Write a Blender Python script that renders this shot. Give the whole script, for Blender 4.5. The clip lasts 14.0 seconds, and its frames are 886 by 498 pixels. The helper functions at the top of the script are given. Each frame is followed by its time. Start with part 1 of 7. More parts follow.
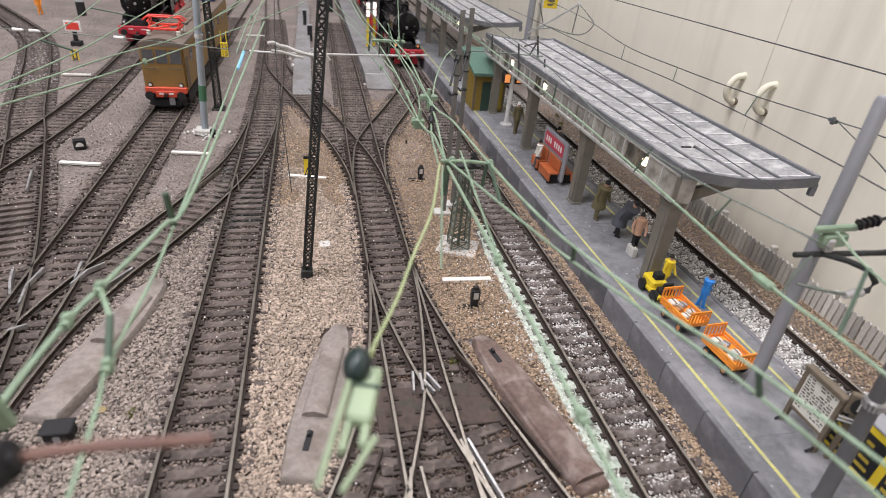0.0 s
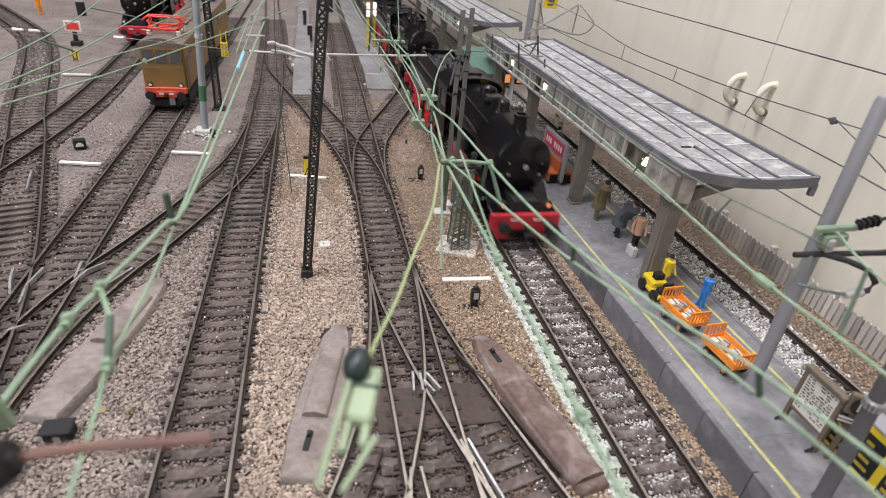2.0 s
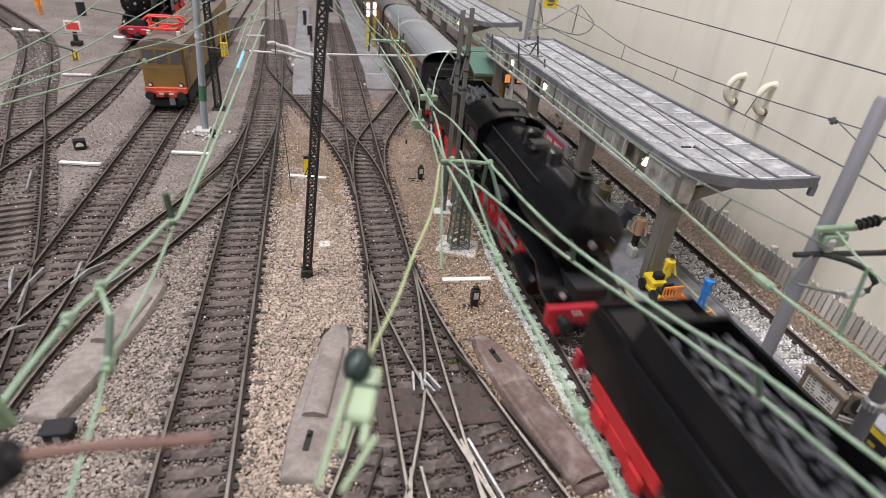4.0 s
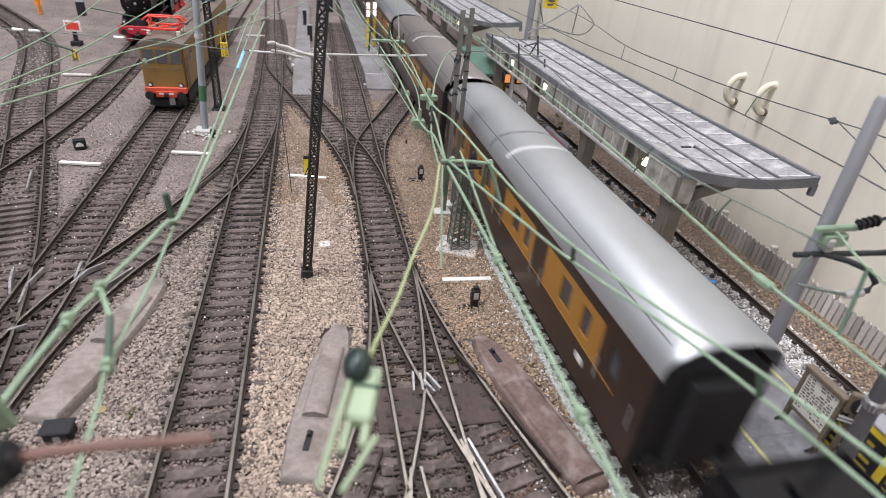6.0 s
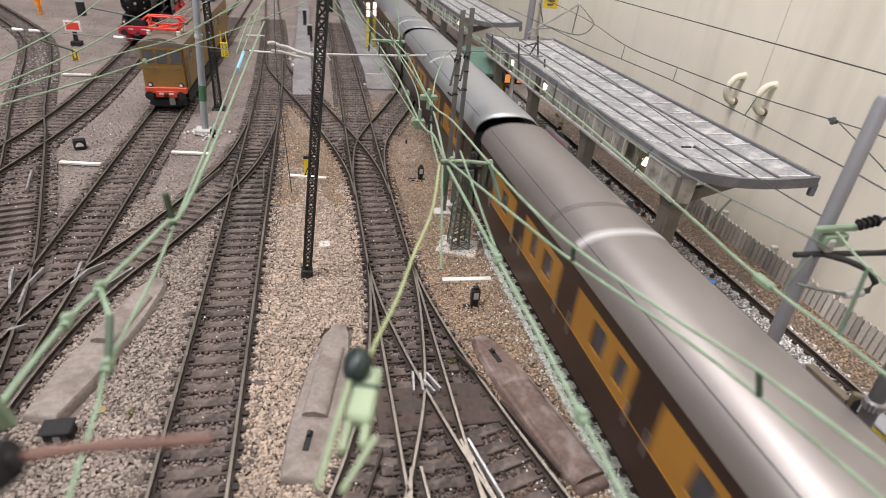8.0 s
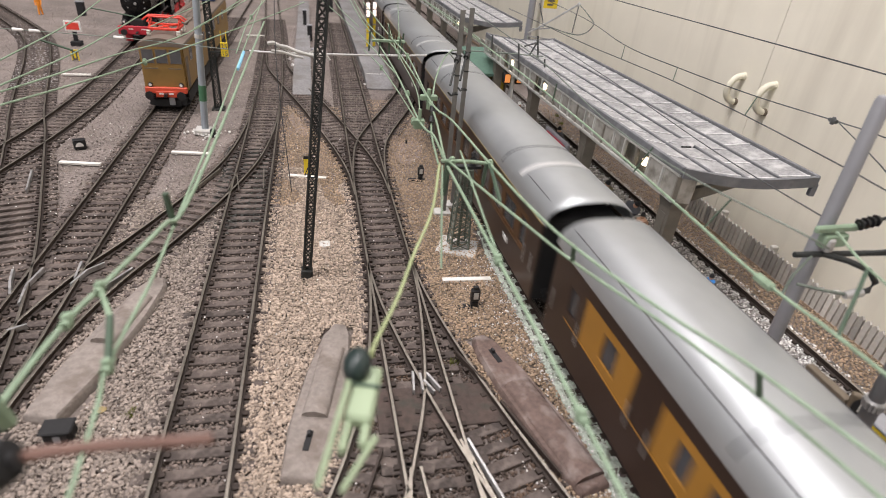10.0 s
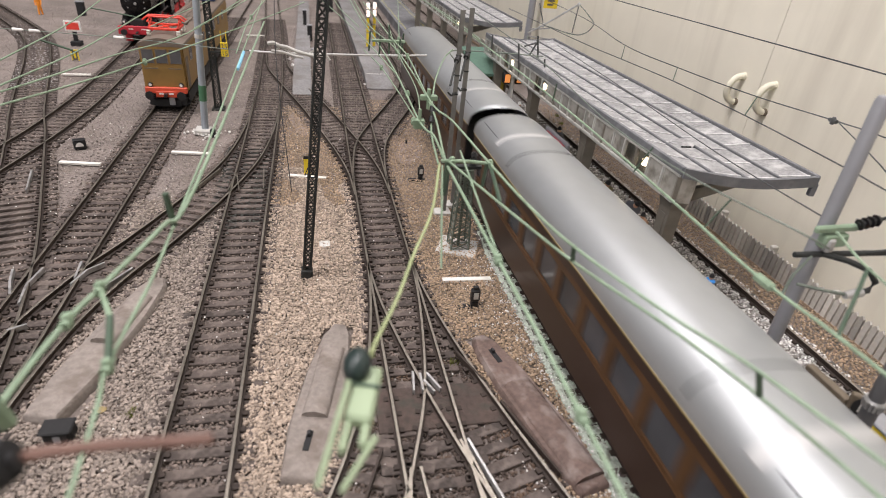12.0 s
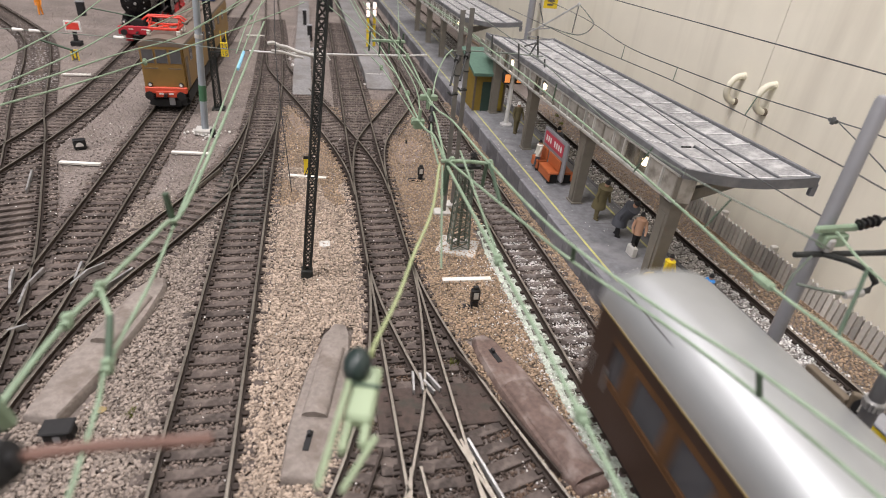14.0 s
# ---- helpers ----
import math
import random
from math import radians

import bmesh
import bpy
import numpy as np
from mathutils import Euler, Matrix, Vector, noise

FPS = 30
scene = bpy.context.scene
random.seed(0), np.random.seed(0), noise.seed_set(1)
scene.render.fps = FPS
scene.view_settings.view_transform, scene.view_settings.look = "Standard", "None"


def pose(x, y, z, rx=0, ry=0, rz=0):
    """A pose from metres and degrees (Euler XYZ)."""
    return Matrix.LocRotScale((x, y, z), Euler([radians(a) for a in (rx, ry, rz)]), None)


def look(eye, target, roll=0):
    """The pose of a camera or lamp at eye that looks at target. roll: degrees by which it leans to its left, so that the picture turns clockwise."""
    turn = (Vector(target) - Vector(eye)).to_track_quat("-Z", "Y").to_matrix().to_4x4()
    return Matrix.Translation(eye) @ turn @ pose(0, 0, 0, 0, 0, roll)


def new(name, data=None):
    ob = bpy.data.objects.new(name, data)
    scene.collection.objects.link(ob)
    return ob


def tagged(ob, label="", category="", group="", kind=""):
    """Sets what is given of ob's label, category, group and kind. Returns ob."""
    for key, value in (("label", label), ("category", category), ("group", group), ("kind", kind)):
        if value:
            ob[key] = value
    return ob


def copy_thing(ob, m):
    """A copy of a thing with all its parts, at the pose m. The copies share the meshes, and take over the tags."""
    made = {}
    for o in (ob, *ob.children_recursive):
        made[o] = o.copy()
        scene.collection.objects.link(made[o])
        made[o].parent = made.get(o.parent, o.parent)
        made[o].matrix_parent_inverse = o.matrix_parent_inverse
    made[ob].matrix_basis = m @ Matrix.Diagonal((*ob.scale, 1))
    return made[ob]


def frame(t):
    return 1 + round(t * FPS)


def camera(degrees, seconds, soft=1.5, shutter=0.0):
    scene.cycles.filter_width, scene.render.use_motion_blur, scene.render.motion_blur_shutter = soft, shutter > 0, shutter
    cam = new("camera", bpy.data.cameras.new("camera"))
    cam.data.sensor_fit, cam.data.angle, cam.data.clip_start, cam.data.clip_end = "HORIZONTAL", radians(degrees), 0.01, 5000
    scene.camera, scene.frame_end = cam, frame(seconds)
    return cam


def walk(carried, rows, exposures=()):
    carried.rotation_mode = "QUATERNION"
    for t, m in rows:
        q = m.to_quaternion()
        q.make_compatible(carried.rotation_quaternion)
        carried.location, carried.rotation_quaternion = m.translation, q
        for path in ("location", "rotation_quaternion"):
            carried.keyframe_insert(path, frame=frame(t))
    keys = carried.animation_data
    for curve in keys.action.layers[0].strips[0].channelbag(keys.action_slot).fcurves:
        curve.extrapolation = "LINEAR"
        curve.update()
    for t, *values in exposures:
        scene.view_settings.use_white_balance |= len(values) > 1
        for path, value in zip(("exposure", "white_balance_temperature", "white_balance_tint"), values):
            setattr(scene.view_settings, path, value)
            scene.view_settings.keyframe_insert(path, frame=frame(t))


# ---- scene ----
# A model railway at 1:87. Lengths below are in millimetres: MM turns them into metres where a mesh or a pose is made.
MM = 0.001
EYE, AIM, ROLL = (-86.65, 0.0, 117.65), (-42.3, 166.7, 16.5), 5.75
EXPOSURE = 0.0

cam = camera(77.46, 14.0, soft=0.9, shutter=0.6)
cam.data.dof.use_dof = True
cam.data.dof.focus_distance = 0.24
cam.data.dof.aperture_fstop = 21.0
_eye = [v * MM for v in EYE]
_aim = [v * MM for v in AIM]
walk(cam, [(0.0, look(_eye, _aim, ROLL)), (14.0, look(_eye, _aim, ROLL))],
     [(0.0, EXPOSURE, 6500, 10), (3.2, EXPOSURE, 6500, 10), (6.0, EXPOSURE + 0.08, 6340, 10), (7.0, EXPOSURE + 0.02, 6380, 10), (7.5, EXPOSURE, 6740, 10), (10.5, EXPOSURE, 6820, 10), (14.0, EXPOSURE - 0.02, 6840, 10)])

# ---- light: a hall with rows of fluorescent tubes under a pale ceiling, plus an added low fill ----

world = bpy.data.worlds.new("hall_air")
scene.world = world
world.use_nodes = True
world.node_tree.nodes["Background"].inputs[0].default_value = (0.9, 0.93, 1.0, 1)
world.node_tree.nodes["Background"].inputs[1].default_value = 0.25


def area_lamp(eye, target, sx, sy, watts, colour=(1.0, 0.965, 1.02)):
    lamp = bpy.data.lights.new("ceiling_tube_light", "AREA")
    lamp.shape, lamp.size, lamp.size_y, lamp.energy, lamp.color = "RECTANGLE", sx, sy, watts, colour
    ob = new("ceiling_tube_light", lamp)
    ob.matrix_basis = look(eye, target)
    return ob


area_lamp((0.35, 0.95, 1.70), (0.0, 0.3, 0.0), 0.25, 1.6, 20.0)
area_lamp((-0.50, 0.11, 1.40), (0.1, 0.36, 0.0), 0.35, 1.6, 28)
# Made-up low fill off to the left; it only brightens the near wall.
area_lamp((-0.75, -0.45, 0.62), (0.118, 0.04, 0.06), 0.2, 1.2, 3.8)


# ---- materials ----
def nodes_of(name):
    m = bpy.data.materials.new(name)
    m.use_nodes = True
    nt = m.node_tree
    return m, nt, nt.nodes["Principled BSDF"]


def mat(name, colour, rough=0.7, metal=0.0, vary=0.25, grain=400.0, patch=40.0, bump=0.15, dirt=None, dirt_amount=0.5, per="", coat=0.0, spec=0.5):
    """A painted, moulded or mineral surface: fine grain, larger patches, optional dirt colour and variation per object or island."""
    m, nt, b = nodes_of(name)
    n, l = nt.nodes, nt.links
    tc = n.new("ShaderNodeTexCoord")
    fine = n.new("ShaderNodeTexNoise")
    fine.inputs["Scale"].default_value, fine.inputs["Detail"].default_value = grain, 4
    big = n.new("ShaderNodeTexNoise")
    big.inputs["Scale"].default_value, big.inputs["Detail"].default_value = patch, 5
    for t in (fine, big):
        l.new(tc.outputs["Object"], t.inputs["Vector"])
    mul = n.new("ShaderNodeMath")
    mul.operation = "ADD"
    l.new(fine.outputs["Fac"], mul.inputs[0])
    l.new(big.outputs["Fac"], mul.inputs[1])
    rng = n.new("ShaderNodeMapRange")
    rng.inputs["From Min"].default_value, rng.inputs["From Max"].default_value = 0.6, 1.4
    rng.inputs["To Min"].default_value, rng.inputs["To Max"].default_value = 1 - vary, 1 + vary
    l.new(mul.outputs[0], rng.inputs["Value"])
    value = rng.outputs["Result"]
    if per:
        if per == "island":
            src = n.new("ShaderNodeNewGeometry").outputs["Random Per Island"]
        else:
            src = n.new("ShaderNodeObjectInfo").outputs["Random"]
        r2 = n.new("ShaderNodeMapRange")
        r2.inputs["To Min"].default_value, r2.inputs["To Max"].default_value = 0.65, 1.35
        l.new(src, r2.inputs["Value"])
        m2 = n.new("ShaderNodeMath")
        m2.operation = "MULTIPLY"
        l.new(value, m2.inputs[0])
        l.new(r2.outputs["Result"], m2.inputs[1])
        value = m2.outputs[0]
    hsv = n.new("ShaderNodeHueSaturation")
    hsv.inputs["Color"].default_value = (*colour, 1)
    l.new(value, hsv.inputs["Value"])
    out = hsv.outputs["Color"]
    if dirt:
        spots = n.new("ShaderNodeTexNoise")
        spots.inputs["Scale"].default_value, spots.inputs["Detail"].default_value = patch * 2.3, 8
        l.new(tc.outputs["Object"], spots.inputs["Vector"])
        rr = n.new("ShaderNodeMapRange")
        rr.inputs["From Min"].default_value, rr.inputs["From Max"].default_value = 0.5, 0.68
        rr.inputs["To Max"].default_value = dirt_amount
        l.new(spots.outputs["Fac"], rr.inputs["Value"])
        mix = n.new("ShaderNodeMixRGB")
        mix.inputs["Color2"].default_value = (*dirt, 1)
        l.new(rr.outputs["Result"], mix.inputs["Fac"])
        l.new(out, mix.inputs["Color1"])
        out = mix.outputs["Color"]
    l.new(out, b.inputs["Base Color"])
    b.inputs["Metallic"].default_value = metal
    b.inputs["Coat Weight"].default_value = coat
    b.inputs["Specular IOR Level"].default_value = spec
    r3 = n.new("ShaderNodeMapRange")
    r3.inputs["To Min"].default_value, r3.inputs["To Max"].default_value = max(rough - 0.1, 0.03), min(rough + 0.12, 1)
    l.new(big.outputs["Fac"], r3.inputs["Value"])
    l.new(r3.outputs["Result"], b.inputs["Roughness"])
    if bump:
        bp = n.new("ShaderNodeBump")
        bp.inputs["Strength"].default_value, bp.inputs["Distance"].default_value = bump, 0.0006
        l.new(fine.outputs["Fac"], bp.inputs["Height"])
        l.new(bp.outputs["Normal"], b.inputs["Normal"])
    return m


def streaked(name, colour, rough, metal, vary, grain, patch, bump, stain, amount):
    """Wall paint with faint stains that run down it."""
    m = mat(name, colour, rough, metal, vary, grain, patch, bump, stain, amount)
    nt = m.node_tree
    n, l = nt.nodes, nt.links
    b = n["Principled BSDF"]
    src = b.inputs["Base Color"].links[0].from_socket
    tc = n.new("ShaderNodeTexCoord")
    mp = n.new("ShaderNodeMapping")
    mp.inputs["Scale"].default_value = (1, 60, 6)
    l.new(tc.outputs["Object"], mp.inputs["Vector"])
    tex = n.new("ShaderNodeTexNoise")
    tex.inputs["Scale"].default_value, tex.inputs["Detail"].default_value = 1.0, 6
    l.new(mp.outputs["Vector"], tex.inputs["Vector"])
    rr = n.new("ShaderNodeMapRange")
    rr.inputs["From Min"].default_value, rr.inputs["From Max"].default_value = 0.52, 0.75
    rr.inputs["To Max"].default_value = 0.5
    l.new(tex.outputs["Fac"], rr.inputs["Value"])
    mix = n.new("ShaderNodeMixRGB")
    mix.inputs["Color2"].default_value = (0.60, 0.56, 0.46, 1)
    l.new(rr.outputs["Result"], mix.inputs["Fac"])
    l.new(src, mix.inputs["Color1"])
    l.new(mix.outputs["Color"], b.inputs["Base Color"])
    return m


def glow(name, colour, strength):
    m, nt, b = nodes_of(name)
    b.inputs["Base Color"].default_value = (*colour, 1)
    b.inputs["Emission Color"].default_value = (*colour, 1)
    b.inputs["Emission Strength"].default_value = strength
    return m


def glass(name, colour=(0.9, 0.95, 0.95), rough=0.05):
    m, nt, b = nodes_of(name)
    b.inputs["Base Color"].default_value = (*colour, 1)
    b.inputs["Transmission Weight"].default_value = 1.0
    b.inputs["Roughness"].default_value = rough
    b.inputs["IOR"].default_value = 1.3
    return m


M_GROUND = mat("ground_scatter", (0.215, 0.182, 0.164), 0.95, 0, 0.4, 900, 25, 0.9, (0.16, 0.132, 0.112), 0.75)
M_PALE = mat("pale_ballast", (0.39, 0.315, 0.252), 0.9, 0, 0.2, 900, 60, 0.4, per="island")
M_BROWN = mat("brown_ballast", (0.355, 0.262, 0.18), 0.9, 0, 0.25, 900, 60, 0.4, per="island")
M_DARK = mat("dark_ballast", (0.17, 0.135, 0.116), 0.9, 0, 0.25, 900, 60, 0.4, per="island")
M_WHITE = mat("white_dusted_ballast", (0.58, 0.565, 0.545), 0.9, 0, 0.35, 900, 110, 0.4, (0.27, 0.235, 0.21), 0.8, per="island")
M_SLEEPER = mat("weathered_sleeper", (0.072, 0.057, 0.05), 0.85, 0, 0.45, 700, 120, 0.6, (0.20, 0.165, 0.145), 0.6, per="object")
M_SLEEPER_DUST = mat("dusted_sleeper", (0.075, 0.06, 0.053), 0.85, 0, 0.35, 700, 120, 0.4, (0.42, 0.39, 0.37), 0.35, per="object")
M_SLEEPER_WHITE = mat("whitened_sleeper", (0.13, 0.12, 0.11), 0.85, 0, 0.3, 700, 120, 0.4, (0.55, 0.54, 0.52), 0.75, per="object")
M_RUST = mat("rusty_rail_side", (0.042, 0.03, 0.024), 0.7, 0.2, 0.3, 700, 60, 0.2)
M_RAILTOP = mat("worn_rail_head", (0.29, 0.262, 0.225), 0.40, 0.8, 0.2, 500, 40, 0.05)
M_STEEL = mat("bright_nickel_rail", (0.45, 0.445, 0.44), 0.36, 0.45, 0.25, 500, 90, 0.1, (0.09, 0.08, 0.07), 0.55)
M_PLATFORM = mat("grey_platform_slab", (0.17, 0.173, 0.185), 0.75, 0, 0.4, 500, 30, 0.3, (0.29, 0.29, 0.30), 0.7)
M_EDGE = mat("grey_platform_edging", (0.155, 0.155, 0.168), 0.8, 0, 0.2, 600, 60, 0.3, (0.3, 0.3, 0.31), 0.4, per="object")
M_YELLOWLINE = mat("yellow_line_paint", (0.47, 0.455, 0.165), 0.7, 0, 0.3, 700, 120, 0.2, (0.34, 0.33, 0.25), 0.7)
M_WALL = streaked("cream_wall_paint", (0.84, 0.80, 0.68), 0.55, 0, 0.05, 60, 5, 0.05, (0.76, 0.72, 0.60), 0.35)
M_FENCE = mat("grey_fence", (0.50, 0.48, 0.44), 0.8, 0, 0.15, 600, 80, 0.2, (0.33, 0.31, 0.28), 0.5, per="object")
M_POST = mat("olive_grey_post", (0.185, 0.17, 0.142), 0.6, 0, 0.15, 300, 40, 0.1, (0.09, 0.08, 0.062), 0.4)
M_ROOFSHEET = mat("dusty_grey_roof", (0.31, 0.31, 0.31), 0.72, 0.05, 0.42, 900, 70, 0.7, (0.56, 0.56, 0.555), 0.8)
M_ROOFRIB = mat("grey_roof_rib", (0.15, 0.155, 0.165), 0.6, 0.1, 0.15, 400, 60, 0.1, (0.34, 0.34, 0.35), 0.4)
M_FASCIA = mat("silver_grey_fascia", (0.52, 0.52, 0.49), 0.45, 0.3, 0.2, 300, 70, 0.1, (0.22, 0.21, 0.19), 0.5)
M_PANE = mat("dull_pane", (0.40, 0.385, 0.35), 0.22, 0.25, 0.4, 120, 90, 0.05, (0.17, 0.155, 0.13), 0.7)
M_CONCRETE = mat("pale_concrete", (0.52, 0.51, 0.48), 0.85, 0, 0.12, 600, 50, 0.25, (0.38, 0.37, 0.34), 0.4)
M_MASTGREY = mat("grey_mast_paint", (0.30, 0.305, 0.325), 0.45, 0.1, 0.08, 300, 40, 0.05, (0.25, 0.25, 0.26), 0.4)
M_MASTDARK = mat("near_black_mast", (0.025, 0.028, 0.027), 0.6, 0.1, 0.3, 400, 60, 0.1)
M_MASTGREEN = mat("dark_green_lattice", (0.13, 0.155, 0.125), 0.6, 0.1, 0.3, 400, 60, 0.1, (0.2, 0.2, 0.17), 0.4)
M_CATGREEN = mat("pale_green_catenary", (0.25, 0.345, 0.24), 0.5, 0.0, 0.15, 300, 80, 0.1, (0.16, 0.22, 0.14), 0.5)
M_CATGREY = mat("grey_green_wire", (0.17, 0.20, 0.17), 0.5, 0.3, 0.2, 300, 80, 0.05)
M_BLACK = mat("black_plastic", (0.015, 0.015, 0.016), 0.45, 0, 0.3, 400, 60, 0.08)
M_BLACKMATT = mat("matt_black", (0.013, 0.013, 0.014), 0.75, 0, 0.3, 400, 60, 0.08)
M_LOCO = mat("black_locomotive_paint", (0.006, 0.006, 0.0068), 0.2, 0, 0.25, 300, 40, 0.0, (0.013, 0.0125, 0.012), 0.4, spec=0.3)
M_RED = mat("red_wheel_paint", (0.62, 0.03, 0.035), 0.5, 0, 0.15, 300, 60, 0.05)
M_BEAM = mat("red_buffer_beam", (0.50, 0.026, 0.042), 0.45, 0, 0.12, 300, 60, 0.05)
M_SILVER = mat("silver_roof", (0.43, 0.45, 0.46), 0.385, 0.62, 0.06, 200, 20, 0.03)
M_BROWNROOF = mat("brown_grey_roof", (0.31, 0.288, 0.275), 0.39, 0.62, 0.06, 200, 20, 0.03)
M_UMBER = mat("umber_coach_side", (0.037, 0.021, 0.015), 0.35, 0, 0.08, 200, 30, 0.02)
M_AMBER = mat("amber_coach_panel", (0.36, 0.175, 0.03), 0.38, 0, 0.1, 200, 30, 0.02)
M_GOLD = mat("gold_lining", (0.34, 0.26, 0.12), 0.5, 0.2, 0.1, 200, 30, 0.0)
M_COACHGLASS = mat("dark_coach_window", (0.10, 0.10, 0.105), 0.12, 0, 0.2, 200, 90, 0.0)
M_WHITEPAINT = mat("white_paint", (0.78, 0.77, 0.74), 0.6, 0, 0.06, 300, 60, 0.05)
M_STICK = mat("off_white_strip", (0.74, 0.72, 0.67), 0.7, 0, 0.08, 500, 90, 0.1, (0.55, 0.52, 0.46), 0.4)
M_ORANGE = mat("orange_trolley_paint", (0.85, 0.30, 0.035), 0.45, 0, 0.1, 300, 80, 0.05)
M_YELLOW = mat("yellow_plastic", (0.80, 0.60, 0.03), 0.45, 0, 0.1, 300, 80, 0.05)
M_BLUE = mat("blue_paint", (0.03, 0.22, 0.62), 0.55, 0, 0.1, 300, 80, 0.05)
M_SKIN = mat("moulded_tan", (0.50, 0.30, 0.20), 0.6, 0, 0.1, 300, 80, 0.05)
M_OLIVE = mat("olive_cloth", (0.13, 0.11, 0.055), 0.8, 0, 0.2, 500, 80, 0.1)
M_SLATE = mat("slate_cloth", (0.075, 0.08, 0.095), 0.8, 0, 0.2, 500, 80, 0.1)
M_GREENROOF = mat("green_felt_roof", (0.085, 0.16, 0.12), 0.8, 0, 0.15, 400, 60, 0.2)
M_OCHRE = mat("ochre_wall", (0.26, 0.175, 0.03), 0.7, 0, 0.15, 400, 60, 0.1)
M_DOORGREEN = mat("dark_green_door", (0.03, 0.06, 0.045), 0.6, 0, 0.15, 400, 60, 0.1)
M_LOCOBROWN = mat("tan_locomotive_side", (0.26, 0.155, 0.045), 0.45, 0, 0.1, 300, 60, 0.05)
M_LOCOROOF = mat("dull_brown_roof", (0.16, 0.125, 0.10), 0.7, 0, 0.15, 300, 60, 0.1)
M_LUMP = mat("grey_point_motor_cover", (0.245, 0.213, 0.19), 0.85, 0, 0.3, 600, 70, 0.6, (0.15, 0.12, 0.10), 0.7)
M_LUMPBROWN = mat("brown_point_motor_cover", (0.15, 0.104, 0.088), 0.85, 0, 0.38, 600, 70, 0.6, (0.33, 0.28, 0.255), 0.65)
M_PLATE = mat("brown_turnout_plate", (0.062, 0.042, 0.034), 0.7, 0, 0.45, 600, 80, 0.6, (0.035, 0.04, 0.03), 0.7)
M_ORANGEBENCH = mat("orange_red_bench", (0.45, 0.12, 0.04), 0.5, 0, 0.12, 300, 60, 0.05)
M_SIGNRED = mat("red_sign_paint", (0.50, 0.05, 0.085), 0.5, 0, 0.1, 300, 60, 0.02)
M_PAPER = mat("timetable_paper", (0.66, 0.65, 0.58), 0.7, 0, 0.1, 300, 60, 0.02)
M_INK = mat("dark_print", (0.12, 0.11, 0.10), 0.7, 0, 0.1, 300, 60, 0.0)
M_WOODFRAME = mat("dark_wood_frame", (0.15, 0.12, 0.085), 0.6, 0, 0.2, 400, 80, 0.1)
M_MOSS = mat("moss_tuft", (0.22, 0.24, 0.06), 0.9, 0, 0.3, 900, 90, 0.3, per="island")
M_COAL = mat("coal", (0.05, 0.05, 0.055), 0.45, 0, 0.4, 700, 90, 0.5, per="island")
M_LAMP = glow("warm_lamp_glow", (1.0, 0.78, 0.55), 8.0)
M_SIGNALLIGHT = glow("signal_white_glow", (1.0, 0.80, 0.72), 1.6)
M_AMBERLIGHT = glow("amber_lamp_glow", (1.0, 0.36, 0.1), 0.5)
M_CLEAR = glass("clear_panel", (0.85, 0.86, 0.84), 0.12)
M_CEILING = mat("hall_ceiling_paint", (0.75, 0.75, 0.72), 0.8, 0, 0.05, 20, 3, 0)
# Dimness of the hall put into a dark colour, on unseen surfaces.
M_HALLDARK = mat("dark_hall_surface", (0.16, 0.15, 0.14), 0.8, 0, 0.2, 20, 3, 0)


# ---- mesh helpers (millimetres) ----
def part(name, bm, material, parent, label=""):
    """One mesh object made from a bmesh in millimetres, under its thing."""
    bmesh.ops.scale(bm, vec=(MM, MM, MM), verts=bm.verts)
    me = bpy.data.meshes.new(name)
    bm.to_mesh(me)
    bm.free()
    for m in material if isinstance(material, (list, tuple)) else [material]:
        me.materials.append(m)
    ob = new(name, me)
    ob.parent = parent
    if label:
        tagged(ob, label)
    return ob


def smooth(ob, angle=40):
    ob.data.polygons.foreach_set("use_smooth", [True] * len(ob.data.polygons))
    ob.data.set_sharp_from_angle(angle=radians(angle))
    return ob


def at(x, y, z, rz=0, rx=0, ry=0):
    return pose(x * MM, y * MM, z * MM, rx, ry, rz)


def thing(name, x, y, z, label, category, group="", rz=0, kind=""):
    ob = new(name)
    ob.empty_display_size = 0.005
    ob.matrix_basis = at(x, y, z, rz)
    return tagged(ob, label, category, group, kind)


def solo(name, bm, material, m, label, category, group="", kind=""):
    """A thing that is one mesh."""
    ob = part(name, bm, material, None)
    ob.matrix_basis = m
    return tagged(ob, label, category, group, kind)


def B(*boxes, bevel=0.0):
    """A bmesh of boxes (x0, x1, y0, y1, z0, z1), optionally bevelled."""
    bm = bmesh.new()
    for b in boxes:
        box(bm, *b)
    if bevel:
        bmesh.ops.bevel(bm, geom=bm.edges[:], offset=bevel, segments=1, affect="EDGES", clamp_overlap=True)
    return bm


def box(bm, x0, x1, y0, y1, z0, z1, slot=0):
    v = [bm.verts.new((x, y, z)) for z in (z0, z1) for y in (y0, y1) for x in (x0, x1)]
    for q in ((0, 2, 3, 1), (4, 5, 7, 6), (0, 1, 5, 4), (2, 6, 7, 3), (0, 4, 6, 2), (1, 3, 7, 5)):
        bm.faces.new([v[i] for i in q]).material_index = slot
    return v


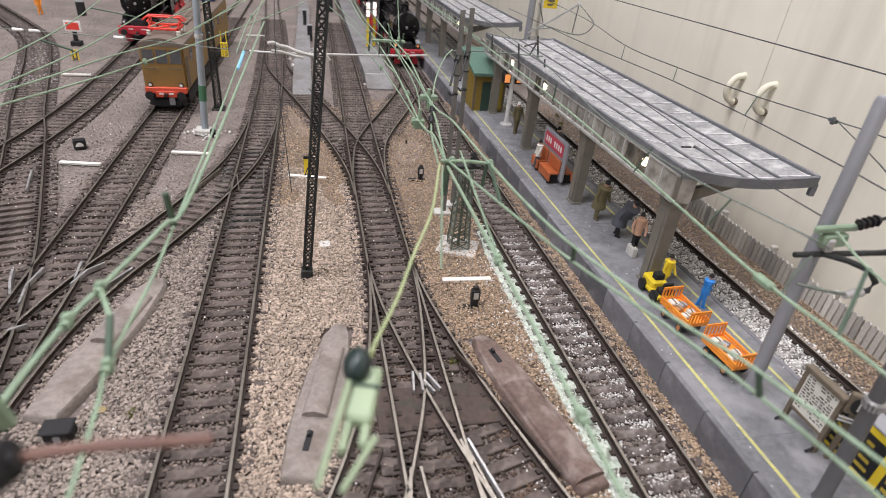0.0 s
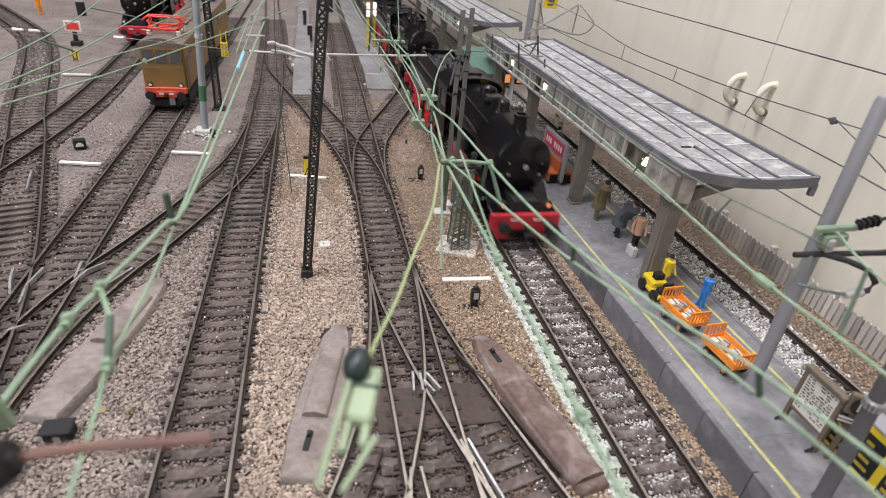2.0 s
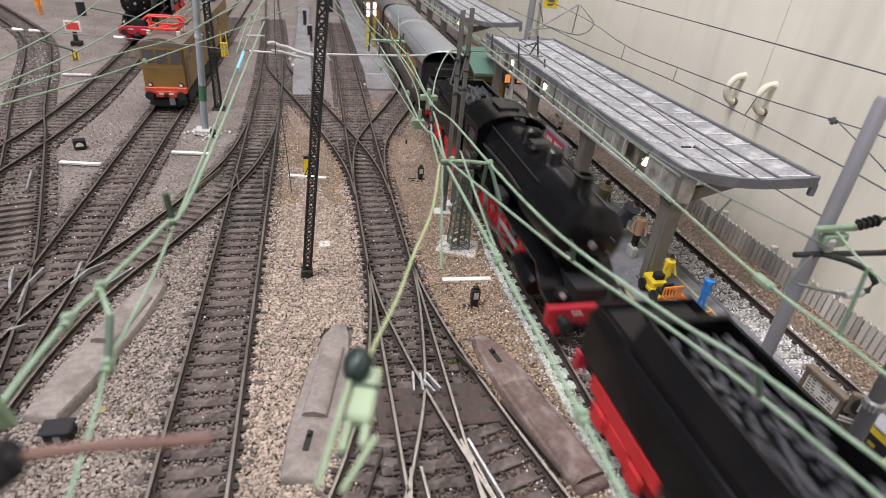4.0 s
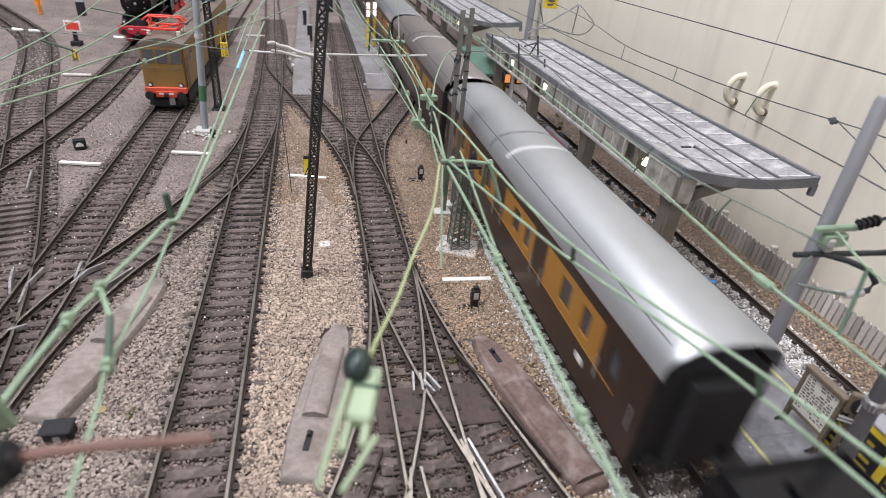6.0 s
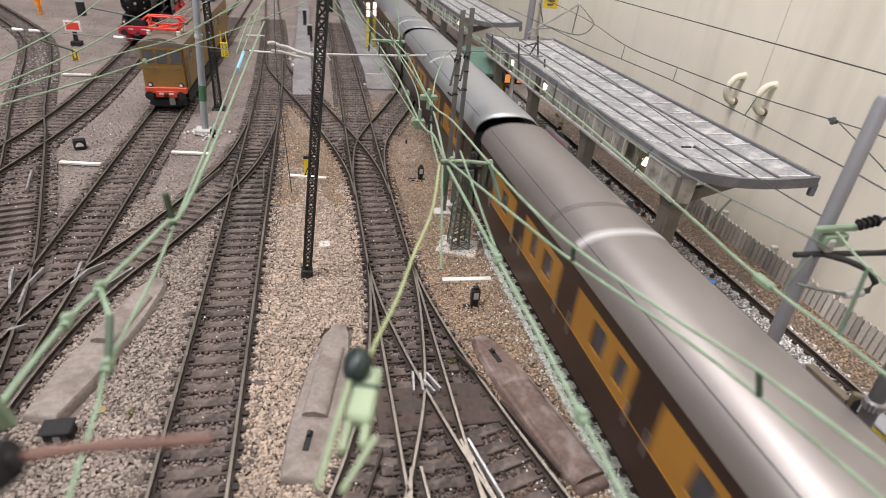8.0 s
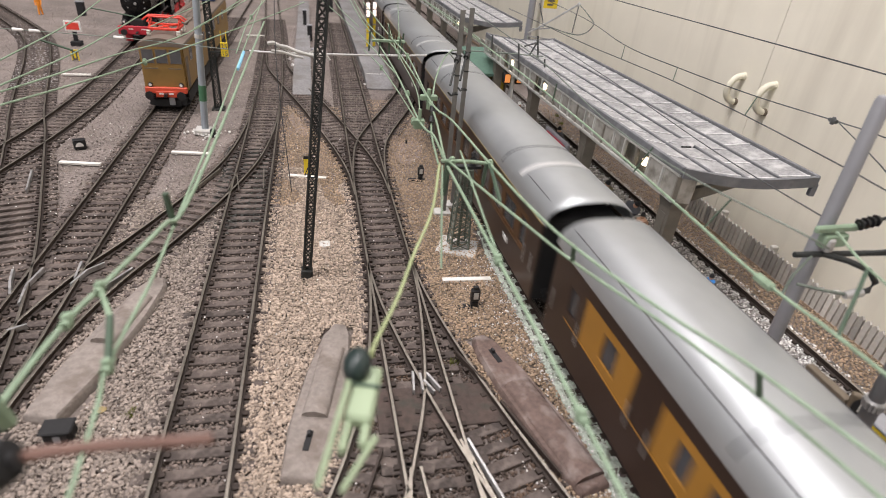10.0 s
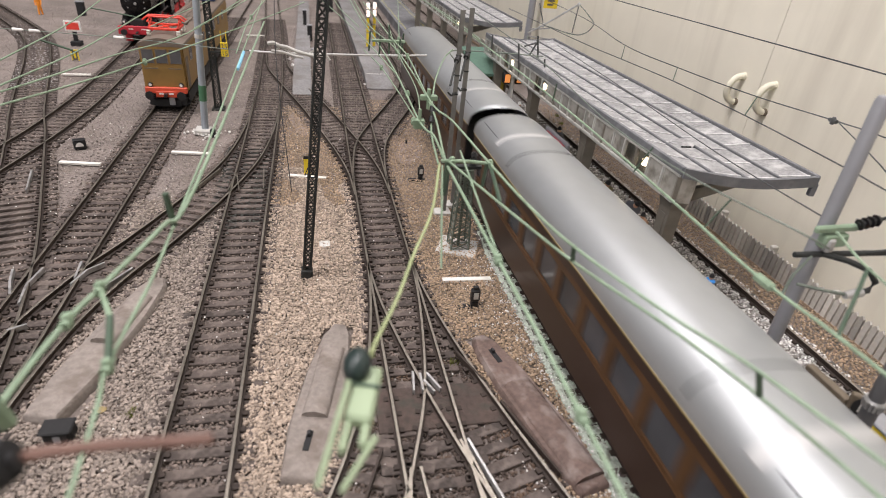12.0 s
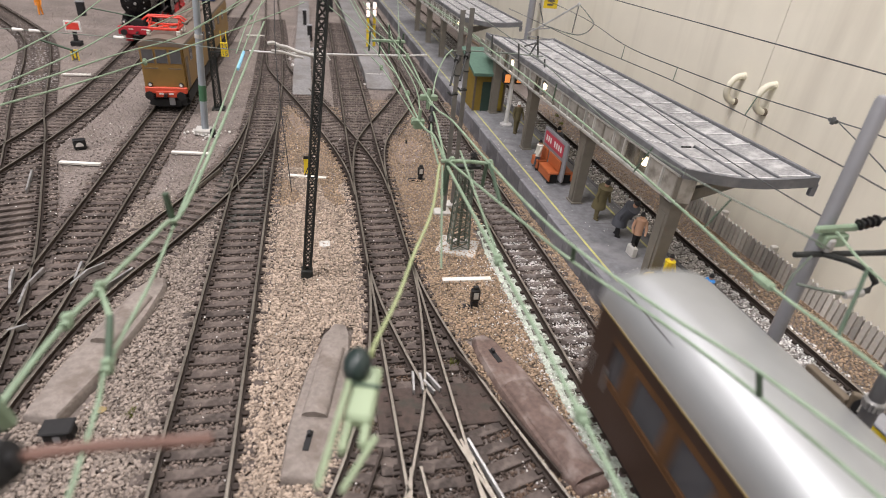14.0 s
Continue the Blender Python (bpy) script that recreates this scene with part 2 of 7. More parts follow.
def rod(bm, p, q, r0, r1=None, n=8, slot=0):
    """A tapered round bar from p to q."""
    r1 = r0 if r1 is None else r1
    p, q = Vector(p), Vector(q)
    d = (q - p).normalized()
    a = d.orthogonal().normalized()
    b = d.cross(a)
    rings = []
    for c, r in ((p, r0), (q, r1)):
        rings.append([bm.verts.new(c + (a * math.cos(2 * math.pi * i / n) + b * math.sin(2 * math.pi * i / n)) * r) for i in range(n)])
    for i in range(n):
        j = (i + 1) % n
        bm.faces.new((rings[0][i], rings[0][j], rings[1][j], rings[1][i])).material_index = slot
    bm.faces.new(rings[0][::-1]).material_index = slot
    bm.faces.new(rings[1]).material_index = slot


def chain(bm, pts, r, n=6, slot=0):
    """A bent wire through pts."""
    pts = [Vector(p) for p in pts]
    rings = []
    for i, p in enumerate(pts):
        d = (pts[min(i + 1, len(pts) - 1)] - pts[max(i - 1, 0)]).normalized()
        a = d.cross(Vector((0.13, 0.21, 0.97))).normalized()
        b = d.cross(a)
        rings.append([bm.verts.new(p + (a * math.cos(2 * math.pi * k / n) + b * math.sin(2 * math.pi * k / n)) * r) for k in range(n)])
    for u, w in zip(rings, rings[1:]):
        for k in range(n):
            j = (k + 1) % n
            bm.faces.new((u[k], u[j], w[j], w[k])).material_index = slot
    bm.faces.new(rings[0][::-1])
    bm.faces.new(rings[-1])


def lathe(bm, prof, base=(0, 0, 0), axis="z", n=16, slot=0):
    """A turned form: prof is a list of (radius, distance along the axis)."""
    base = Vector(base)
    ax = {"x": Vector((1, 0, 0)), "y": Vector((0, 1, 0)), "z": Vector((0, 0, 1))}[axis]
    a = ax.orthogonal().normalized()
    b = ax.cross(a)
    rings = [[bm.verts.new(base + ax * h + (a * math.cos(2 * math.pi * i / n) + b * math.sin(2 * math.pi * i / n)) * max(r, 0.01)) for i in range(n)] for r, h in prof]
    for u, w in zip(rings, rings[1:]):
        for i in range(n):
            j = (i + 1) % n
            bm.faces.new((u[i], u[j], w[j], w[i])).material_index = slot
    bm.faces.new(rings[0][::-1]).material_index = slot
    bm.faces.new(rings[-1]).material_index = slot


def prism(bm, prof, y0, y1, slot=0, axis="y"):
    """A closed profile of (x, z) pushed from y0 to y1 (axis y), or of (y, z) pushed along x."""
    def place(a, b, t):
        return (a, t, b) if axis == "y" else (t, a, b)
    u = [bm.verts.new(place(a, b, y0)) for a, b in prof]
    w = [bm.verts.new(place(a, b, y1)) for a, b in prof]
    k = len(prof)
    for i in range(k):
        j = (i + 1) % k
        bm.faces.new((u[i], u[j], w[j], w[i])).material_index = slot
    bm.faces.new(u[::-1]).material_index = slot
    bm.faces.new(w).material_index = slot


def joined(bm):
    bmesh.ops.recalc_face_normals(bm, faces=bm.faces)
    return bm


def spline(pts, step):
    """A smooth line through (x, y) points, resampled at even steps: list of (x, y, heading)."""
    p = [Vector((a, b)) for a, b in pts]
    p = [p[0] * 2 - p[1]] + p + [p[-1] * 2 - p[-2]]
    fine = []
    for i in range(1, len(p) - 2):
        a, b, c, d = p[i - 1], p[i], p[i + 1], p[i + 2]
        for k in range(40):
            t = k / 40
            fine.append(0.5 * ((2 * b) + (c - a) * t + (2 * a - 5 * b + 4 * c - d) * t * t + (3 * b - a - 3 * c + d) * t ** 3))
    fine.append(p[-2])
    out, need, run = [], 0.0, 0.0
    for a, b in zip(fine, fine[1:]):
        seg = (b - a).length
        while seg > 0 and need <= run + seg:
            q = a.lerp(b, (need - run) / seg)
            out.append((q.x, q.y, math.atan2(b.y - a.y, b.x - a.x)))
            need += step
        run += seg
    return out


# ---- the setting ----
def ground():
    bm = bmesh.new()
    xs = [-900, -600, -400] + list(range(-300, 131, 10))
    ys = [-1900, -900, -300] + list(range(-100, 701, 10)) + [900, 1200, 1800, 2700]
    grid = [[bm.verts.new((x, y, -3.6 + 0.5 * noise.noise((x * 0.05, y * 0.05, 0)) + 0.25 * noise.noise((x * 0.21, y * 0.21, 3)))) for x in xs] for y in ys]
    for r0, r1 in zip(grid, grid[1:]):
        for a, b, c, d in zip(r0, r0[1:], r1[1:], r1):
            bm.faces.new((a, b, c, d))
    ob = solo("ground", bm, M_GROUND, Matrix(), "grey-brown scattered ground of a model railway yard", "ground", kind="structure")
    smooth(ob)


def hall():
    """The room round the layout: cream wall behind the fence, and the unseen ceiling, far and near ends."""
    wall = thing("wall_east", 118, 0, 0, "cream painted wall behind the layout with a fine vertical joint", "wall", kind="structure")
    part("wall_panel", B((0, 40, -2200, 224.15, -60, 430)), M_WALL, wall)
    part("wall_panel", B((0, 40, 224.5, 3000, -60, 430)), M_WALL, wall)
    part("joint", B((0.3, 30, 224.15, 224.5, -60, 430)), M_FENCE, wall, "thin dark joint")
    solo("ceiling", B((-3200, 1600, -2440, 3040, 2600, 2640)), M_CEILING, Matrix(), "pale painted hall ceiling", "ceiling", kind="structure")
    solo("floor", B((-3200, 1600, -2400, 3000, -940, -900)), M_HALLDARK, Matrix(), "unseen dark-toned hall floor beneath the layout", "floor", kind="structure")
    solo("wall_north", B((-3200, 1600, 3000, 3040, -900, 2600)), M_HALLDARK, Matrix(), "unseen far hall wall in a dark tone", "wall", kind="structure")
    solo("wall_south", B((-3200, 1600, -2440, -2400, -900, 2600)), M_CEILING, Matrix(), "unseen pale hall wall", "wall", kind="structure")
    solo("wall_far_east", B((1600, 1640, -2440, 3040, -900, 2640)), M_CEILING, Matrix(), "unseen pale hall wall", "wall", kind="structure")
    # Unseen; made pale to lighten what the coach roofs reflect on their left.
    solo("wall_west", B((-3240, -3200, -2400, 3040, -900, 2600)), M_CEILING, Matrix(), "unseen pale hall wall", "wall", kind="structure")


def wall_ring(y, z):
    ring = thing("pipe_ring", 118, y, z, "cream plastic half ring fixed to the cream wall", "wall ring", "rings on the wall")
    bm = bmesh.new()
    n = 18
    pts = [(-1.0 - 6.2 * math.sin(math.pi * i / n), 0, 6.2 * math.cos(math.pi * i / n)) for i in range(n + 1)]
    chain(bm, pts, 1.6, 10)
    smooth(part("arc", bm, M_WHITEPAINT2, ring))
    bm = bmesh.new()
    lathe(bm, [(1.4, -1.7), (1.75, -1.4), (1.75, 0)], (0, 0, -6.2), "x", 10)
    part("socket", bm, M_WOODFRAME, ring, "dark socket in the wall")
    bm = bmesh.new()
    lathe(bm, [(1.65, -1.2), (1.85, -1.0), (1.85, 0)], (0, 0, 6.2), "x", 10)
    part("collar", bm, M_WHITEPAINT2, ring)


M_WHITEPAINT2 = mat("cream_plastic", (0.74, 0.71, 0.58), 0.5, 0, 0.06, 300, 60, 0.03)

TRACKS = {
    "through": [(0, -1850), (0, 300), (0, 2650)],
    "loop": [(74, -300), (74, 300), (74, 1300)],
    "mid": [(-58.6, -60), (-58.6, 150), (-58.4, 300), (-57, 420), (-55.5, 650), (-54, 1200)],
    "mid_left": [(-58.6, 185), (-59.6, 165), (-61.5, 145), (-65.5, 118), (-71.5, 97), (-77.5, 81), (-92, 48), (-120, -10)],
    "mid_right": [(-58.6, 185), (-57, 165), (-54, 145), (-49.5, 122), (-43.5, 97), (-38, 77), (-28, 42), (-16, -10)],
    "crossover_west": [(-118.5, 560), (-114, 505), (-101, 452), (-85, 392), (-68.5, 322), (-61, 280), (-58.8, 245)],
    "crossover_east": [(-58.6, 262), (-57, 290), (-53, 320), (-45, 347), (-25, 401), (-9, 452), (-1, 510), (0, 560)],
    "yard_one": [(-118.3, -60), (-117.3, 200), (-117.5, 420), (-120, 520), (-124.5, 650), (-136, 850), (-150, 1100)],
    "ladder": [(-117.5, 410), (-118.6, 350), (-124, 298), (-136, 251), (-150, 212), (-162, 184), (-170, 157), (-175, 125), (-177.5, 80)],
    "siding": [(-177.5, -60), (-177.5, 300), (-177, 600), (-176, 1100)],
    "far_curve": [(-440, 760), (-366, 650), (-327, 585), (-296, 505), (-267, 412), (-252, 365), (-238, 326), (-217, 262), (-196, 195), (-184, 140), (-178, 90)],
    "depot": [(-260, 160), (-247, 235), (-237, 300), (-232, 350), (-230.5, 420), (-236, 555), (-244, 700), (-262, 1100)],
}
TRACK_LABEL = {
    "through": "straight model track with brown sleepers and white dust between",
    "loop": "straight model track behind the platform with whitened ballast",
}
RAIL = [(-0.95, -2.2), (-0.95, -1.9), (-0.28, -1.7), (-0.28, -0.7), (-0.42, -0.55), (-0.42, -0.06), (-0.33, 0), (0.33, 0), (0.42, -0.06), (0.42, -0.55), (0.28, -0.7), (0.28, -1.7), (0.95, -1.9), (0.95, -2.2)]


def sweep_rail(line, side):
    bm = bmesh.new()
    rings = []
    for x, y, h in line:
        nx, ny = math.sin(h), -math.cos(h)
        rings.append([bm.verts.new((x + nx * (side * 8.7 + a), y + ny * (side * 8.7 + a), b)) for a, b in RAIL])
    k = len(RAIL)
    for u, w in zip(rings, rings[1:]):
        for i in range(k):
            j = (i + 1) % k
            bm.faces.new((u[i], w[i], w[j], u[j])).material_index = 1 if i in (5, 6, 7) else 0
    bm.faces.new(rings[0])
    bm.faces.new(rings[-1][::-1])
    return joined(bm)


TRACK_THINGS = {}


def tracks():
    for key, pts in TRACKS.items():
        t = thing("railway_track", 0, 0, 0, TRACK_LABEL.get(key, "weathered model railway track with dark brown sleepers"), "railway track", "tracks of the yard", kind="structure")
        straight = key in ("through", "loop")
        line = spline(pts, 60 if straight else 6)
        for side in (-1, 1):
            part("rail", sweep_rail(line, side), [M_RUST, M_RAILTOP], t)
        TRACK_THINGS[key] = t


def turnout_ironwork():
    """Frogs, wing rails and check rails of the three-way turnout, bright where wheels polish them, with the plate under them."""
    t = thing("turnout", -58, 110, 0, "three-way model turnout with bright frogs and a brown plate", "turnout", "turnouts of the yard", kind="structure")
    part("plate", B((-14, 21, -8, 8, -2.5, -1.75), bevel=0.2), M_PLATE, t, "brown plate with greenish dirt")
    def bar(name, p, q, m=M_STEEL, w=0.36):
        bm = bmesh.new()
        p, q = Vector((*p, 0)), Vector((*q, 0))
        d = (q - p).normalized()
        nrm = Vector((d.y, -d.x, 0)) * w
        a = [p - nrm, p + nrm, q + nrm * 0.8, q - nrm * 0.8]
        lo = [bm.verts.new((v.x, v.y, -1.7)) for v in a]
        hi = [bm.verts.new((v.x, v.y, 0.05)) for v in a]
        for i in range(4):
            j = (i + 1) % 4
            bm.faces.new((lo[i], lo[j], hi[j], hi[i]))
        bm.faces.new(hi)
        bm.faces.new(lo[::-1])
        part(name, joined(bm), m, t)
    for p, q in (((-1.5, 13), (-2.5, 5)), ((0.5, 12), (0.2, 5)), ((2.5, 12), (5.5, 5)), ((1.2, 9), (3.5, 4)),
                 ((-7.5, -21), (-9.5, -34)), ((-5, -21), (-4.5, -34)), ((7, -14), (9.0, -34)), ((9, -14), (13.5, -34)), ((7.8, -16), (11.5, -34))):
        bar("wing_rail", p, q, M_STEEL if p[1] > 0 or p[0] == 9 else M_RAILTOP)
    for p, q in (((14, 20), (19, 7)), ((22, -2), (30, -28)), ((-14, -14), (-21, -32))):
        bar("check_rail", p, q, M_RUST)
    y = thing("turnout", -172, 170, 0, "curved model turnout with bright wing rails", "turnout", "turnouts of the yard", kind="structure")
    t = y
    for p, q in (((-10.2, 20.4), (-11.6, 10.3)), ((-11.6, 10.3), (-9.8, -0.8)), ((-19.6, 20.3), (-17.5, 12.5)), ((-17.5, 12.5), (-14.4, 4.6)), ((8.9, 22.5), (4.6, 17.9)), ((4.6, 17.9), (2.0, 9.2)),
                 ((19.3, 18.2), (13.0, 6.5)), ((1.0, 23.7), (2.1, 12.9)), ((-7.6, -15.0), (-3.1, -12.5)), ((-46.2, 109.7), (-40.1, 86.8)), ((-18, 4), (-13, -11))):
        bar("wing_rail", p, q, M_STEEL, 0.42)
    t = thing("turnout", -122, 285, 0, "curved model turnout with dull wing rails", "turnout", "turnouts of the yard", kind="structure")
    for p, q in (((-11.8, -3.4), (-19.1, -25.1)), ((-3.3, -9.7), (-0.2, -30.1)), ((9.5, -4.4), (10.8, -28.5)), ((-3.3, -9.7), (-5.2, -30))):
        bar("wing_rail", p, q, M_RAILTOP)


def platform():
    p = thing("station_platform", 37, 0, 0, "long grey station platform with yellow lines and stone edging", "platform", kind="structure")
    part("deck", B((-18.2, 18.2, -60, 1500, -4, 7), bevel=0.0), M_PLATFORM, p)
    for x in (-13.2, 13.2):
        part("yellow_line", B((x - 0.52, x + 0.52, -60, 1500, 7.0, 7.06)), M_YELLOWLINE, p, "worn yellow safety line")
    return p


def platform_edging(p):
    bm = B((-0.9, 0.9, -9.9, 9.9, -4, 7.35), bevel=0.25)
    base = part("edging_stone", bm, M_EDGE, p)
    base.matrix_basis = at(-19.1, -40, 0)
    for side in (-1, 1):
        for i in range(30):
            if side == -1 and i == 0:
                continue
            ob = base.copy()
            scene.collection.objects.link(ob)
            ob.matrix_basis = at(side * 19.1, -40 + i * 20, random.uniform(-0.08, 0.08), random.uniform(-0.3, 0.3))
    slab = part("joint", B((-18, 18, -0.12, 0.12, 7.0, 7.03)), M_EDGE, p, "dark joint between slabs")
    slab.matrix_basis = at(0, 80, 0)
    for i in range(10):
        ob = slab.copy()
        scene.collection.objects.link(ob)
        ob.matrix_basis = at(0, 120 + i * 40, 0)


def far_platforms():
    for x0, x1, y0, y1, h in ((-43, -22, 478, 1000, 4), (-101, -87, 455, 900, 3)):
        bm = bmesh.new()
        w = (x1 - x0) / 2
        for d, zz in ((0, 0),):
            prism(bm, [(y0 - 26, -4), (y0 - 26, -2.2), (y0, h), (y1, h), (y1, -4)], -w, w, 0, "x")
        solo("far_platform", joined(bm), M_PLATFORM2, at((x0 + x1) / 2, 0, 0), "pale grey far platform with a ramped end", "platform", "far platforms", kind="structure")


M_PLATFORM2 = mat("pale_platform", (0.215, 0.21, 0.21), 0.85, 0, 0.35, 600, 30, 0.4, (0.14, 0.125, 0.115), 0.65)


def fence():
    f = thing("picket_fence", 106.5, 0, -3.6, "low weathered grey picket fence along the track", "fence", kind="structure")
    for z in (3.0, 8.2):
        part("fence_rail", B((0.5, 1.3, -60, 900, z, z + 1.2)), M_FENCE, f)
    part("plinth", B((-0.8, 1.8, -60, 900, 0, 1.4)), M_BROWN, f, "brown ballast edge board")
    return f


def fence_pickets(f):
    bm = bmesh.new()
    prism(bm, [(-1.0, 0.5), (1.0, 0.5), (1.0, 10.6), (0, 11.6), (-1.0, 10.6)], -0.5, 0.5, 0, "x")
    base = part("picket", joined(bm), M_FENCE, f)
    base.matrix_basis = at(0, 60, 0)
    for i in range(1, 215):
        ob = base.copy()
        scene.collection.objects.link(ob)
        ob.matrix_basis = at(random.uniform(-0.1, 0.1), 60 + i * 2.75, random.uniform(-0.2, 0.2), 0, random.uniform(-1.2, 1.2))
    bm = B((-0.9, 2.2, -1.2, 1.2, 0, 12.6), bevel=0.3)
    post = part("fence_post", bm, M_FENCE, f)
    post.matrix_basis = at(1.4, 70, 0)
    for i in range(1, 16):
        ob = post.copy()
        scene.collection.objects.link(ob)
        ob.matrix_basis = at(1.4, 70 + i * 34, 0)


CAN_X0, CAN_X1, CAN_Z = 32.0, 78.5, 55.5


def roof_blister(c, x, y, z):
    """A lifted flake of the roof sheet; black strips stand for the shaded tear under its lip."""
    bm = bmesh.new()
    n, rings = 14, []
    for k, h in ((1.0, 0.0), (0.8, 0.75), (0.45, 1.25), (0.08, 1.35)):
        rings.append([bm.verts.new((6.2 * k * math.cos(2 * math.pi * i / n) * (1 + 0.12 * math.sin(3 * i)), 4.6 * k * math.sin(2 * math.pi * i / n), h + 0.12 * math.sin(5 * i))) for i in range(n)])
    for u, w in zip(rings, rings[1:]):
        for i in range(n):
            bm.faces.new((u[i], u[(i + 1) % n], w[(i + 1) % n], w[i]))
    bm.faces.new(rings[-1])
    flake = smooth(part("blister", joined(bm), M_ROOFSHEET, c, "lifted torn flake of roofing"))
    flake.matrix_basis = at(x, y, z)
    part("tear", B((-4.2, 0.2, -4.75, -4.3, 0.1, 0.6), (1.0, 3.2, -4.6, -4.2, 0.1, 0.55), bevel=0.1), M_BLACKMATT, flake, "black strip for the shaded gap of a tear")


def canopy(y0, y1, posts, lamps, label):
    c = thing("platform_canopy", 37, y0, 7, label, "platform canopy", "platform canopies")
    L = y1 - y0
    x0, x1, z = CAN_X0 - 37, CAN_X1 - 37, CAN_Z - 7
    # the roof sheet, slightly hollow across
    def hz(x):
        u = (x - x0) / (x1 - x0)
        return z - 2.2 * math.sin(math.pi * u) - 0.8
    nx = 8
    prof = [(x0 + (x1 - x0) * i / nx, hz(x0 + (x1 - x0) * i / nx)) for i in range(nx + 1)]
    bm = bmesh.new()
    prism(bm, prof + [(a, b - 1.0) for a, b in prof[::-1]], 0, L)
    smooth(part("roof_sheet", joined(bm), M_ROOFSHEET, c, "dusty grey roofing sheet"))
    # ribs along and across the roof
    for k in range(1, 4):
        x = x0 + (x1 - x0) * k / 4
        part("roof_rib", B((x - 0.5, x + 0.5, 0.6, L - 0.6, hz(x) - 0.3, hz(x) + 0.75), bevel=0.15), M_ROOFRIB, c)
    n = int(L / 13.5)
    for i in range(n + 1):
        yy = 0.6 + (L - 1.2) * i / n
        for k in range(4):
            a, b = x0 + (x1 - x0) * k / 4 + 0.9, x0 + (x1 - x0) * (k + 1) / 4 - 0.9
            bm = bmesh.new()
            off = 3.0 if k % 2 else 0
            w = 0.42
            za, zb = hz(a) + 0.35, hz(b) + 0.35
            yo = min(max(yy + off + ((i * 7 + k * 5) % 5) * 0.5, 2.6), L - 0.8)
            sk = -1.6 + 0.5 * ((i * 5 + k * 3) % 4)
            v = [bm.verts.new(p) for p in ((a, yo - w, za - 0.5), (b, yo - w + sk, zb - 0.5), (b, yo + w + sk, zb - 0.5), (a, yo + w, za - 0.5), (a, yo - w, za), (b, yo - w + sk, zb), (b, yo + w + sk, zb), (a, yo + w, za))]
            for q in ((0, 3, 2, 1), (4, 5, 6, 7), (0, 1, 5, 4), (1, 2, 6, 5), (2, 3, 7, 6), (3, 0, 4, 7)):
                bm.faces.new([v[j] for j in q])
            part("glazing_bar", bm, M_DUSTBAR, c)
    # edge beams
    for x in (x0, x1):
        s = -1 if x == x0 else 1
        part("edge_beam", B((x - 0.7, x + 0.7, 0, L, z - 2.6, z + 0.3), bevel=0.2), M_ROOFRIB, c)
    for yy in (-0.7, L - 0.7):
        bm = bmesh.new()
        prism(bm, [(a, b + 0.9) for a, b in prof] + [(a, b - 2.6) for a, b in prof[::-1]], yy, yy + 1.4)
        part("end_beam", joined(bm), M_ROOFRIB, c)
    part("drop_bracket", B((x1 - 1.2, x1 + 0.7, -0.7, 1.0, z - 7.0, z - 2.6), bevel=0.2), M_ROOFRIB, c)
    # glazed fascia under the platform-side edge
    zf0, zf1 = z - 13.0, z - 2.6
    part("fascia_rail", B((x0 - 0.9, x0 + 0.9, 0.5, L, zf0, zf0 + 1.3), bevel=0.2), M_FASCIA, c)
    part("fascia_rail", B((x0 - 0.6, x0 + 0.6, 0.5, L, zf1 - 1.0, zf1), bevel=0.2), M_FASCIA, c)
    m = int(L / 9.0)
    for i in range(m + 1):
        yy = 1.0 + (L - 2.0) * i / m
        part("mullion", B((x0 - 0.7, x0 + 0.7, yy - 0.4, yy + 0.4, zf0 + 1.3, zf1 - 1.0)), M_FASCIA if i % 3 else M_POST, c)
        if i < m:
            part("fascia_pane", B((x0 + 0.0, x0 + 0.25, yy + 0.4, yy + (L - 2.0) / m - 0.4, zf0 + 1.3, zf1 - 1.0)), M_CLEAR if any(abs(y0 + yy + 4 - v) < 9 for v in lamps) else M_PANE, c, "dull reflecting pane")
    part("end_pane", B((x0 + 0.9, x0 + 6.0, 0.6, 1.1, zf0, zf1)), M_PANE, c, "pale end pane")
    part("soffit", B((x0 + 6.0, x0 + 6.4, 1, L - 1, zf0 - 0.2, zf1)), M_FASCIA, c, "inner silver-grey soffit board")
    for i, yp in enumerate(posts):
        bm = bmesh.new()
        # tapering H-like post widening into the beam
        for s0, s1, zz0, zz1 in ((2.7, 3.2, 0, z - 17), (3.2, 4.6, z - 17, z - 12.2)):
            v = []
            for zz, h in ((zz0, s0), (zz1, s1)):
                v.append([bm.verts.new((sx * h * 0.8, sy * h, zz)) for sx, sy in ((-1, -1), (1, -1), (1, 1), (-1, 1))])
            for j in range(4):
                k = (j + 1) % 4
                bm.faces.new((v[0][j], v[0][k], v[1][k], v[1][j]))
            bm.faces.new(v[0][::-1])
            bm.faces.new(v[1])
        post = part("post", bm, M_POST, c)
        post.matrix_basis = at(-1.0, yp - y0, 0)
        part("panel", B((-2.75, -2.5, -1.6, 1.6, 2, z - 19)), M_POST, post, "raised face strip")
        part("foot", B((-3.0, 3.0, -3.4, 3.4, 0, 0.8), bevel=0.2), M_POST, post)
        br = bmesh.new()
        prism(br, [(-6.5, z - 12.2), (x1 - 4, hz(x1 - 4) - 1.2), (x1 - 4, hz(x1 - 4) - 3.0), (0, z - 16)], yp - y0 - 1.0, yp - y0 + 1.0)
        part("bracket", joined(br), M_POST, c)
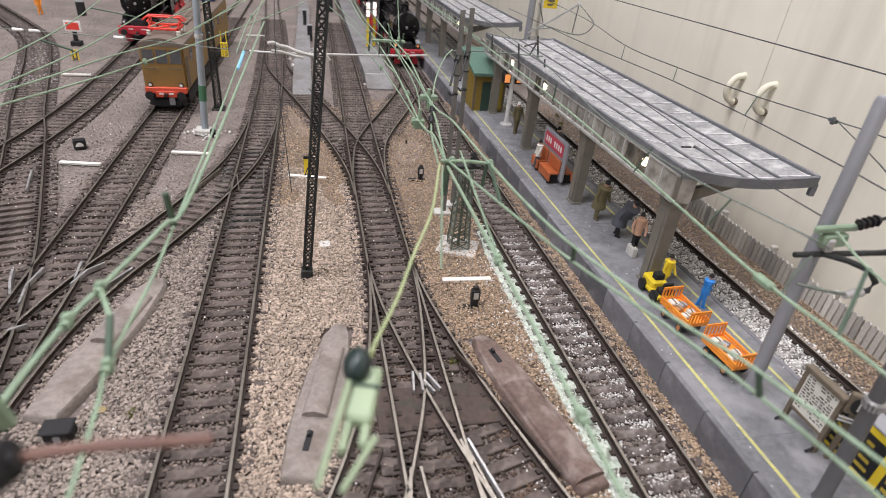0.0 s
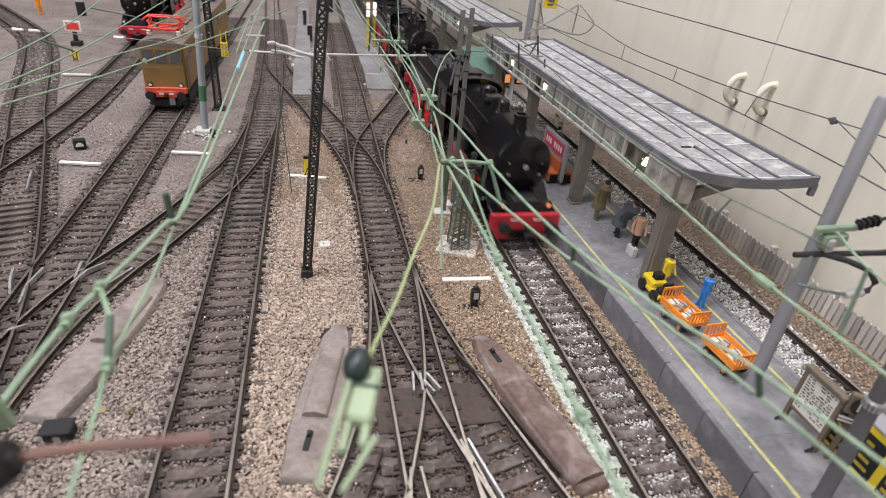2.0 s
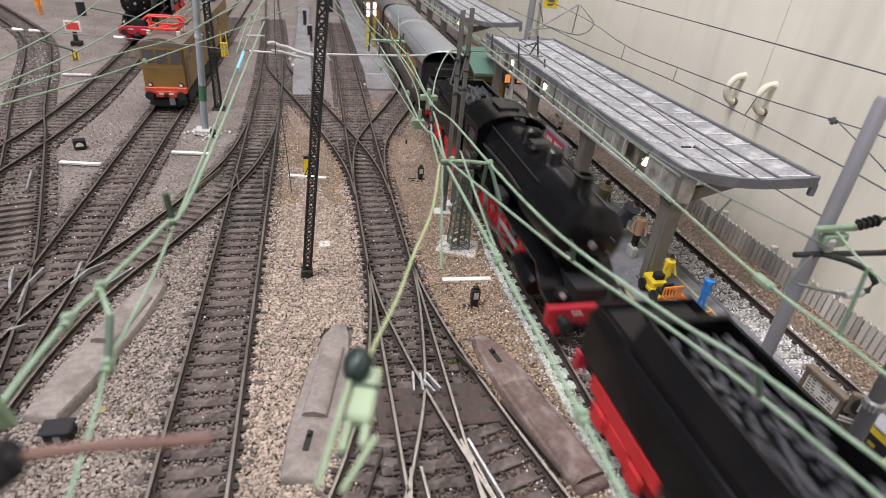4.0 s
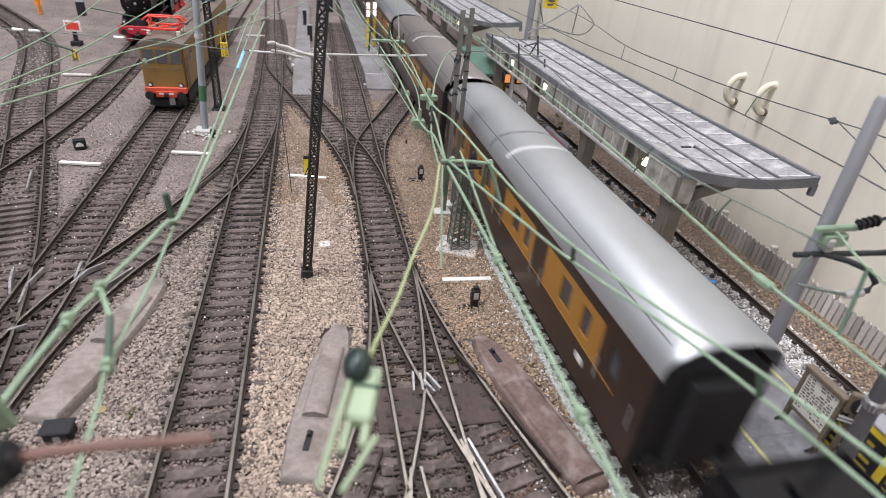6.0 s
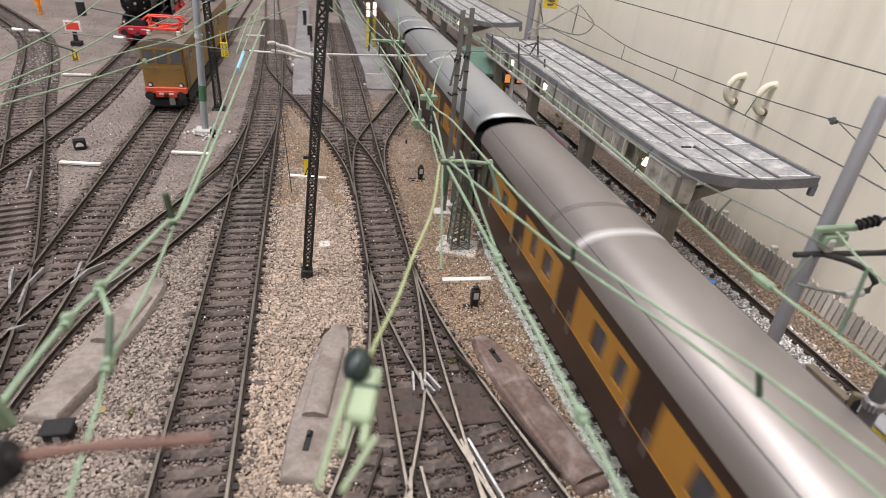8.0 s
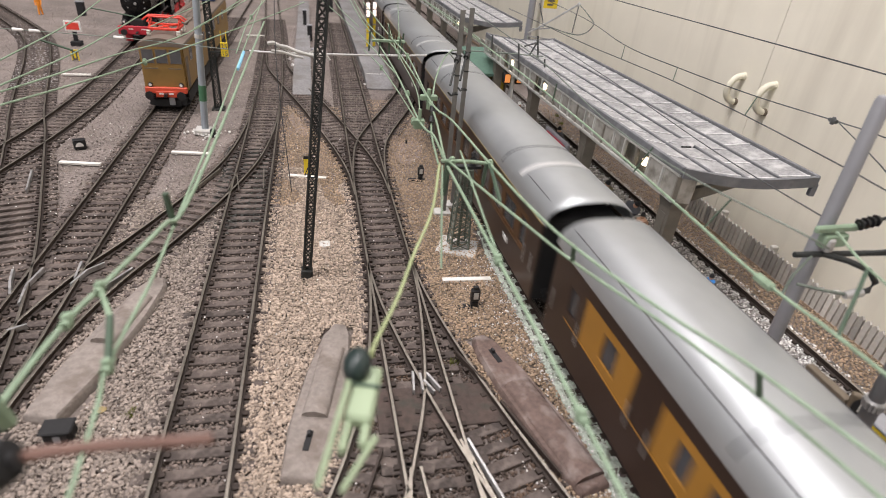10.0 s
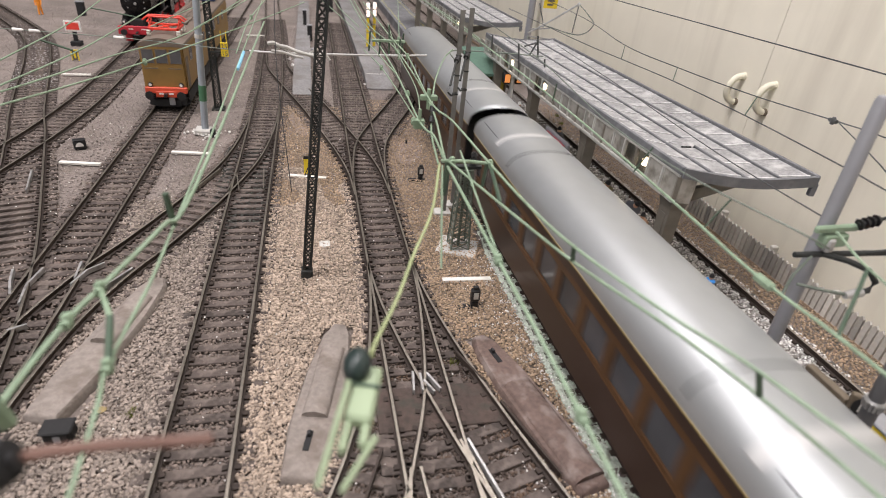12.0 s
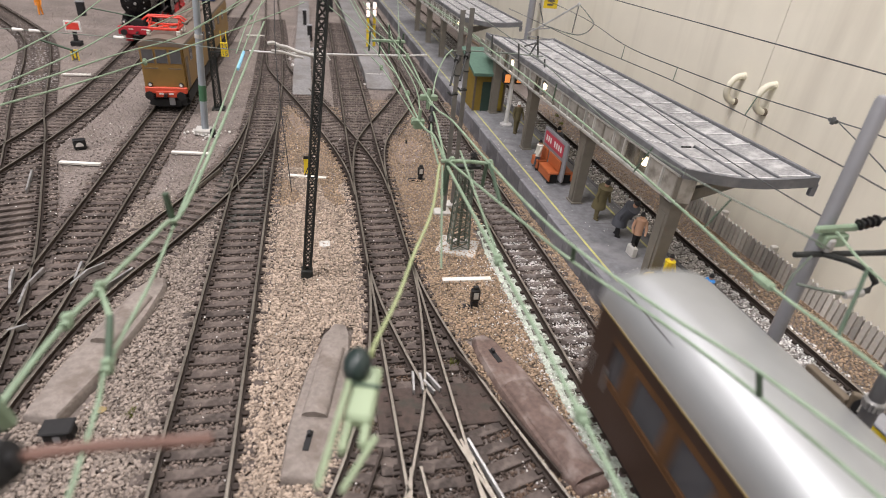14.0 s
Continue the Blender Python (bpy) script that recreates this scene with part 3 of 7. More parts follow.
    for yl in lamps:
        bm = bmesh.new()
        lathe(bm, [(0.3, 3.6), (0.7, 2.9), (1.25, 2.1), (1.35, 1.2), (0.8, 0)], (x0 + 2.6, yl - y0, zf0 + 3.4), "z", 12)
        smooth(part("lamp", bm, M_LAMP, c, "glowing warm lamp"))
        bm = bmesh.new()
        lathe(bm, [(0.5, 3.5), (0.5, 5.6), (1.2, 5.8), (1.2, 6.6)], (x0 + 2.6, yl - y0, zf0 + 3.4), "z", 10)
        part("lamp_holder", bm, M_POST, c)
    # the canopy stands askew to the platform: its ends run back towards the wall
    for ob in c.children_recursive:
        if ob.name.split(".")[0] in ("post", "panel", "foot", "bracket"):
            continue
        for v in ob.data.vertices:
            v.co.y += (x0 * MM - v.co.x) * 0.162
    return c


M_DUSTBAR = mat("dusty_glazing_bar", (0.58, 0.58, 0.58), 0.8, 0, 0.35, 600, 120, 0.4, (0.27, 0.27, 0.28), 0.8)


# ---- rolling stock ----
def wheelset(parent, y, r, spokes, tread=M_STEEL, web=M_RED, gauge=8.25, name="wheelset"):
    """An axle with two wheels under it; turns about its own x axis."""
    bm = bmesh.new()
    rod(bm, (-gauge - 1, 0, 0), (gauge + 1, 0, 0), 1.0, None, 8)
    ob = part(name, bm, web, parent)
    for s in (-1, 1):
        x = s * gauge
        bm = bmesh.new()
        n = 20
        rings = []
        for rr, xx in ((r, x - 1.1), (r, x + 1.1), (r * 0.84, x + 1.1), (r * 0.84, x - 1.1)):
            rings.append([bm.verts.new((xx, rr * math.cos(2 * math.pi * i / n), rr * math.sin(2 * math.pi * i / n))) for i in range(n)])
        for a in range(4):
            u, w = rings[a], rings[(a + 1) % 4]
            for i in range(n):
                j = (i + 1) % n
                bm.faces.new((u[i], u[j], w[j], w[i])).material_index = 0 if a == 0 else 1
        part("tyre", joined(bm), [tread, web], ob)
        bm = bmesh.new()
        for k in range(spokes):
            t = 2 * math.pi * k / spokes
            rod(bm, (x, 1.0 * math.cos(t), 1.0 * math.sin(t)), (x, r * 0.86 * math.cos(t), r * 0.86 * math.sin(t)), 0.55 if spokes > 6 else 1.1, None, 5, 1)
        rod(bm, (x - 1.3, 0, 0), (x + 1.3, 0, 0), r * (0.24 if spokes else 0.86), None, 14, 1)
        if spokes > 8:
            rod(bm, (x + s * 1.2, r * 0.42, 0), (x + s * 2.6, r * 0.42, 0), 0.9, None, 8, 0)
        part("wheel_centre", bm, [tread, web], ob, "red spoked wheel centre" if spokes else "")
    ob.matrix_basis = at(0, y, r)
    WHEELS.append((ob, y, r))
    return ob


WHEELS = []


PROPORTION = ((-10, -10), (0, 0), (6, 6), (18, 13), (32, 27), (56, 56), (125, 101), (155, 127), (158, 131), (231, 228), (240, 237))


def shorten(y):
    """The short boiler of this class: places drawn on a longer engine brought to its lengths."""
    for (a, p), (b, q) in zip(PROPORTION, PROPORTION[1:]):
        if y <= b:
            return p + (q - p) * (y - a) / (b - a)
    return y


def steam_locomotive(number, lights):
    """Local y runs back from the buffer faces at y = 0."""
    e = thing("steam_locomotive", 0, 0, 0, "black steam locomotive with red wheels and red buffer beam" if number == 0 else "second black steam locomotive with red wheels, coupled behind", "locomotive", "engines of the train")
    beam = part("buffer_beam", B((-15.5, 15.5, 3, 5.2, 8.2, 15.2), bevel=0.3), M_BEAM, e, "bright red buffer beam")
    for x in (-9.6, 9.6):
        part("number_bar", B((x - 1.8 + (4.5 if x < 0 else -4.5), x + 1.8 + (4.5 if x < 0 else -4.5), 2.85, 3.0, 12.4, 13.2)), M_WHITEPAINT, beam, "white lettering bar")
    for x in (-10.2, 10.2):
        bm = bmesh.new()
        lathe(bm, [(2.5, -1.5), (2.6, -0.9), (1.2, -0.5), (1.2, 1.2), (1.7, 1.4), (1.9, 3.2)], (x, 0, 10.6), "y", 14)
        smooth(part("buffer", bm, M_BLACK, e))
        bm = bmesh.new()
        lathe(bm, [(1.7, -0.4), (2.1, 0), (2.1, 2.2), (1.2, 2.8)], (x, 6.0, 18.2), "y", 12)
        lamp = smooth(part("headlamp", bm, M_BLACK, e))
        bm = bmesh.new()
        lathe(bm, [(1.0, -0.5), (1.0, -0.35)], (x, 6.0, 18.2), "y", 12)
        part("lens", bm, M_AMBERLIGHT if lights else M_WHITEPAINT, lamp, "dim orange lamp lens")
    part("coupling_hook", B((-0.8, 0.8, -2.5, 3, 9.6, 11.2), (-2.2, 2.2, -4.6, -2.2, 8.2, 9.2), bevel=0.2), M_BLACK, e)
    part("snow_guard", B((-11, -5.5, 6, 8, 2.0, 8.2), (5.5, 11, 6, 8, 2.0, 8.2), bevel=0.3), M_BEAM, e, "red rail guards")
    bm = bmesh.new()
    prism(bm, [(5.2, 13.5), (5.2, 15.2), (19, 15.6), (27, 21.3), (140, 21.3), (140, 20.2), (27, 20.2), (20, 13.5)], -14.0, 14.0, 0, "x")
    part("running_plate", joined(bm), M_LOCO, e)
    part("frame", B((-5.5, 5.5, 6, 140, 5, 20)), M_BLACKMATT, e)
    bm = bmesh.new()
    lathe(bm, [(1.5, 17.4), (6.5, 18.0), (10.6, 19.8), (11.8, 20.4), (12.5, 21.0), (12.5, 48), (12.6, 48.2), (12.6, 49.2), (12.1, 49.4), (12.1, 72), (12.35, 72.2), (12.35, 73.2), (12.1, 73.4), (12.3, 98), (12.6, 98.2), (12.6, 99.4), (12.3, 99.6), (12.8, 126)], (0, 0, 32.6), "y", 32)
    boiler = smooth(part("boiler", bm, M_LOCO, e), 35)
    bm = bmesh.new()
    lathe(bm, [(0.5, 16.4), (1.2, 16.6), (1.2, 17.8)], (0, 0, 32.6), "y", 10)
    box(bm, -7.5, 7.5, 18.3, 18.9, 33.6, 34.4)
    box(bm, -7.5, 7.5, 18.3, 18.9, 28.6, 29.4)
    part("smokebox_door_fittings", bm, M_STEEL, boiler, "steel smokebox door fittings")
    bm = bmesh.new()
    lathe(bm, [(4.4, 43.5), (3.2, 46), (3.0, 49.6), (3.5, 50.0), (3.5, 51.0), (2.3, 51.0), (2.3, 48.0)], (0, 32, 0), "z", 18)
    smooth(part("chimney", bm, M_LOCO, e))
    for y, r in ((56, 4.8), (88, 4.6)):
        bm = bmesh.new()
        lathe(bm, [(r + 1.6, 43.0), (r, 45.0), (r, 47.2), (r * 0.85, 48.9), (r * 0.45, 49.8), (0.3, 50.1)], (0, y, 0), "z", 20)
        smooth(part("dome", bm, M_LOCO, e))
    part("sandbox", B((-5.6, 5.6, 66, 79, 42, 47.8), bevel=1.6), M_LOCO, e)
    for x in (-7.5, 7.5):
        bm = bmesh.new()
        rod(bm, (x * 1.25, 44, 42.0), (x * 1.25, 122, 42.6), 0.35, None, 6)
        part("handrail", bm, M_BLACK, e)
        bm = bmesh.new()
        chain(bm, [(x * 1.66, 50, 35), (x * 1.68, 70, 36), (x * 1.68, 95, 35.5), (x * 1.72, 120, 35)], 0.6)
        part("pipe", bm, M_BLACKMATT, e)
    for s in (-1, 1):
        bm = B((min(s * 11.8, s * 15.2), max(s * 11.8, s * 15.2), 62, 76, 21.5, 28.5), bevel=1.0)
        part("air_pump", bm, M_BLACKMATT, e)
        bm = bmesh.new()
        lathe(bm, [(3.8, 26), (4.3, 26.6), (4.3, 42), (3.8, 42.6)], (s * 12.2, 0, 10.8), "y", 14)
        smooth(part("cylinder", bm, M_LOCO, e))
        part("side_frame", B((s * 6.4 - 0.5, s * 6.4 + 0.5, 8, 148, 7.5, 15), bevel=0.2), M_BLACKMATT, e, "black frame plate")
        part("valve_gear", B((s * 13.2 - 0.5, s * 13.2 + 0.5, 44, 68, 14.5, 16), (s * 13.2 - 0.5, s * 13.2 + 0.5, 66.4, 67.6, 9, 16), bevel=0.2), M_STEEL, e, "bright valve gear link")
        x = s * 11.6
        part("coupling_rod", B((x - 0.5, x + 0.5, 56, 116, 5.6, 6.9), bevel=0.15), M_RAILTOP, e, "worn steel coupling rod")
        bm = bmesh.new()
        rod(bm, (s * 12.6, 42, 10.8), (s * 12.6, 96, 6.4), 0.7, None, 6)
        rod(bm, (s * 12.6, 50, 14.5), (s * 12.6, 70, 9.0), 0.5, None, 6)
        part("connecting_rod", bm, M_RAILTOP, e, "bright steel connecting rod")
        part("steps", B((min(s * 13, s * 15.6), max(s * 13, s * 15.6), 126, 134, 5, 6), (min(s * 13, s * 15.6), max(s * 13, s * 15.6), 126, 134, 11, 12), (s * 15.0 - 0.3, s * 15.0 + 0.3, 128, 132, 5, 20)), M_BLACKMATT, e)
    # cab
    part("cab_front", B((-15.2, 15.2, 125, 126.2, 20.2, 42)), M_LOCO, e)
    for s in (-1, 1):
        part("cab_side", B((s * 15.0 - 0.5, s * 15.0 + 0.5, 125, 150, 14, 29), (s * 15.0 - 0.5, s * 15.0 + 0.5, 125, 130, 29, 38), (s * 15.0 - 0.5, s * 15.0 + 0.5, 144, 150, 29, 38), (s * 15.0 - 0.5, s * 15.0 + 0.5, 125, 150, 38, 42)), M_LOCO, e)
        part("cab_window", B((s * 14.9 - 0.1, s * 14.9 + 0.1, 130, 144, 29, 38)), M_COACHGLASS, e, "dark cab window")
        part("cab_number_plate", B((s * 15.55 - 0.08, s * 15.55 + 0.08, 133, 142, 24, 26)), M_STEEL, e, "pale plate bar on the cab side")
    bm = bmesh.new()
    prof = [(16.2 * math.sin(a), 42 + 6.0 * (math.cos(a) - math.cos(1.35)) / (1 - math.cos(1.35))) for a in [1.35 - 2.7 * i / 12 for i in range(13)]]
    prism(bm, prof + [(a * 0.96, b - 0.8) for a, b in prof[::-1]], 121.5, 155)
    roof = smooth(part("cab_roof", joined(bm), M_LOCO, e))
    part("roof_hatch", B((-5, 5, 132, 144, 47.4, 48.8), bevel=0.3), M_LOCO, roof)
    part("cab_floor", B((-14.4, 14.4, 126, 156, 13, 15)), M_BLACKMATT, e)
    # tender
    y0, y1 = 158, 226
    yc = 212 if number == 0 else 199
    body = bmesh.new()
    prism(body, [(-15.4, 18.0), (15.4, 18.0), (15.4, 30), (14.4, 32.2), (11.8, 33.4), (-11.8, 33.4), (-14.4, 32.2), (-15.4, 30)], y0, y1)
    tender = part("tender_body", joined(body), M_LOCO, e)
    walls = bmesh.new()
    for s in (-1, 1):
        prism(walls, [(s * 13.6, 32.4), (s * 13.6, 35.0), (s * 11.0, 41.2), (s * 10.0, 41.2), (s * 12.4, 33)], y0 + 2, yc)
    prism(walls, [(-13.4, 33), (13.4, 33), (13.4, 35), (11.0, 41.6), (-11.0, 41.6), (-13.4, 35)], yc - 0.2, yc + 1.0)
    prism(walls, [(-13.4, 33), (13.4, 33), (13.4, 35), (11.0, 40), (-11.0, 40), (-13.4, 35)], y0 + 1.2, y0 + 2.4)
    part("coal_bunker", joined(walls), M_LOCO, tender)
    part("tank_rim", B((-14.6, -14.0, yc + 2, y1 - 0.6, 31.8, 34.4), (14.0, 14.6, yc + 2, y1 - 0.6, 31.8, 34.4), (-14.6, 14.6, y1 - 1.4, y1 - 0.6, 31.8, 34.8), bevel=0.2), M_LOCO, tender)
    bm = bmesh.new()
    rnd = random.Random(5 + number)
    for i in range(330):
        x, y = rnd.uniform(-9.6, 9.6), rnd.uniform(y0 + 4, yc - 1.5)
        c = Vector((x, y, 37.6 + rnd.uniform(0, 1.4) + (yc - y) * 0.02))
        r = rnd.uniform(0.6, 1.3)
        v = [bm.verts.new(c + Vector(d) * r * rnd.uniform(0.7, 1.2)) for d in ((1, 0, 0), (0, 1, 0), (-1, 0, 0), (0, -1, 0), (0, 0, 1), (0, 0, -1))]
        for a, b in ((0, 1), (1, 2), (2, 3), (3, 0)):
            bm.faces.new((v[a], v[b], v[4]))
            bm.faces.new((v[b], v[a], v[5]))
    tagged(part("coal_load", bm, M_COAL, tender, "glinting black coal"), kind="stuff")
    part("water_hatch", B((-3.2, 3.2, y1 - 9, y1 - 4, 33.4, 34.6), bevel=0.4), M_LOCO, tender)
    part("tender_beam", B((-15.0, 15.0, y1, y1 + 1.6, 9.5, 16.0), bevel=0.2), M_BEAM, tender)
    part("tender_frame", B((-12.0, 12.0, y0, y1, 11.0, 18.0)), M_BLACKMATT, tender)
    for yb in (y0 + 15, y0 + 50):
        for s in (-1, 1):
            part("bogie_frame", B((s * 13.2 - 0.6, s * 13.2 + 0.6, yb - 13, yb + 13, 9.5, 14.5), (s * 13.2 - 0.7, s * 13.2 + 0.7, yb - 4, yb + 4, 4.0, 9.5), bevel=0.4), M_RED, e, "red bogie side frame")
            for dy in (-7.2, 7.2):
                part("axle_box", B((s * 13.6 - 0.9, s * 13.6 + 0.9, yb + dy - 2.6, yb + dy + 2.6, 3.0, 9.0), bevel=0.6), M_RED, e, "red axle box")
        for dy in (-7.2, 7.2):
            wheelset(e, yb + dy, 5.0, 4)
    wheelset(e, 16.5, 4.9, 8)
    for y in (47, 73, 99):
        wheelset(e, y, 8.2, 12)
    wheelset(e, 128, 5.6, 8)
    for ob in e.children_recursive:
        axle = ob if ob.name.startswith("wheelset") else ob.parent
        if not axle.name.startswith("wheelset"):
            for v in ob.data.vertices:
                v.co.y = shorten(v.co.y / MM) * MM
    for i, (ob, y, r) in enumerate(WHEELS):
        if ob.parent == e:
            WHEELS[i] = (ob, shorten(y), r)
            ob.matrix_basis = at(0, shorten(y), r)
    return e


COACH_LEN = 214.5


def coach_roof_profile(n=14):
    out = []
    for i in range(n + 1):
        t = -1 + 2 * i / n
        a = t * math.pi / 2
        x = 15.6 * math.copysign(abs(math.sin(a)) ** 0.85, t)
        z = 37.2 + 9.3 * abs(math.cos(a)) ** 0.75
        out.append((x, z))
    return out


def coach(kind, label, bands=None):
    e = thing("railway_coach", 0, 0, 0, label, "railway coach", "coaches of the train")
    L = COACH_LEN
    prof = coach_roof_profile()
    roof_m = {"silver": M_SILVER, "brown": M_BROWNROOF, "lined": M_SILVER}[kind]
    bm = bmesh.new()
    rings = []
    for y, sc, dz in ((0, 0.90, -2.0), (1.2, 0.97, -0.7), (4, 1.0, 0), (L - 4, 1.0, 0), (L - 1.2, 0.97, -0.7), (L, 0.90, -2.0)):
        rings.append([bm.verts.new((x * (0.99 if sc < 1 else 1.0), y, 37.2 + (z - 37.2) * sc)) for x, z in prof])
    for u, w in zip(rings, rings[1:]):
        for i in range(len(prof) - 1):
            bm.faces.new((u[i], u[i + 1], w[i + 1], w[i]))
    inner = []
    for y in (0, L):
        inner.append([bm.verts.new((x * 0.975, y, 37.0 + (z - 37.2) * 0.90)) for x, z in prof])
    for u, w, f in ((rings[0], inner[0], 1), (rings[-1], inner[1], -1)):
        for i in range(len(prof) - 1):
            q = (u[i], w[i], w[i + 1], u[i + 1])
            bm.faces.new(q if f == 1 else q[::-1])
    for i in range(len(prof) - 1):
        bm.faces.new((inner[0][i], inner[1][i], inner[1][i + 1], inner[0][i + 1]))
    roof = smooth(part("roof", joined(bm), roof_m, e), 50)
    for y in bands or ((30, L - 30) if kind == "lined" else (116,)):
        bm = bmesh.new()
        p2 = [(x * 1.008, z + 0.22) for x, z in prof[2:-2]]
        prism(bm, p2 + [(x, z - 0.6) for x, z in p2[::-1]], y - 1.3, y + 1.3)
        smooth(part("roof_band", joined(bm), M_PALEBAND, roof, "pale roof band"))
        bm = bmesh.new()
        p2 = [(x * 1.004, z + 0.1) for x, z in prof[1:-1]]
        y += 18 if y < L / 2 + 20 else -18
        prism(bm, p2 + [(x, z - 0.6) for x, z in p2[::-1]], y - 0.25, y + 0.25)
        part("roof_seam", joined(bm), M_BLACKMATT, roof, "dark roof seam")
    for s in (-1, 1):
        x, z = prof[3] if s < 0 else prof[-4]
        for a, b in ((6, 26), (L - 26, L - 6)) if kind == "lined" else ((4, L - 4),):
            part("rain_strip", B((x - 0.11, x + 0.11, a, b, z - 0.3, z + 0.14)), M_ROOFLINE, roof, "thin dark roof strip")
        part("rainstrip", B((s * 15.45 - 0.28, s * 15.45 + 0.28, 2, L - 2, 36.8, 37.3)), M_GOLD if kind == "lined" else M_UMBER, e, "thin gold line" if kind == "lined" else "")
    part("core", B((-13.6, 13.6, 2.5, L - 2.5, 9, 37)), M_COACHGLASS, e, "dark interior")
    # sides, pierced by windows
    if kind == "lined":
        wins = [(14, 20)] + [(26 + i * 17.0, 26 + i * 17.0 + 12.5) for i in range(10)] + [(197, 203)]
        z0, z1 = 21.0, 31.5
    else:
        wins = [(14, 19), (31, 36), (44, 51), (79, 84), (90, 97), (127, 134), (140, 145), (172, 179), (195, 200)]
        z0, z1 = 22.5, 31.0
    doors = [(4, 13 if kind == "lined" else 24), (L - (13 if kind == "lined" else 24), L - 4)] + ([] if kind == "lined" else [(64, 75), (108, 120), (152, 163)])
    pillar = M_AMBER if kind != "lined" else M_AMBERDARK
    for s in (-1, 1):
        def slab(a, b, c, d, x=15.4, th=0.9):
            return (min(s * x, s * (x - th)), max(s * x, s * (x - th)), a, b, c, d)
        part("lower_panel", B(slab(1.5, L - 1.5, 7.6, 19.5)), M_UMBER, e, "dark umber lower panel")
        part("cantrail", B(slab(1.5, L - 1.5, 33.5, 37.2)), M_UMBER, e)
        part("waist_lining", B((s * 15.45 - 0.1, s * 15.45 + 0.1, 14, L - 14, 19.4, 19.65)), M_AMBERDARK if kind == "lined" else M_AMBER, e, "thin amber line")
        edges = [1.5] + [v for w in wins for v in w] + [L - 1.5]
        for a, b in zip(edges[::2], edges[1::2]):
            cuts = [a] + [v for d in doors for v in d if a < v < b] + [b]
            for u, w in zip(cuts, cuts[1:]):
                indoor = any(d[0] - 0.01 <= u and w <= d[1] + 0.01 for d in doors) or w <= 4.1 or u >= L - 4.1
                part("pillar_panel", B(slab(u, w, 19.5, 33.5)), M_UMBER if indoor else pillar, e, "dark umber door panel" if indoor else "amber panel")
        for a, b in wins:
            ends = kind != "lined" and (b < 24 or a > L - 24)
            part("window_surround", B(slab(a, b, 19.5, z0), slab(a, b, z1, 33.5)), M_UMBER if ends else pillar, e, "umber panel" if ends else "amber panel")
            part("window_pane", B((s * 14.7 - 0.12, s * 14.7 + 0.12, a, b, z0, z1)), M_COACHGLASS2, e, "grey reflecting window")
        for a, b in doors:
            bm = bmesh.new()
            for yy in (a + 1, b - 1):
                rod(bm, (s * 15.9, yy, 17), (s * 15.9, yy, 24), 0.25, None, 5)
            part("door_handrail", bm, M_STEEL, e, "bright handrail")
        part("plate", B((s * 15.5 - 0.1, s * 15.5 + 0.1, 30, 34, 14, 16)), M_WHITEPAINT, e, "small white panel bar")
        part("truss", B((s * 12 - 0.6, s * 12 + 0.6, 70, 147, 4.5, 6), (s * 12 - 0.6, s * 12 + 0.6, 70, 72, 5, 9), (s * 12 - 0.6, s * 12 + 0.6, 145, 147, 5, 9)), M_BLACKMATT, e)
    part("underframe", B((-14.5, 14.5, 2, L - 2, 6.5, 8.0), (-8, 8, 80, 105, 3.5, 6.5), (-8, 8, 120, 132, 3.5, 6.5)), M_BLACKMATT, e)
    for y, s in ((1.5, -1), (L - 1.5, 1)):
        # Matt black end: the darkness of the gap between coaches is put into colour.
        part("end_wall", B((-14.8, 14.8, y - 0.5, y + 0.5, 8, 37.5)), M_BLACKMATT, e)
        part("gangway", B((-6.5, 6.5, min(y, y + s * 3.4), max(y, y + s * 3.4), 9, 35), bevel=0.4), M_BLACKMATT, e, "black gangway bellows")
        for x in (-10, 10):
            bm = bmesh.new()
            rod(bm, (x, y, 10.5), (x, y + s * 2.6, 10.5), 1.0, 2.2, 10)
            part("buffer", bm, M_BLACK, e)
    for yb in (34, L - 34):
        for s in (-1, 1):
            part("bogie_frame", B((s * 12.0 - 0.7, s * 12.0 + 0.7, yb - 17, yb + 17, 4.0, 7.5), (s * 12.0 - 1.0, s * 12.0 + 1.0, yb - 4, yb + 4, 2.5, 6.5), bevel=0.3), M_BLACKMATT, e)
        for dy in (-11.5, 11.5):
            wheelset(e, yb + dy, 5.2, 0, M_STEEL, M_BLACKMATT)
    return e


M_ROOFLINE = mat("dark_grey_strip", (0.10, 0.10, 0.105), 0.5, 0.2, 0.1, 200, 40, 0.0)
M_PALEBAND = mat("pale_roof_band", (0.58, 0.58, 0.575), 0.45, 0.3, 0.06, 200, 40, 0.02)
M_COACHGLASS2 = mat("grey_coach_pane", (0.06, 0.063, 0.07), 0.1, 0, 0.3, 60, 30, 0.0)
M_AMBERDARK = mat("brownish_amber_pillar", (0.085, 0.041, 0.016), 0.4, 0, 0.3, 200, 60, 0.02)


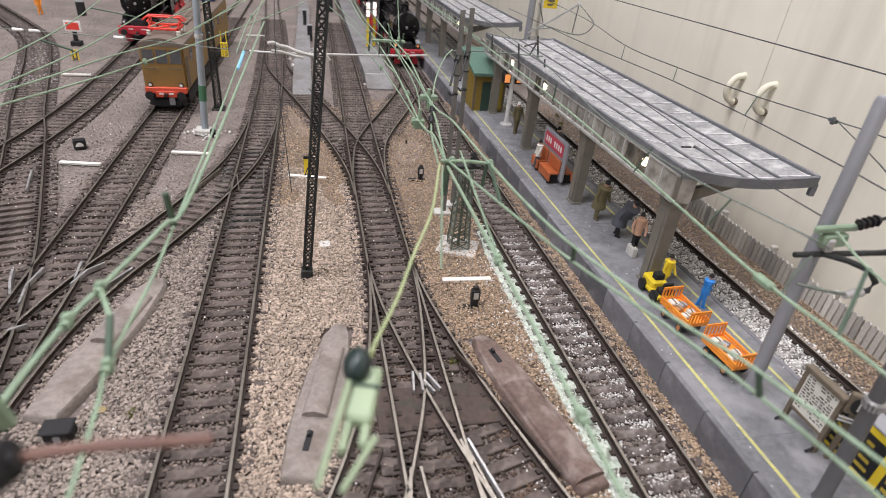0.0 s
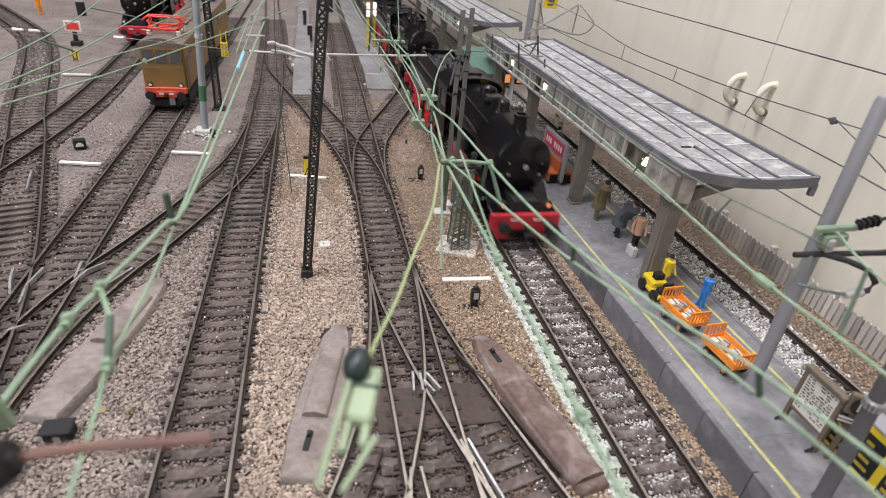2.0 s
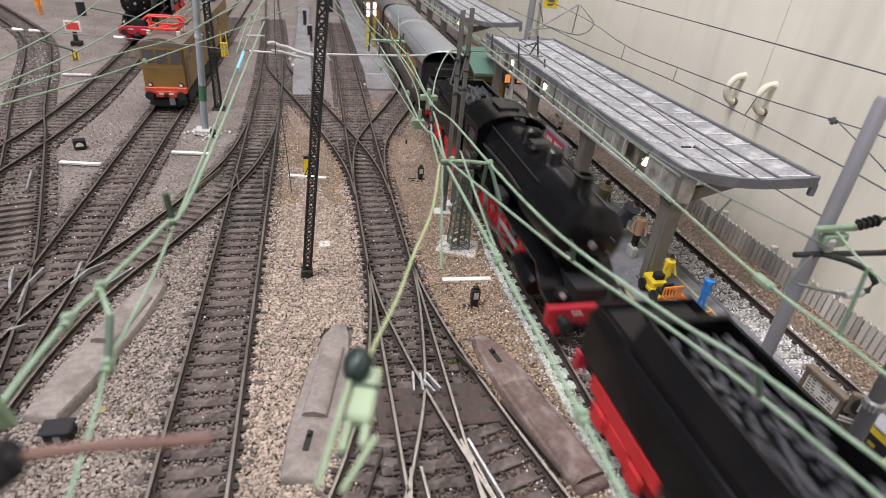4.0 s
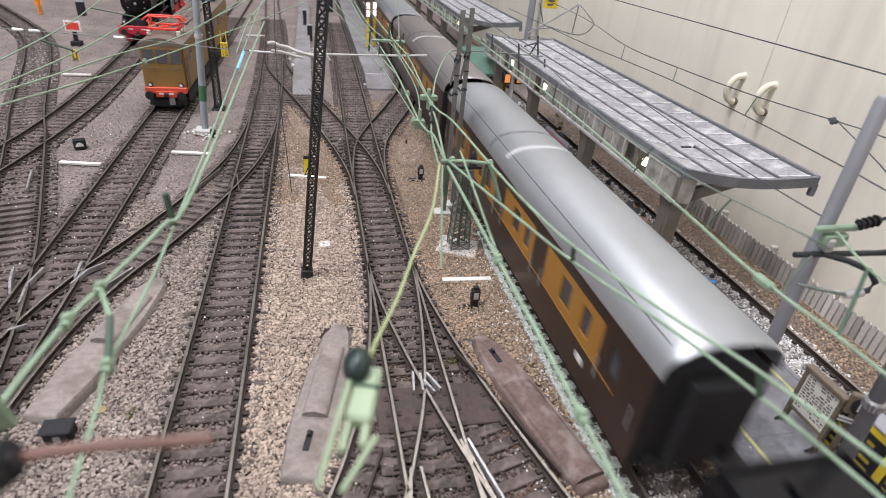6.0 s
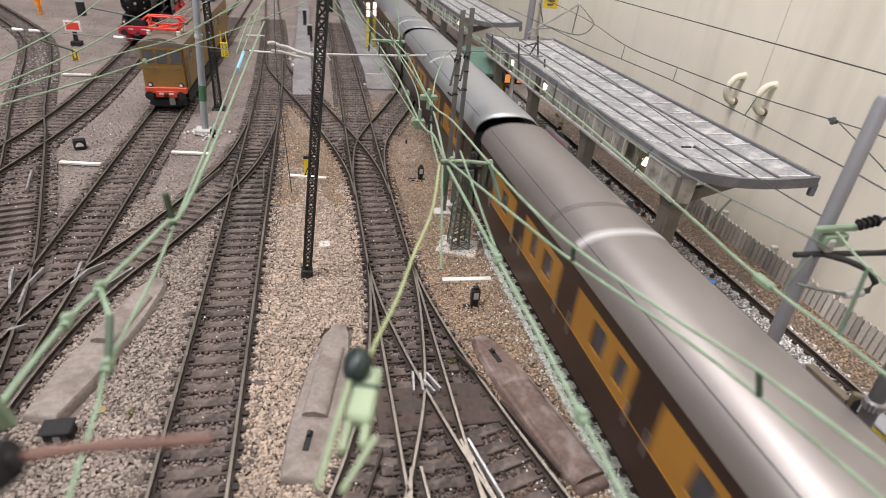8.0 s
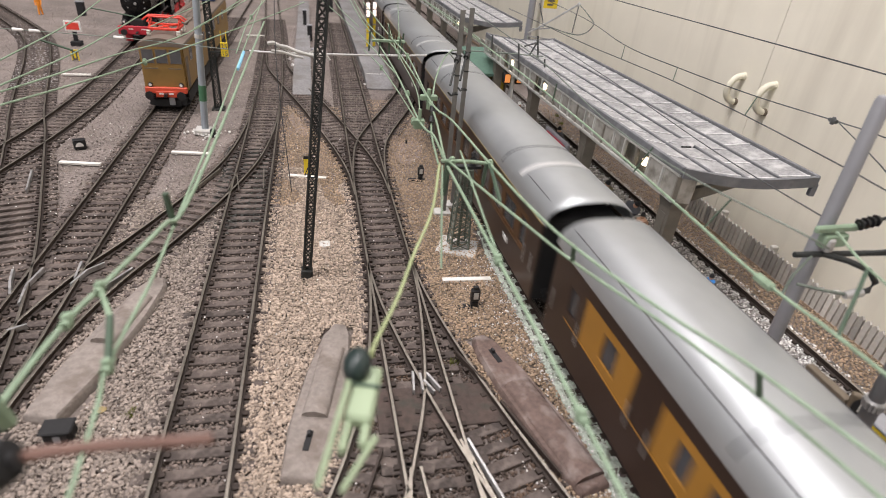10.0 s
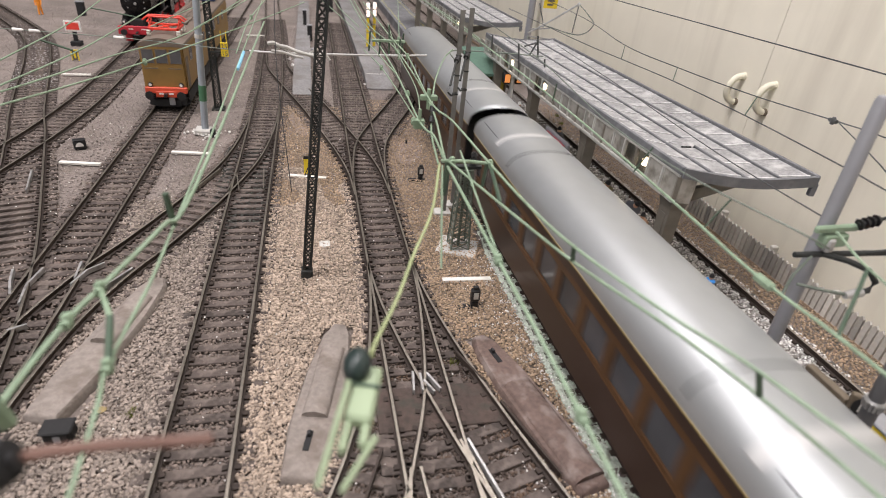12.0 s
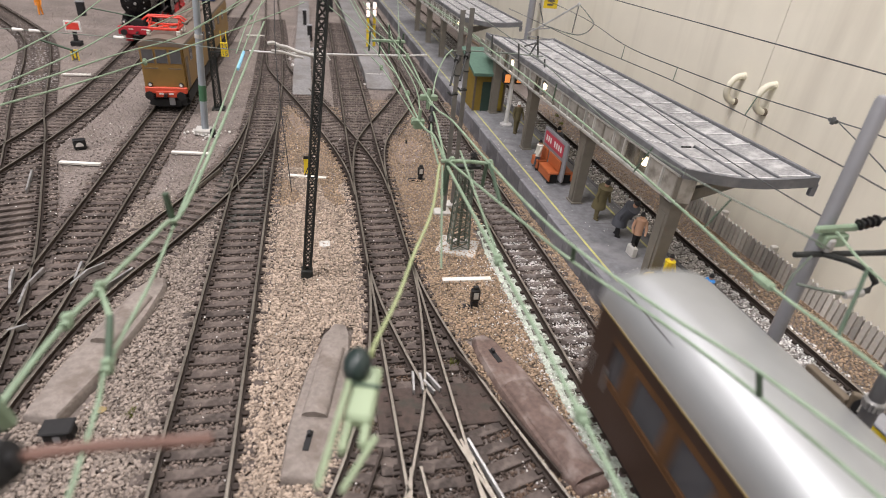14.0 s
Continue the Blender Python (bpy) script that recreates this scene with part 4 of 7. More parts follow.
# ---- masts, poles and overhead wires ----
def lattice(parent, w0, w1, z0, z1, bays, leg, m, name="lattice"):
    """Four legs and crossed braces, tapering from half width w0 to w1."""
    def hw(z):
        return w0 + (w1 - w0) * (z - z0) / (z1 - z0)
    corners = ((-1, -1), (1, -1), (1, 1), (-1, 1))
    for sx, sy in corners:
        bm = bmesh.new()
        rod(bm, (sx * w0, sy * w0, z0), (sx * w1, sy * w1, z1), leg, leg, 5)
        part("leg", bm, m, parent)
    for i in range(bays):
        a, b = z0 + (z1 - z0) * i / bays, z0 + (z1 - z0) * (i + 1) / bays
        for k in range(4):
            p, q = corners[k], corners[(k + 1) % 4]
            u, v = hw(a), hw(b)
            for f, g in (((p[0] * u, p[1] * u, a), (q[0] * v, q[1] * v, b)), ((q[0] * u, q[1] * u, a), (p[0] * v, p[1] * v, b)), ((p[0] * v, p[1] * v, b), (q[0] * v, q[1] * v, b))):
                bm = bmesh.new()
                rod(bm, f, g, leg * 0.6, None, 4)
                part("brace", bm, m, parent)


def insulator(parent, p, q, r, n=4, m=M_BLACK):
    bm = bmesh.new()
    p, q = Vector(p), Vector(q)
    rod(bm, p, q, r * 0.45, None, 8)
    for i in range(n):
        c = p.lerp(q, (i + 0.5) / n)
        d = (q - p) / n * 0.28
        rod(bm, c - d, c + d, r, r * 0.75, 10)
    smooth(part("insulator", bm, m, parent, "ribbed black insulator"))


def masts():
    m = thing("lattice_mast", -91, 181.5, -3.4, "tall slim near-black lattice catenary mast in pale ballast", "catenary mast", "catenary masts")
    m.matrix_basis = at(-91, 181.5, -3.4, 0, 0, 4.9)
    lattice(m, 1.3, 1.45, 2, 112, 30, 0.42, M_MASTDARK)
    part("base", B((-2.1, 2.1, -2.1, 2.1, 0, 4.5), bevel=0.5), M_MASTDARK, m)
    solo("concrete_block", B((-2.2, 2.2, -2.5, 2.5, -0.6, 1.4), bevel=0.3), M_CONCRETE, at(-83.5, 205, -3.4), "small pale concrete block in the ballast", "block")

    m = thing("lattice_mast", -27, 200, -3.2, "short tapering green lattice mast on a pale concrete plate", "catenary mast", "catenary masts")
    part("plate", B((-8.6, 8.6, -7.4, 7.4, -0.8, 1.0), bevel=0.4), M_CONCRETE, m, "pale concrete plate").matrix_basis = at(0, 0, 0, -24)
    lattice(m, 3.9, 2.3, 1.0, 37, 10, 0.36, M_MASTGREEN)
    part("core_column", B((-0.5, 0.5, -0.5, 0.5, 1, 38)), M_MASTGREEN, m)
    part("head_beam", B((-4.5, 6.0, -1.2, 1.2, 37, 38.6), bevel=0.3), M_MASTDARK, m)
    insulator(m, (2.5, 0, 38.6), (2.5, 0, 44), 1.5, 3)

    for x, y, top, bx in ((-26.5, 232, 92, -27), (-20.5, 240, 92, -22)):
        m = thing("concrete_mast", x, y, -3.4, "weathered grey H-section catenary mast on a concrete footing", "catenary mast", "catenary masts")
        part("column", B((-0.85, 0.85, -0.8, -0.45, 1.5, top), (-0.85, 0.85, 0.45, 0.8, 1.5, top), (-0.35, 0.35, -0.5, 0.5, 1.5, top)), M_COLUMN, m)
        part("footing", B((-5, 3.0, -3.2, 3.2, 0, 2.2), bevel=0.4), M_CONCRETE, m, "pale concrete footing")
        for z in (58, 66, 74):
            part("clamp_band", B((-1.15, 1.15, -1.1, 1.1, z, z + 0.7), bevel=0.2), M_MASTDARK, m)
        bm = bmesh.new()
        chain(bm, [(0, -1, 74), (-3, -8, 73), (-6.5, -16, 66)], 0.45)
        chain(bm, [(0, -1, 59), (-4, -9, 60), (-7, -16, 63)], 0.4)
        part("bracket_arm", bm, M_MASTDARK, m)
        insulator(m, (-0.6, -2.0, 73.6), (-2.5, -6.5, 73.2), 1.3, 3)

    m = thing("tubular_mast", -150, 343, -3.4, "blue-grey tubular catenary mast with a green band", "catenary mast", "catenary masts")
    m.matrix_basis = at(-150, 343, -3.4, 0, 0, 3.2)
    bm = bmesh.new()
    lathe(bm, [(2.0, 2), (1.9, 60), (1.7, 120)], n=12)
    smooth(part("tube", bm, M_MASTBLUE, m))
    bm = bmesh.new()
    lathe(bm, [(2.15, 20), (2.15, 29)], n=12)
    smooth(part("band", bm, M_MASTGREEN2, m, "dark green band"))
    bm = bmesh.new()
    lathe(bm, [(2.3, 55), (2.3, 57)], n=12)
    part("collar", bm, M_CONCRETE, m)
    bm = B((-5.5, 5.5, -4.5, 4.5, 0, 3.2), bevel=0.6)
    part("footing", bm, M_CONCRETE, m, "pale concrete footing")
    part("lever_box", B((3.5, 6.5, -7, -4.5, 0, 5), bevel=0.4), M_BLACKMATT, m)

    m = thing("lattice_mast", -148.5, 392, -3.4, "dark lattice mast carrying a yellow speed board", "catenary mast", "catenary masts")
    lattice(m, 1.9, 1.5, 0, 96, 16, 0.5, M_MASTDARK)
    part("footing", B((-4, 4, -4, 4, -0.5, 1.2), bevel=0.3), M_MASTDARK, m)
    for k, (z, txt) in enumerate(((42.0, "25"), (37.6, "15"))):
        board = part("speed_board", B((6.0, 10.4, -4.0, -3.4, z - 2.1, z + 2.2), bevel=0.15), M_YELLOW, m, "yellow number board")
        writing(board, txt, (8.2, -4.05, z - 1.45), 4.0, M_INK)
    part("board_arm", B((-2, 9, -3.4, -2.8, 37.5, 38.5)), M_MASTDARK, m)
    for x in (6.6, 9.8):
        bm = bmesh.new()
        rod(bm, (x, -3.2, 38), (x, -3, 51), 0.35, None, 6)
        part("stripe_rod", bm, M_YELLOW, m, "yellow rod")
    bm = bmesh.new()
    part("name_board", B((-9, 6, -3.6, -3.0, 68, 76)), M_BLUEBOARD, m, "dark blue board")

    m = thing("station_pole", 38.6, 96, 7, "stout grey catenary pole standing on the platform", "catenary pole", "catenary poles")
    m.matrix_basis = at(36.2, 96, 7, 0, 0, -1.8)
    bm = bmesh.new()
    lathe(bm, [(1.9, 0), (1.85, 20), (1.75, 60), (1.7, 86), (1.3, 87)], n=20)
    smooth(part("tube", bm, M_MASTGREY, m))
    bm = bmesh.new()
    rod(bm, (-9, -3, 45.6), (60, -10, 46.5), 0.75, None, 8)
    part("cross_arm", bm, M_MASTDARK, m)
    bm = bmesh.new()
    lathe(bm, [(2.1, 43.5), (2.1, 47.5)], n=16)
    smooth(part("collar", bm, M_MASTGREY, m))
    bm = bmesh.new()
    chain(bm, [(-2, -4, 46), (3, -7, 45.4), (8, -9, 43.6), (10.5, -10, 40.5), (9.5, -10, 38.2), (6, -10, 37.8)], 0.75, 8)
    smooth(part("swan_neck", bm, M_MASTDARK, m))
    bm = bmesh.new()
    rod(bm, (7.5, -10, 37.9), (3.0, -10, 37.4), 1.25, 0.9, 10)
    part("lamp_socket", bm, M_STEEL, m, "bright metal socket")
    bm = bmesh.new()
    chain(bm, [(4, -10, 37.5), (-2, -9, 38.5), (-8, -6, 39)], 0.4)
    chain(bm, [(-5, -4, 45.6), (-9, -5, 41), (-11, -6, 36)], 0.4)
    part("stay_wire", bm, M_CATGREY, m)
    part("clamp", B((-3.5, 3.5, -4.4, -2.0, 47.6, 51.0), (-6.5, 5.5, -4.0, -2.6, 51.6, 53.4), bevel=0.4), M_CATGREEN, m, "pale green clamp")
    part("fitting", B((-2.4, -0.2, -5.0, -3.0, 46.5, 50.2), bevel=0.5), M_STEEL, m, "bright fitting")
    insulator(m, (4.5, -4, 53.5), (9.5, -4.6, 55.0), 1.5, 4)
    bm = bmesh.new()
    rod(bm, (9.5, -4.6, 55.0), (40, -8, 64), 0.4, None, 6)
    rod(bm, (9.0, -5, 46), (16, -10, 50), 0.35, None, 6)
    part("tie_rod", bm, M_MASTDARK, m)
    bm = bmesh.new()
    rod(bm, (16, -10, 50), (27, -14, 52), 0.9, None, 8)
    part("sleeve", bm, M_STEEL, m, "bright sleeve")
    for ob in m.children:
        if not ob.name.startswith("tube"):
            ob.matrix_basis = at(0, 0, 4)

    m = thing("station_pole", 29, 61, 7, "dark grey pole with a bright ribbed collar on the platform", "catenary pole", "catenary poles")
    m.matrix_basis = at(29, 61, 7, 0, 0, -6)
    bm = bmesh.new()
    lathe(bm, [(2.2, 0), (1.75, 1), (1.6, 33), (1.5, 75)], n=18)
    smooth(part("tube", bm, M_POLEDARK, m))
    for i in range(14):
        a = 2 * math.pi * i / 14
        bm = bmesh.new()
        rod(bm, (1.75 * math.cos(a), 1.75 * math.sin(a), 31.5), (2.0 * math.cos(a), 2.0 * math.sin(a), 33.4), 0.28, None, 5)
        part("collar_rib", bm, M_STEEL, m)
    bm = bmesh.new()
    lathe(bm, [(1.95, 33.0), (2.1, 33.6), (1.8, 34.0)], n=18)
    smooth(part("collar", bm, M_STEEL, m, "bright collar"))

    m = thing("far_pole", 107, 505, -3.4, "pale grey pole beside the far wall", "catenary pole", "catenary poles")
    bm = bmesh.new()
    lathe(bm, [(3.2, 0), (2.8, 100)], n=12)
    smooth(part("tube", bm, M_MASTGREY, m))
    for a, b in (((0, 0, 40), (-40, -110, 34)), ((0, -4, 46), (40, -70, 62)), ((0, -4, 40), (30, -60, 44))):
        bm = bmesh.new()
        rod(bm, a, b, 0.55, None, 6)
        part("arm", bm, M_STEEL if b[0] > 0 else M_CATGREY, m)


M_MASTBLUE = mat("blue_grey_mast", (0.34, 0.38, 0.42), 0.45, 0.1, 0.08, 300, 40, 0.05)
M_MASTGREEN2 = mat("dark_green_band", (0.06, 0.17, 0.09), 0.5, 0, 0.1, 300, 40, 0.05)
M_COLUMN = mat("weathered_column", (0.20, 0.195, 0.18), 0.7, 0.1, 0.2, 400, 60, 0.15, (0.33, 0.32, 0.29), 0.4)
M_POLEDARK = mat("dark_grey_pole", (0.12, 0.12, 0.125), 0.5, 0.1, 0.1, 300, 40, 0.05)
M_BLUEBOARD = mat("navy_board", (0.02, 0.035, 0.09), 0.5, 0, 0.1, 300, 40, 0.0)


def writing(parent, text, place, size, material, rx=90, rz=0):
    cu = bpy.data.curves.new("lettering", "FONT")
    cu.body, cu.size, cu.align_x, cu.extrude = text, size * MM, "CENTER", 0.00004
    ob = new("lettering", cu)
    cu.materials.append(material)
    ob.parent = parent
    ob.matrix_basis = at(*place, rz, rx)
    return ob


def wire(name, pts, r, m, label, clamps=(), ends=()):
    w = thing(name, *pts[0], label, "overhead wire", "overhead wires")
    o = Vector(pts[0])
    local = [Vector(p) - o for p in pts]
    fine = []
    p = [local[0] * 2 - local[1]] + local + [local[-1] * 2 - local[-2]]
    for i in range(1, len(p) - 2):
        a, b, c, d = p[i - 1:i + 3]
        for k in range(6):
            t = k / 6
            fine.append(0.5 * ((2 * b) + (c - a) * t + (2 * a - 5 * b + 4 * c - d) * t * t + (3 * b - a - 3 * c + d) * t ** 3))
    fine.append(local[-1])
    bm = bmesh.new()
    chain(bm, fine, r * 0.86, 8)
    smooth(part("strand", bm, m, w))
    for c in clamps:
        c = Vector(c) - o
        bm = bmesh.new()
        lathe(bm, [(0.5, -1.3), (0.8, -0.8), (0.85, 0), (0.75, 0.8), (0.5, 1.2)], c, "z", 8)
        rod(bm, c + Vector((0, -1.5, 0)), c + Vector((0, 1.5, 0)), 0.75, 0.65, 8)
        smooth(part("clamp", bm, m, w))
    return w


def dropper(w, p, q, r=0.3, m=None):
    o = Vector(w.matrix_basis.translation) / MM
    bm = bmesh.new()
    rod(bm, Vector(p) - o, Vector(q) - o, r, None, 6)
    part("dropper", bm, m or M_CATDARK, w)


M_CATDARK = mat("dark_green_dropper", (0.07, 0.11, 0.075), 0.5, 0.2, 0.2, 300, 80, 0.05)


def wires():
    g, t = "pale green painted catenary wire over the tracks", "thin dark grey overhead wire with droppers"
    a = wire("catenary_wire", [(-51, 138, 62), (-43, 107, 62), (-37, 85, 62), (-29, 64, 62), (-24, 47, 62), (-19, 22, 62)], 0.38, M_CATGREEN, g)
    b = wire("catenary_wire", [(-43, 126, 66), (-41, 102, 66), (-38, 84, 66), (-31, 62, 66), (-25, 48, 66), (-18, 22, 66)], 0.38, M_CATGREEN, g)
    dropper(b, (-38, 84.5, 66), (-37, 85.5, 62), 0.5)
    dropper(b, (-25, 48, 66), (-24, 47, 62), 0.5)
    dropper(b, (-43, 126, 66), (-44, 112, 62), 0.5)
    wire("catenary_wire", [(-52, 134, 62), (-52.2, 87, 62), (-52.3, 64, 62), (-52.5, 47, 62), (-53, 20, 62)], 0.42, M_CATGREEN, g, [(-52.2, 87, 62), (-52.5, 47, 62)])
    wire("catenary_wire", [(-49, 134, 66.5), (-52, 88, 62.3)], 0.3, M_CATGREEN, g)
    j = wire("span_bar", [(-53, 138, 62), (-46, 137, 62.3), (-39, 136, 62)], 0.6, M_CATGREEN, "pale green cross bar joining overhead wires", [(-50, 137.5, 62.2), (-39.5, 136, 62)])
    dropper(j, (-40.5, 136, 62), (-41, 136, 55), 0.55)
    dropper(j, (-51, 137.5, 62), (-51.5, 138, 52), 0.9)
    wire("catenary_wire", [(-55, 131, 64), (-62, 105, 64), (-69, 87, 64), (-74, 73, 64.5), (-78.5, 62, 65.5), (-80, 57, 67)], 0.36, M_CATYELLOW, "pale yellow-green jumper wire running to a clamp")
    wire("catenary_wire", [(-54, 132, 63), (-58.5, 110, 60), (-60, 100, 52)], 0.3, M_CATGREEN, g)
    wire("catenary_wire", [(-52, 138, 62), (-51, 158, 62), (-53, 172, 62), (-52, 235, 62), (-53, 307, 62), (-56, 403, 62), (-57, 620, 62)], 0.4, M_CATGREEN, g, [(-53, 172, 62), (-52, 204, 62)])
    wire("catenary_wire", [(-53, 133, 64), (-47, 189, 64), (-47, 277, 64), (-54, 347, 64), (-56, 500, 66)], 0.36, M_CATGREEN, g, [(-47, 189, 64)])
    wire("catenary_wire", [(-43, 126, 66), (-45, 160, 66), (-48, 181, 66), (-45, 250, 66), (-47, 295, 66), (-50, 420, 66)], 0.36, M_CATGREEN, g, [(-45, 250, 66)])
    wire("catenary_wire", [(-53, 141, 60), (-49, 172, 60), (-38, 222, 62), (-29, 248, 66), (-24, 254, 69)], 0.36, M_CATGREEN, g)
    wire("catenary_wire", [(-60, 300, 58), (-55, 262, 58), (-52, 200, 58), (-53, 172, 60)], 0.3, M_CATGREEN, g, [(-55, 262, 58)])
    wire("catenary_wire", [(-40, 360, 62), (-44, 290, 60), (-46, 220, 60), (-52, 175, 60)], 0.3, M_CATGREEN, g, [(-44, 290, 60)])
    wire("catenary_wire", [(-20, 460, 64), (-36, 340, 62), (-47, 262, 62)], 0.3, M_CATGREEN, g, [(-40, 312, 62)])
    wire("catenary_wire", [(-90, 500, 66), (-64, 330, 64), (-52, 232, 62)], 0.3, M_CATGREEN, g)
    s = wire("node_bracket", [(-53, 172, 60), (-53, 172, 66)], 0.7, M_CATGREEN, "pale green wire junction block with a dark insulator", [(-55, 172, 62)])
    insulator(s, (4.5, 2, -3), (5.5, 6, 6), 1.4, 3)
    part("yoke", B((-2.0, 1.6, -1.0, 1.0, -0.5, 2.8), bevel=0.4), M_CATGREEN, s)
    s = wire("node_bracket", [(-47, 189, 61), (-47, 189, 68)], 0.9, M_CATGREEN, "pale green wire junction post")
    part("crossbar", B((-3.2, 3.2, -0.8, 0.8, 3, 5), bevel=0.4), M_CATGREEN, s)
    s = wire("node_bracket", [(-48, 290, 58), (-48, 292, 72)], 0.5, M_CATDARK, "green wire junction with dark droppers over the tracks")
    for dx, dy in ((-5, 0), (4, -6), (-9, 12), (8, 10)):
        bm = bmesh.new()
        rod(bm, (dx, dy, -1), (dx + 0.6, dy, 9), 0.45, None, 6)
        part("dropper", bm, M_CATDARK, s)
    part("crossbar", B((-9, 8, -0.7, 0.7, 6, 7.4), bevel=0.3), M_CATGREEN, s)
    # yard side
    w = wire("catenary_wire", [(-118, 480, 63), (-117, 367, 62), (-115, 217, 62), (-114, 143, 62), (-114, 105, 62), (-114, 84, 62), (-115, 64, 62), (-114, 55, 62), (-112, 25, 62)], 0.36, M_CATGREEN, g, [(-115, 64, 62)])
    w2 = wire("catenary_wire", [(-110.5, 330, 64), (-111, 246, 64), (-112, 118, 64), (-115, 100, 64), (-120, 80, 64), (-122, 72, 64), (-124, 56, 64), (-124, 40, 64)], 0.5, M_CATGREEN, g, [(-120, 80, 64), (-122, 72, 64)])
    dropper(w, (-114.5, 104, 69), (-114, 104, 62), 0.7)
    dropper(w, (-115.5, 70, 66), (-115, 64, 62), 0.5)
    wire("catenary_wire", [(-120, 80, 64), (-116.5, 72, 63.5), (-115, 64, 62)], 0.5, M_CATGREEN, g)
    wire("catenary_wire", [(-124, 56, 64), (-131, 48, 65), (-140, 34, 66)], 1.1, M_CATGREEN, g)
    n = wire("near_clamp", [(-124, 56, 61), (-124.5, 55, 67)], 1.3, M_CATGREEN, "blurred green wire clamp close by")
    k = wire("near_rod", [(-128, 30, 78), (-110, 33.5, 80), (-95.5, 33.5, 80)], 0.55, M_RUSTROD, "rust-red rod with a dark insulator close by")
    insulator(k, (12, 3, 0.5), (19, 3.2, 2.4), 2.2, 3, M_BLACKMATT)
    wire("catenary_wire", [(-205, 120, 62), (-174, 179, 62), (-149, 238, 62), (-115, 344, 62), (-90, 430, 62)], 0.36, M_CATGREEN, g, [(-149, 238, 62)])
    q = wire("catenary_wire", [(-210, 120, 62), (-179, 193, 62), (-162, 247, 62), (-144, 298, 62), (-131, 422, 62)], 0.36, M_CATGREEN, g)
    r = wire("catenary_wire", [(-186, 150, 62), (-182, 200, 62), (-176, 255, 62), (-174, 349, 62), (-172, 480, 62)], 0.34, M_CATGREEN, g)
    s = wire("catenary_wire", [(-184, 160, 66), (-187, 205, 66), (-189, 283, 66), (-197, 362, 66), (-204, 480, 66)], 0.34, M_CATGREEN, g)
    dropper(s, (-188, 250, 66), (-178, 252, 62), 0.45)
    dropper(s, (-194, 330, 66), (-175, 335, 62), 0.35)
    for x0 in (-150, -131):
        wire("catenary_wire", [(x0 - 10, 300, 64), (x0 + 6, 390, 66), (x0 + 24, 520, 68)], 0.3, M_CATGREEN, g)
    wire("catenary_wire", [(-118, 260, 62), (-117, 330, 66), (-108, 420, 70), (-95, 520, 72)], 0.34, M_CATGREEN, g, [(-117, 330, 66)])
    wire("blue_sleeve", [(-114.6, 232, 62), (-115, 262, 62.2)], 0.75, M_SLEEVE, "light blue sleeve on an overhead wire")
    sp = wire("span_wire", [(-240, 300, 60), (-222, 299, 60), (-168, 290, 60), (-124, 277, 60), (-110, 277, 60)], 0.22, M_CATGREY, "thin span wire across the yard with white insulators")
    for f in ((-172, 291, 60), (-208, 297, 60), (-215, 298, 60)):
        o = Vector((-240, 300, 60))
        bm = bmesh.new()
        c = Vector(f) - o
        rod(bm, c + Vector((-2.2, 0.3, 0)), c + Vector((2.2, -0.3, 0)), 0.8, 0.6, 8)
        part("white_insulator", bm, M_WHITEPAINT, sp, "small white insulator")
    sp = wire("span_tube", [(-114, 275, 60), (-94, 274, 60), (-49, 279, 60), (-30, 283, 60)], 0.55, M_STEEL2, "pale metal span tube over the tracks")
    bm = bmesh.new()
    chain(bm, [(8.5, -3, 4.2), (11, -3, 4.8), (13.5, -3, 3.6), (17, -3, 3.0), (21, -3, 1.4), (25, -3, 0.4), (29, -3, -0.4)], 0.8, 8)
    chain(bm, [(10, -4, 1.5), (15, -4, 1.0), (20, -4, -0.4), (24, -4, -1.2)], 0.6, 8)
    smooth(part("sagging_sleeve", bm, M_CONCRETE, sp, "pale crumpled plastic sleeve"))
    for x in (-100, -84):
        bm = bmesh.new()
        chain(bm, [(x + 114 - 3, -2, 0.5), (x + 114, -2.5, 3.0), (x + 114 + 4, -3, 1.0), (x + 114 + 6, -3, -2)], 0.5)
        part("loop_fitting", bm, M_CONCRETE, sp)
    over = wire("span_tube", [(-22, 256, 64), (-13, 298, 60), (12, 299, 60), (37, 294, 60)], 0.4, M_CATGREY, "thin grey span tube reaching over the platform")
    # through track and loop
    d = wire("catenary_wire", [(5, 560, 62), (7, 315, 62), (6, 192, 62), (2, 112, 62), (0, 84, 62), (0, 70, 62), (1, 56, 62), (1, 20, 62)], 0.42, M_CATGREEN, g)
    part("clamp_bar", B((-6.2, -4.4, -487.5, -482.5, -0.8, 0.8), bevel=0.4), M_CATGREEN, d)
    e = wire("catenary_wire", [(18, 400, 70), (14, 250, 69), (5, 160, 68), (2, 111, 70), (9, 81, 70), (18, 80, 66)], 0.25, M_CATGREY, t)
    for y in (200, 130, 97):
        dropper(e, (5 if y > 110 else 5.5, y, 69.5 - (0.8 if y > 150 else 0)), (4.5 if y > 150 else 1, y, 62), 0.25)
    dropper(e, (11, 66, 70), (1, 58, 62), 0.4)
    wire("catenary_wire", [(18, 80, 70), (14, 68, 69), (12, 50, 68), (10, 20, 68)], 0.3, M_CATGREEN, g)
    f = wire("catenary_wire", [(90, 500, 76), (91, 369, 72), (71, 271, 72), (71, 223, 72), (76, 179, 72), (85, 149, 72), (88, 133, 72), (92, 70, 72)], 0.25, M_CATDARKGREY, t, [(84, 150, 72)])
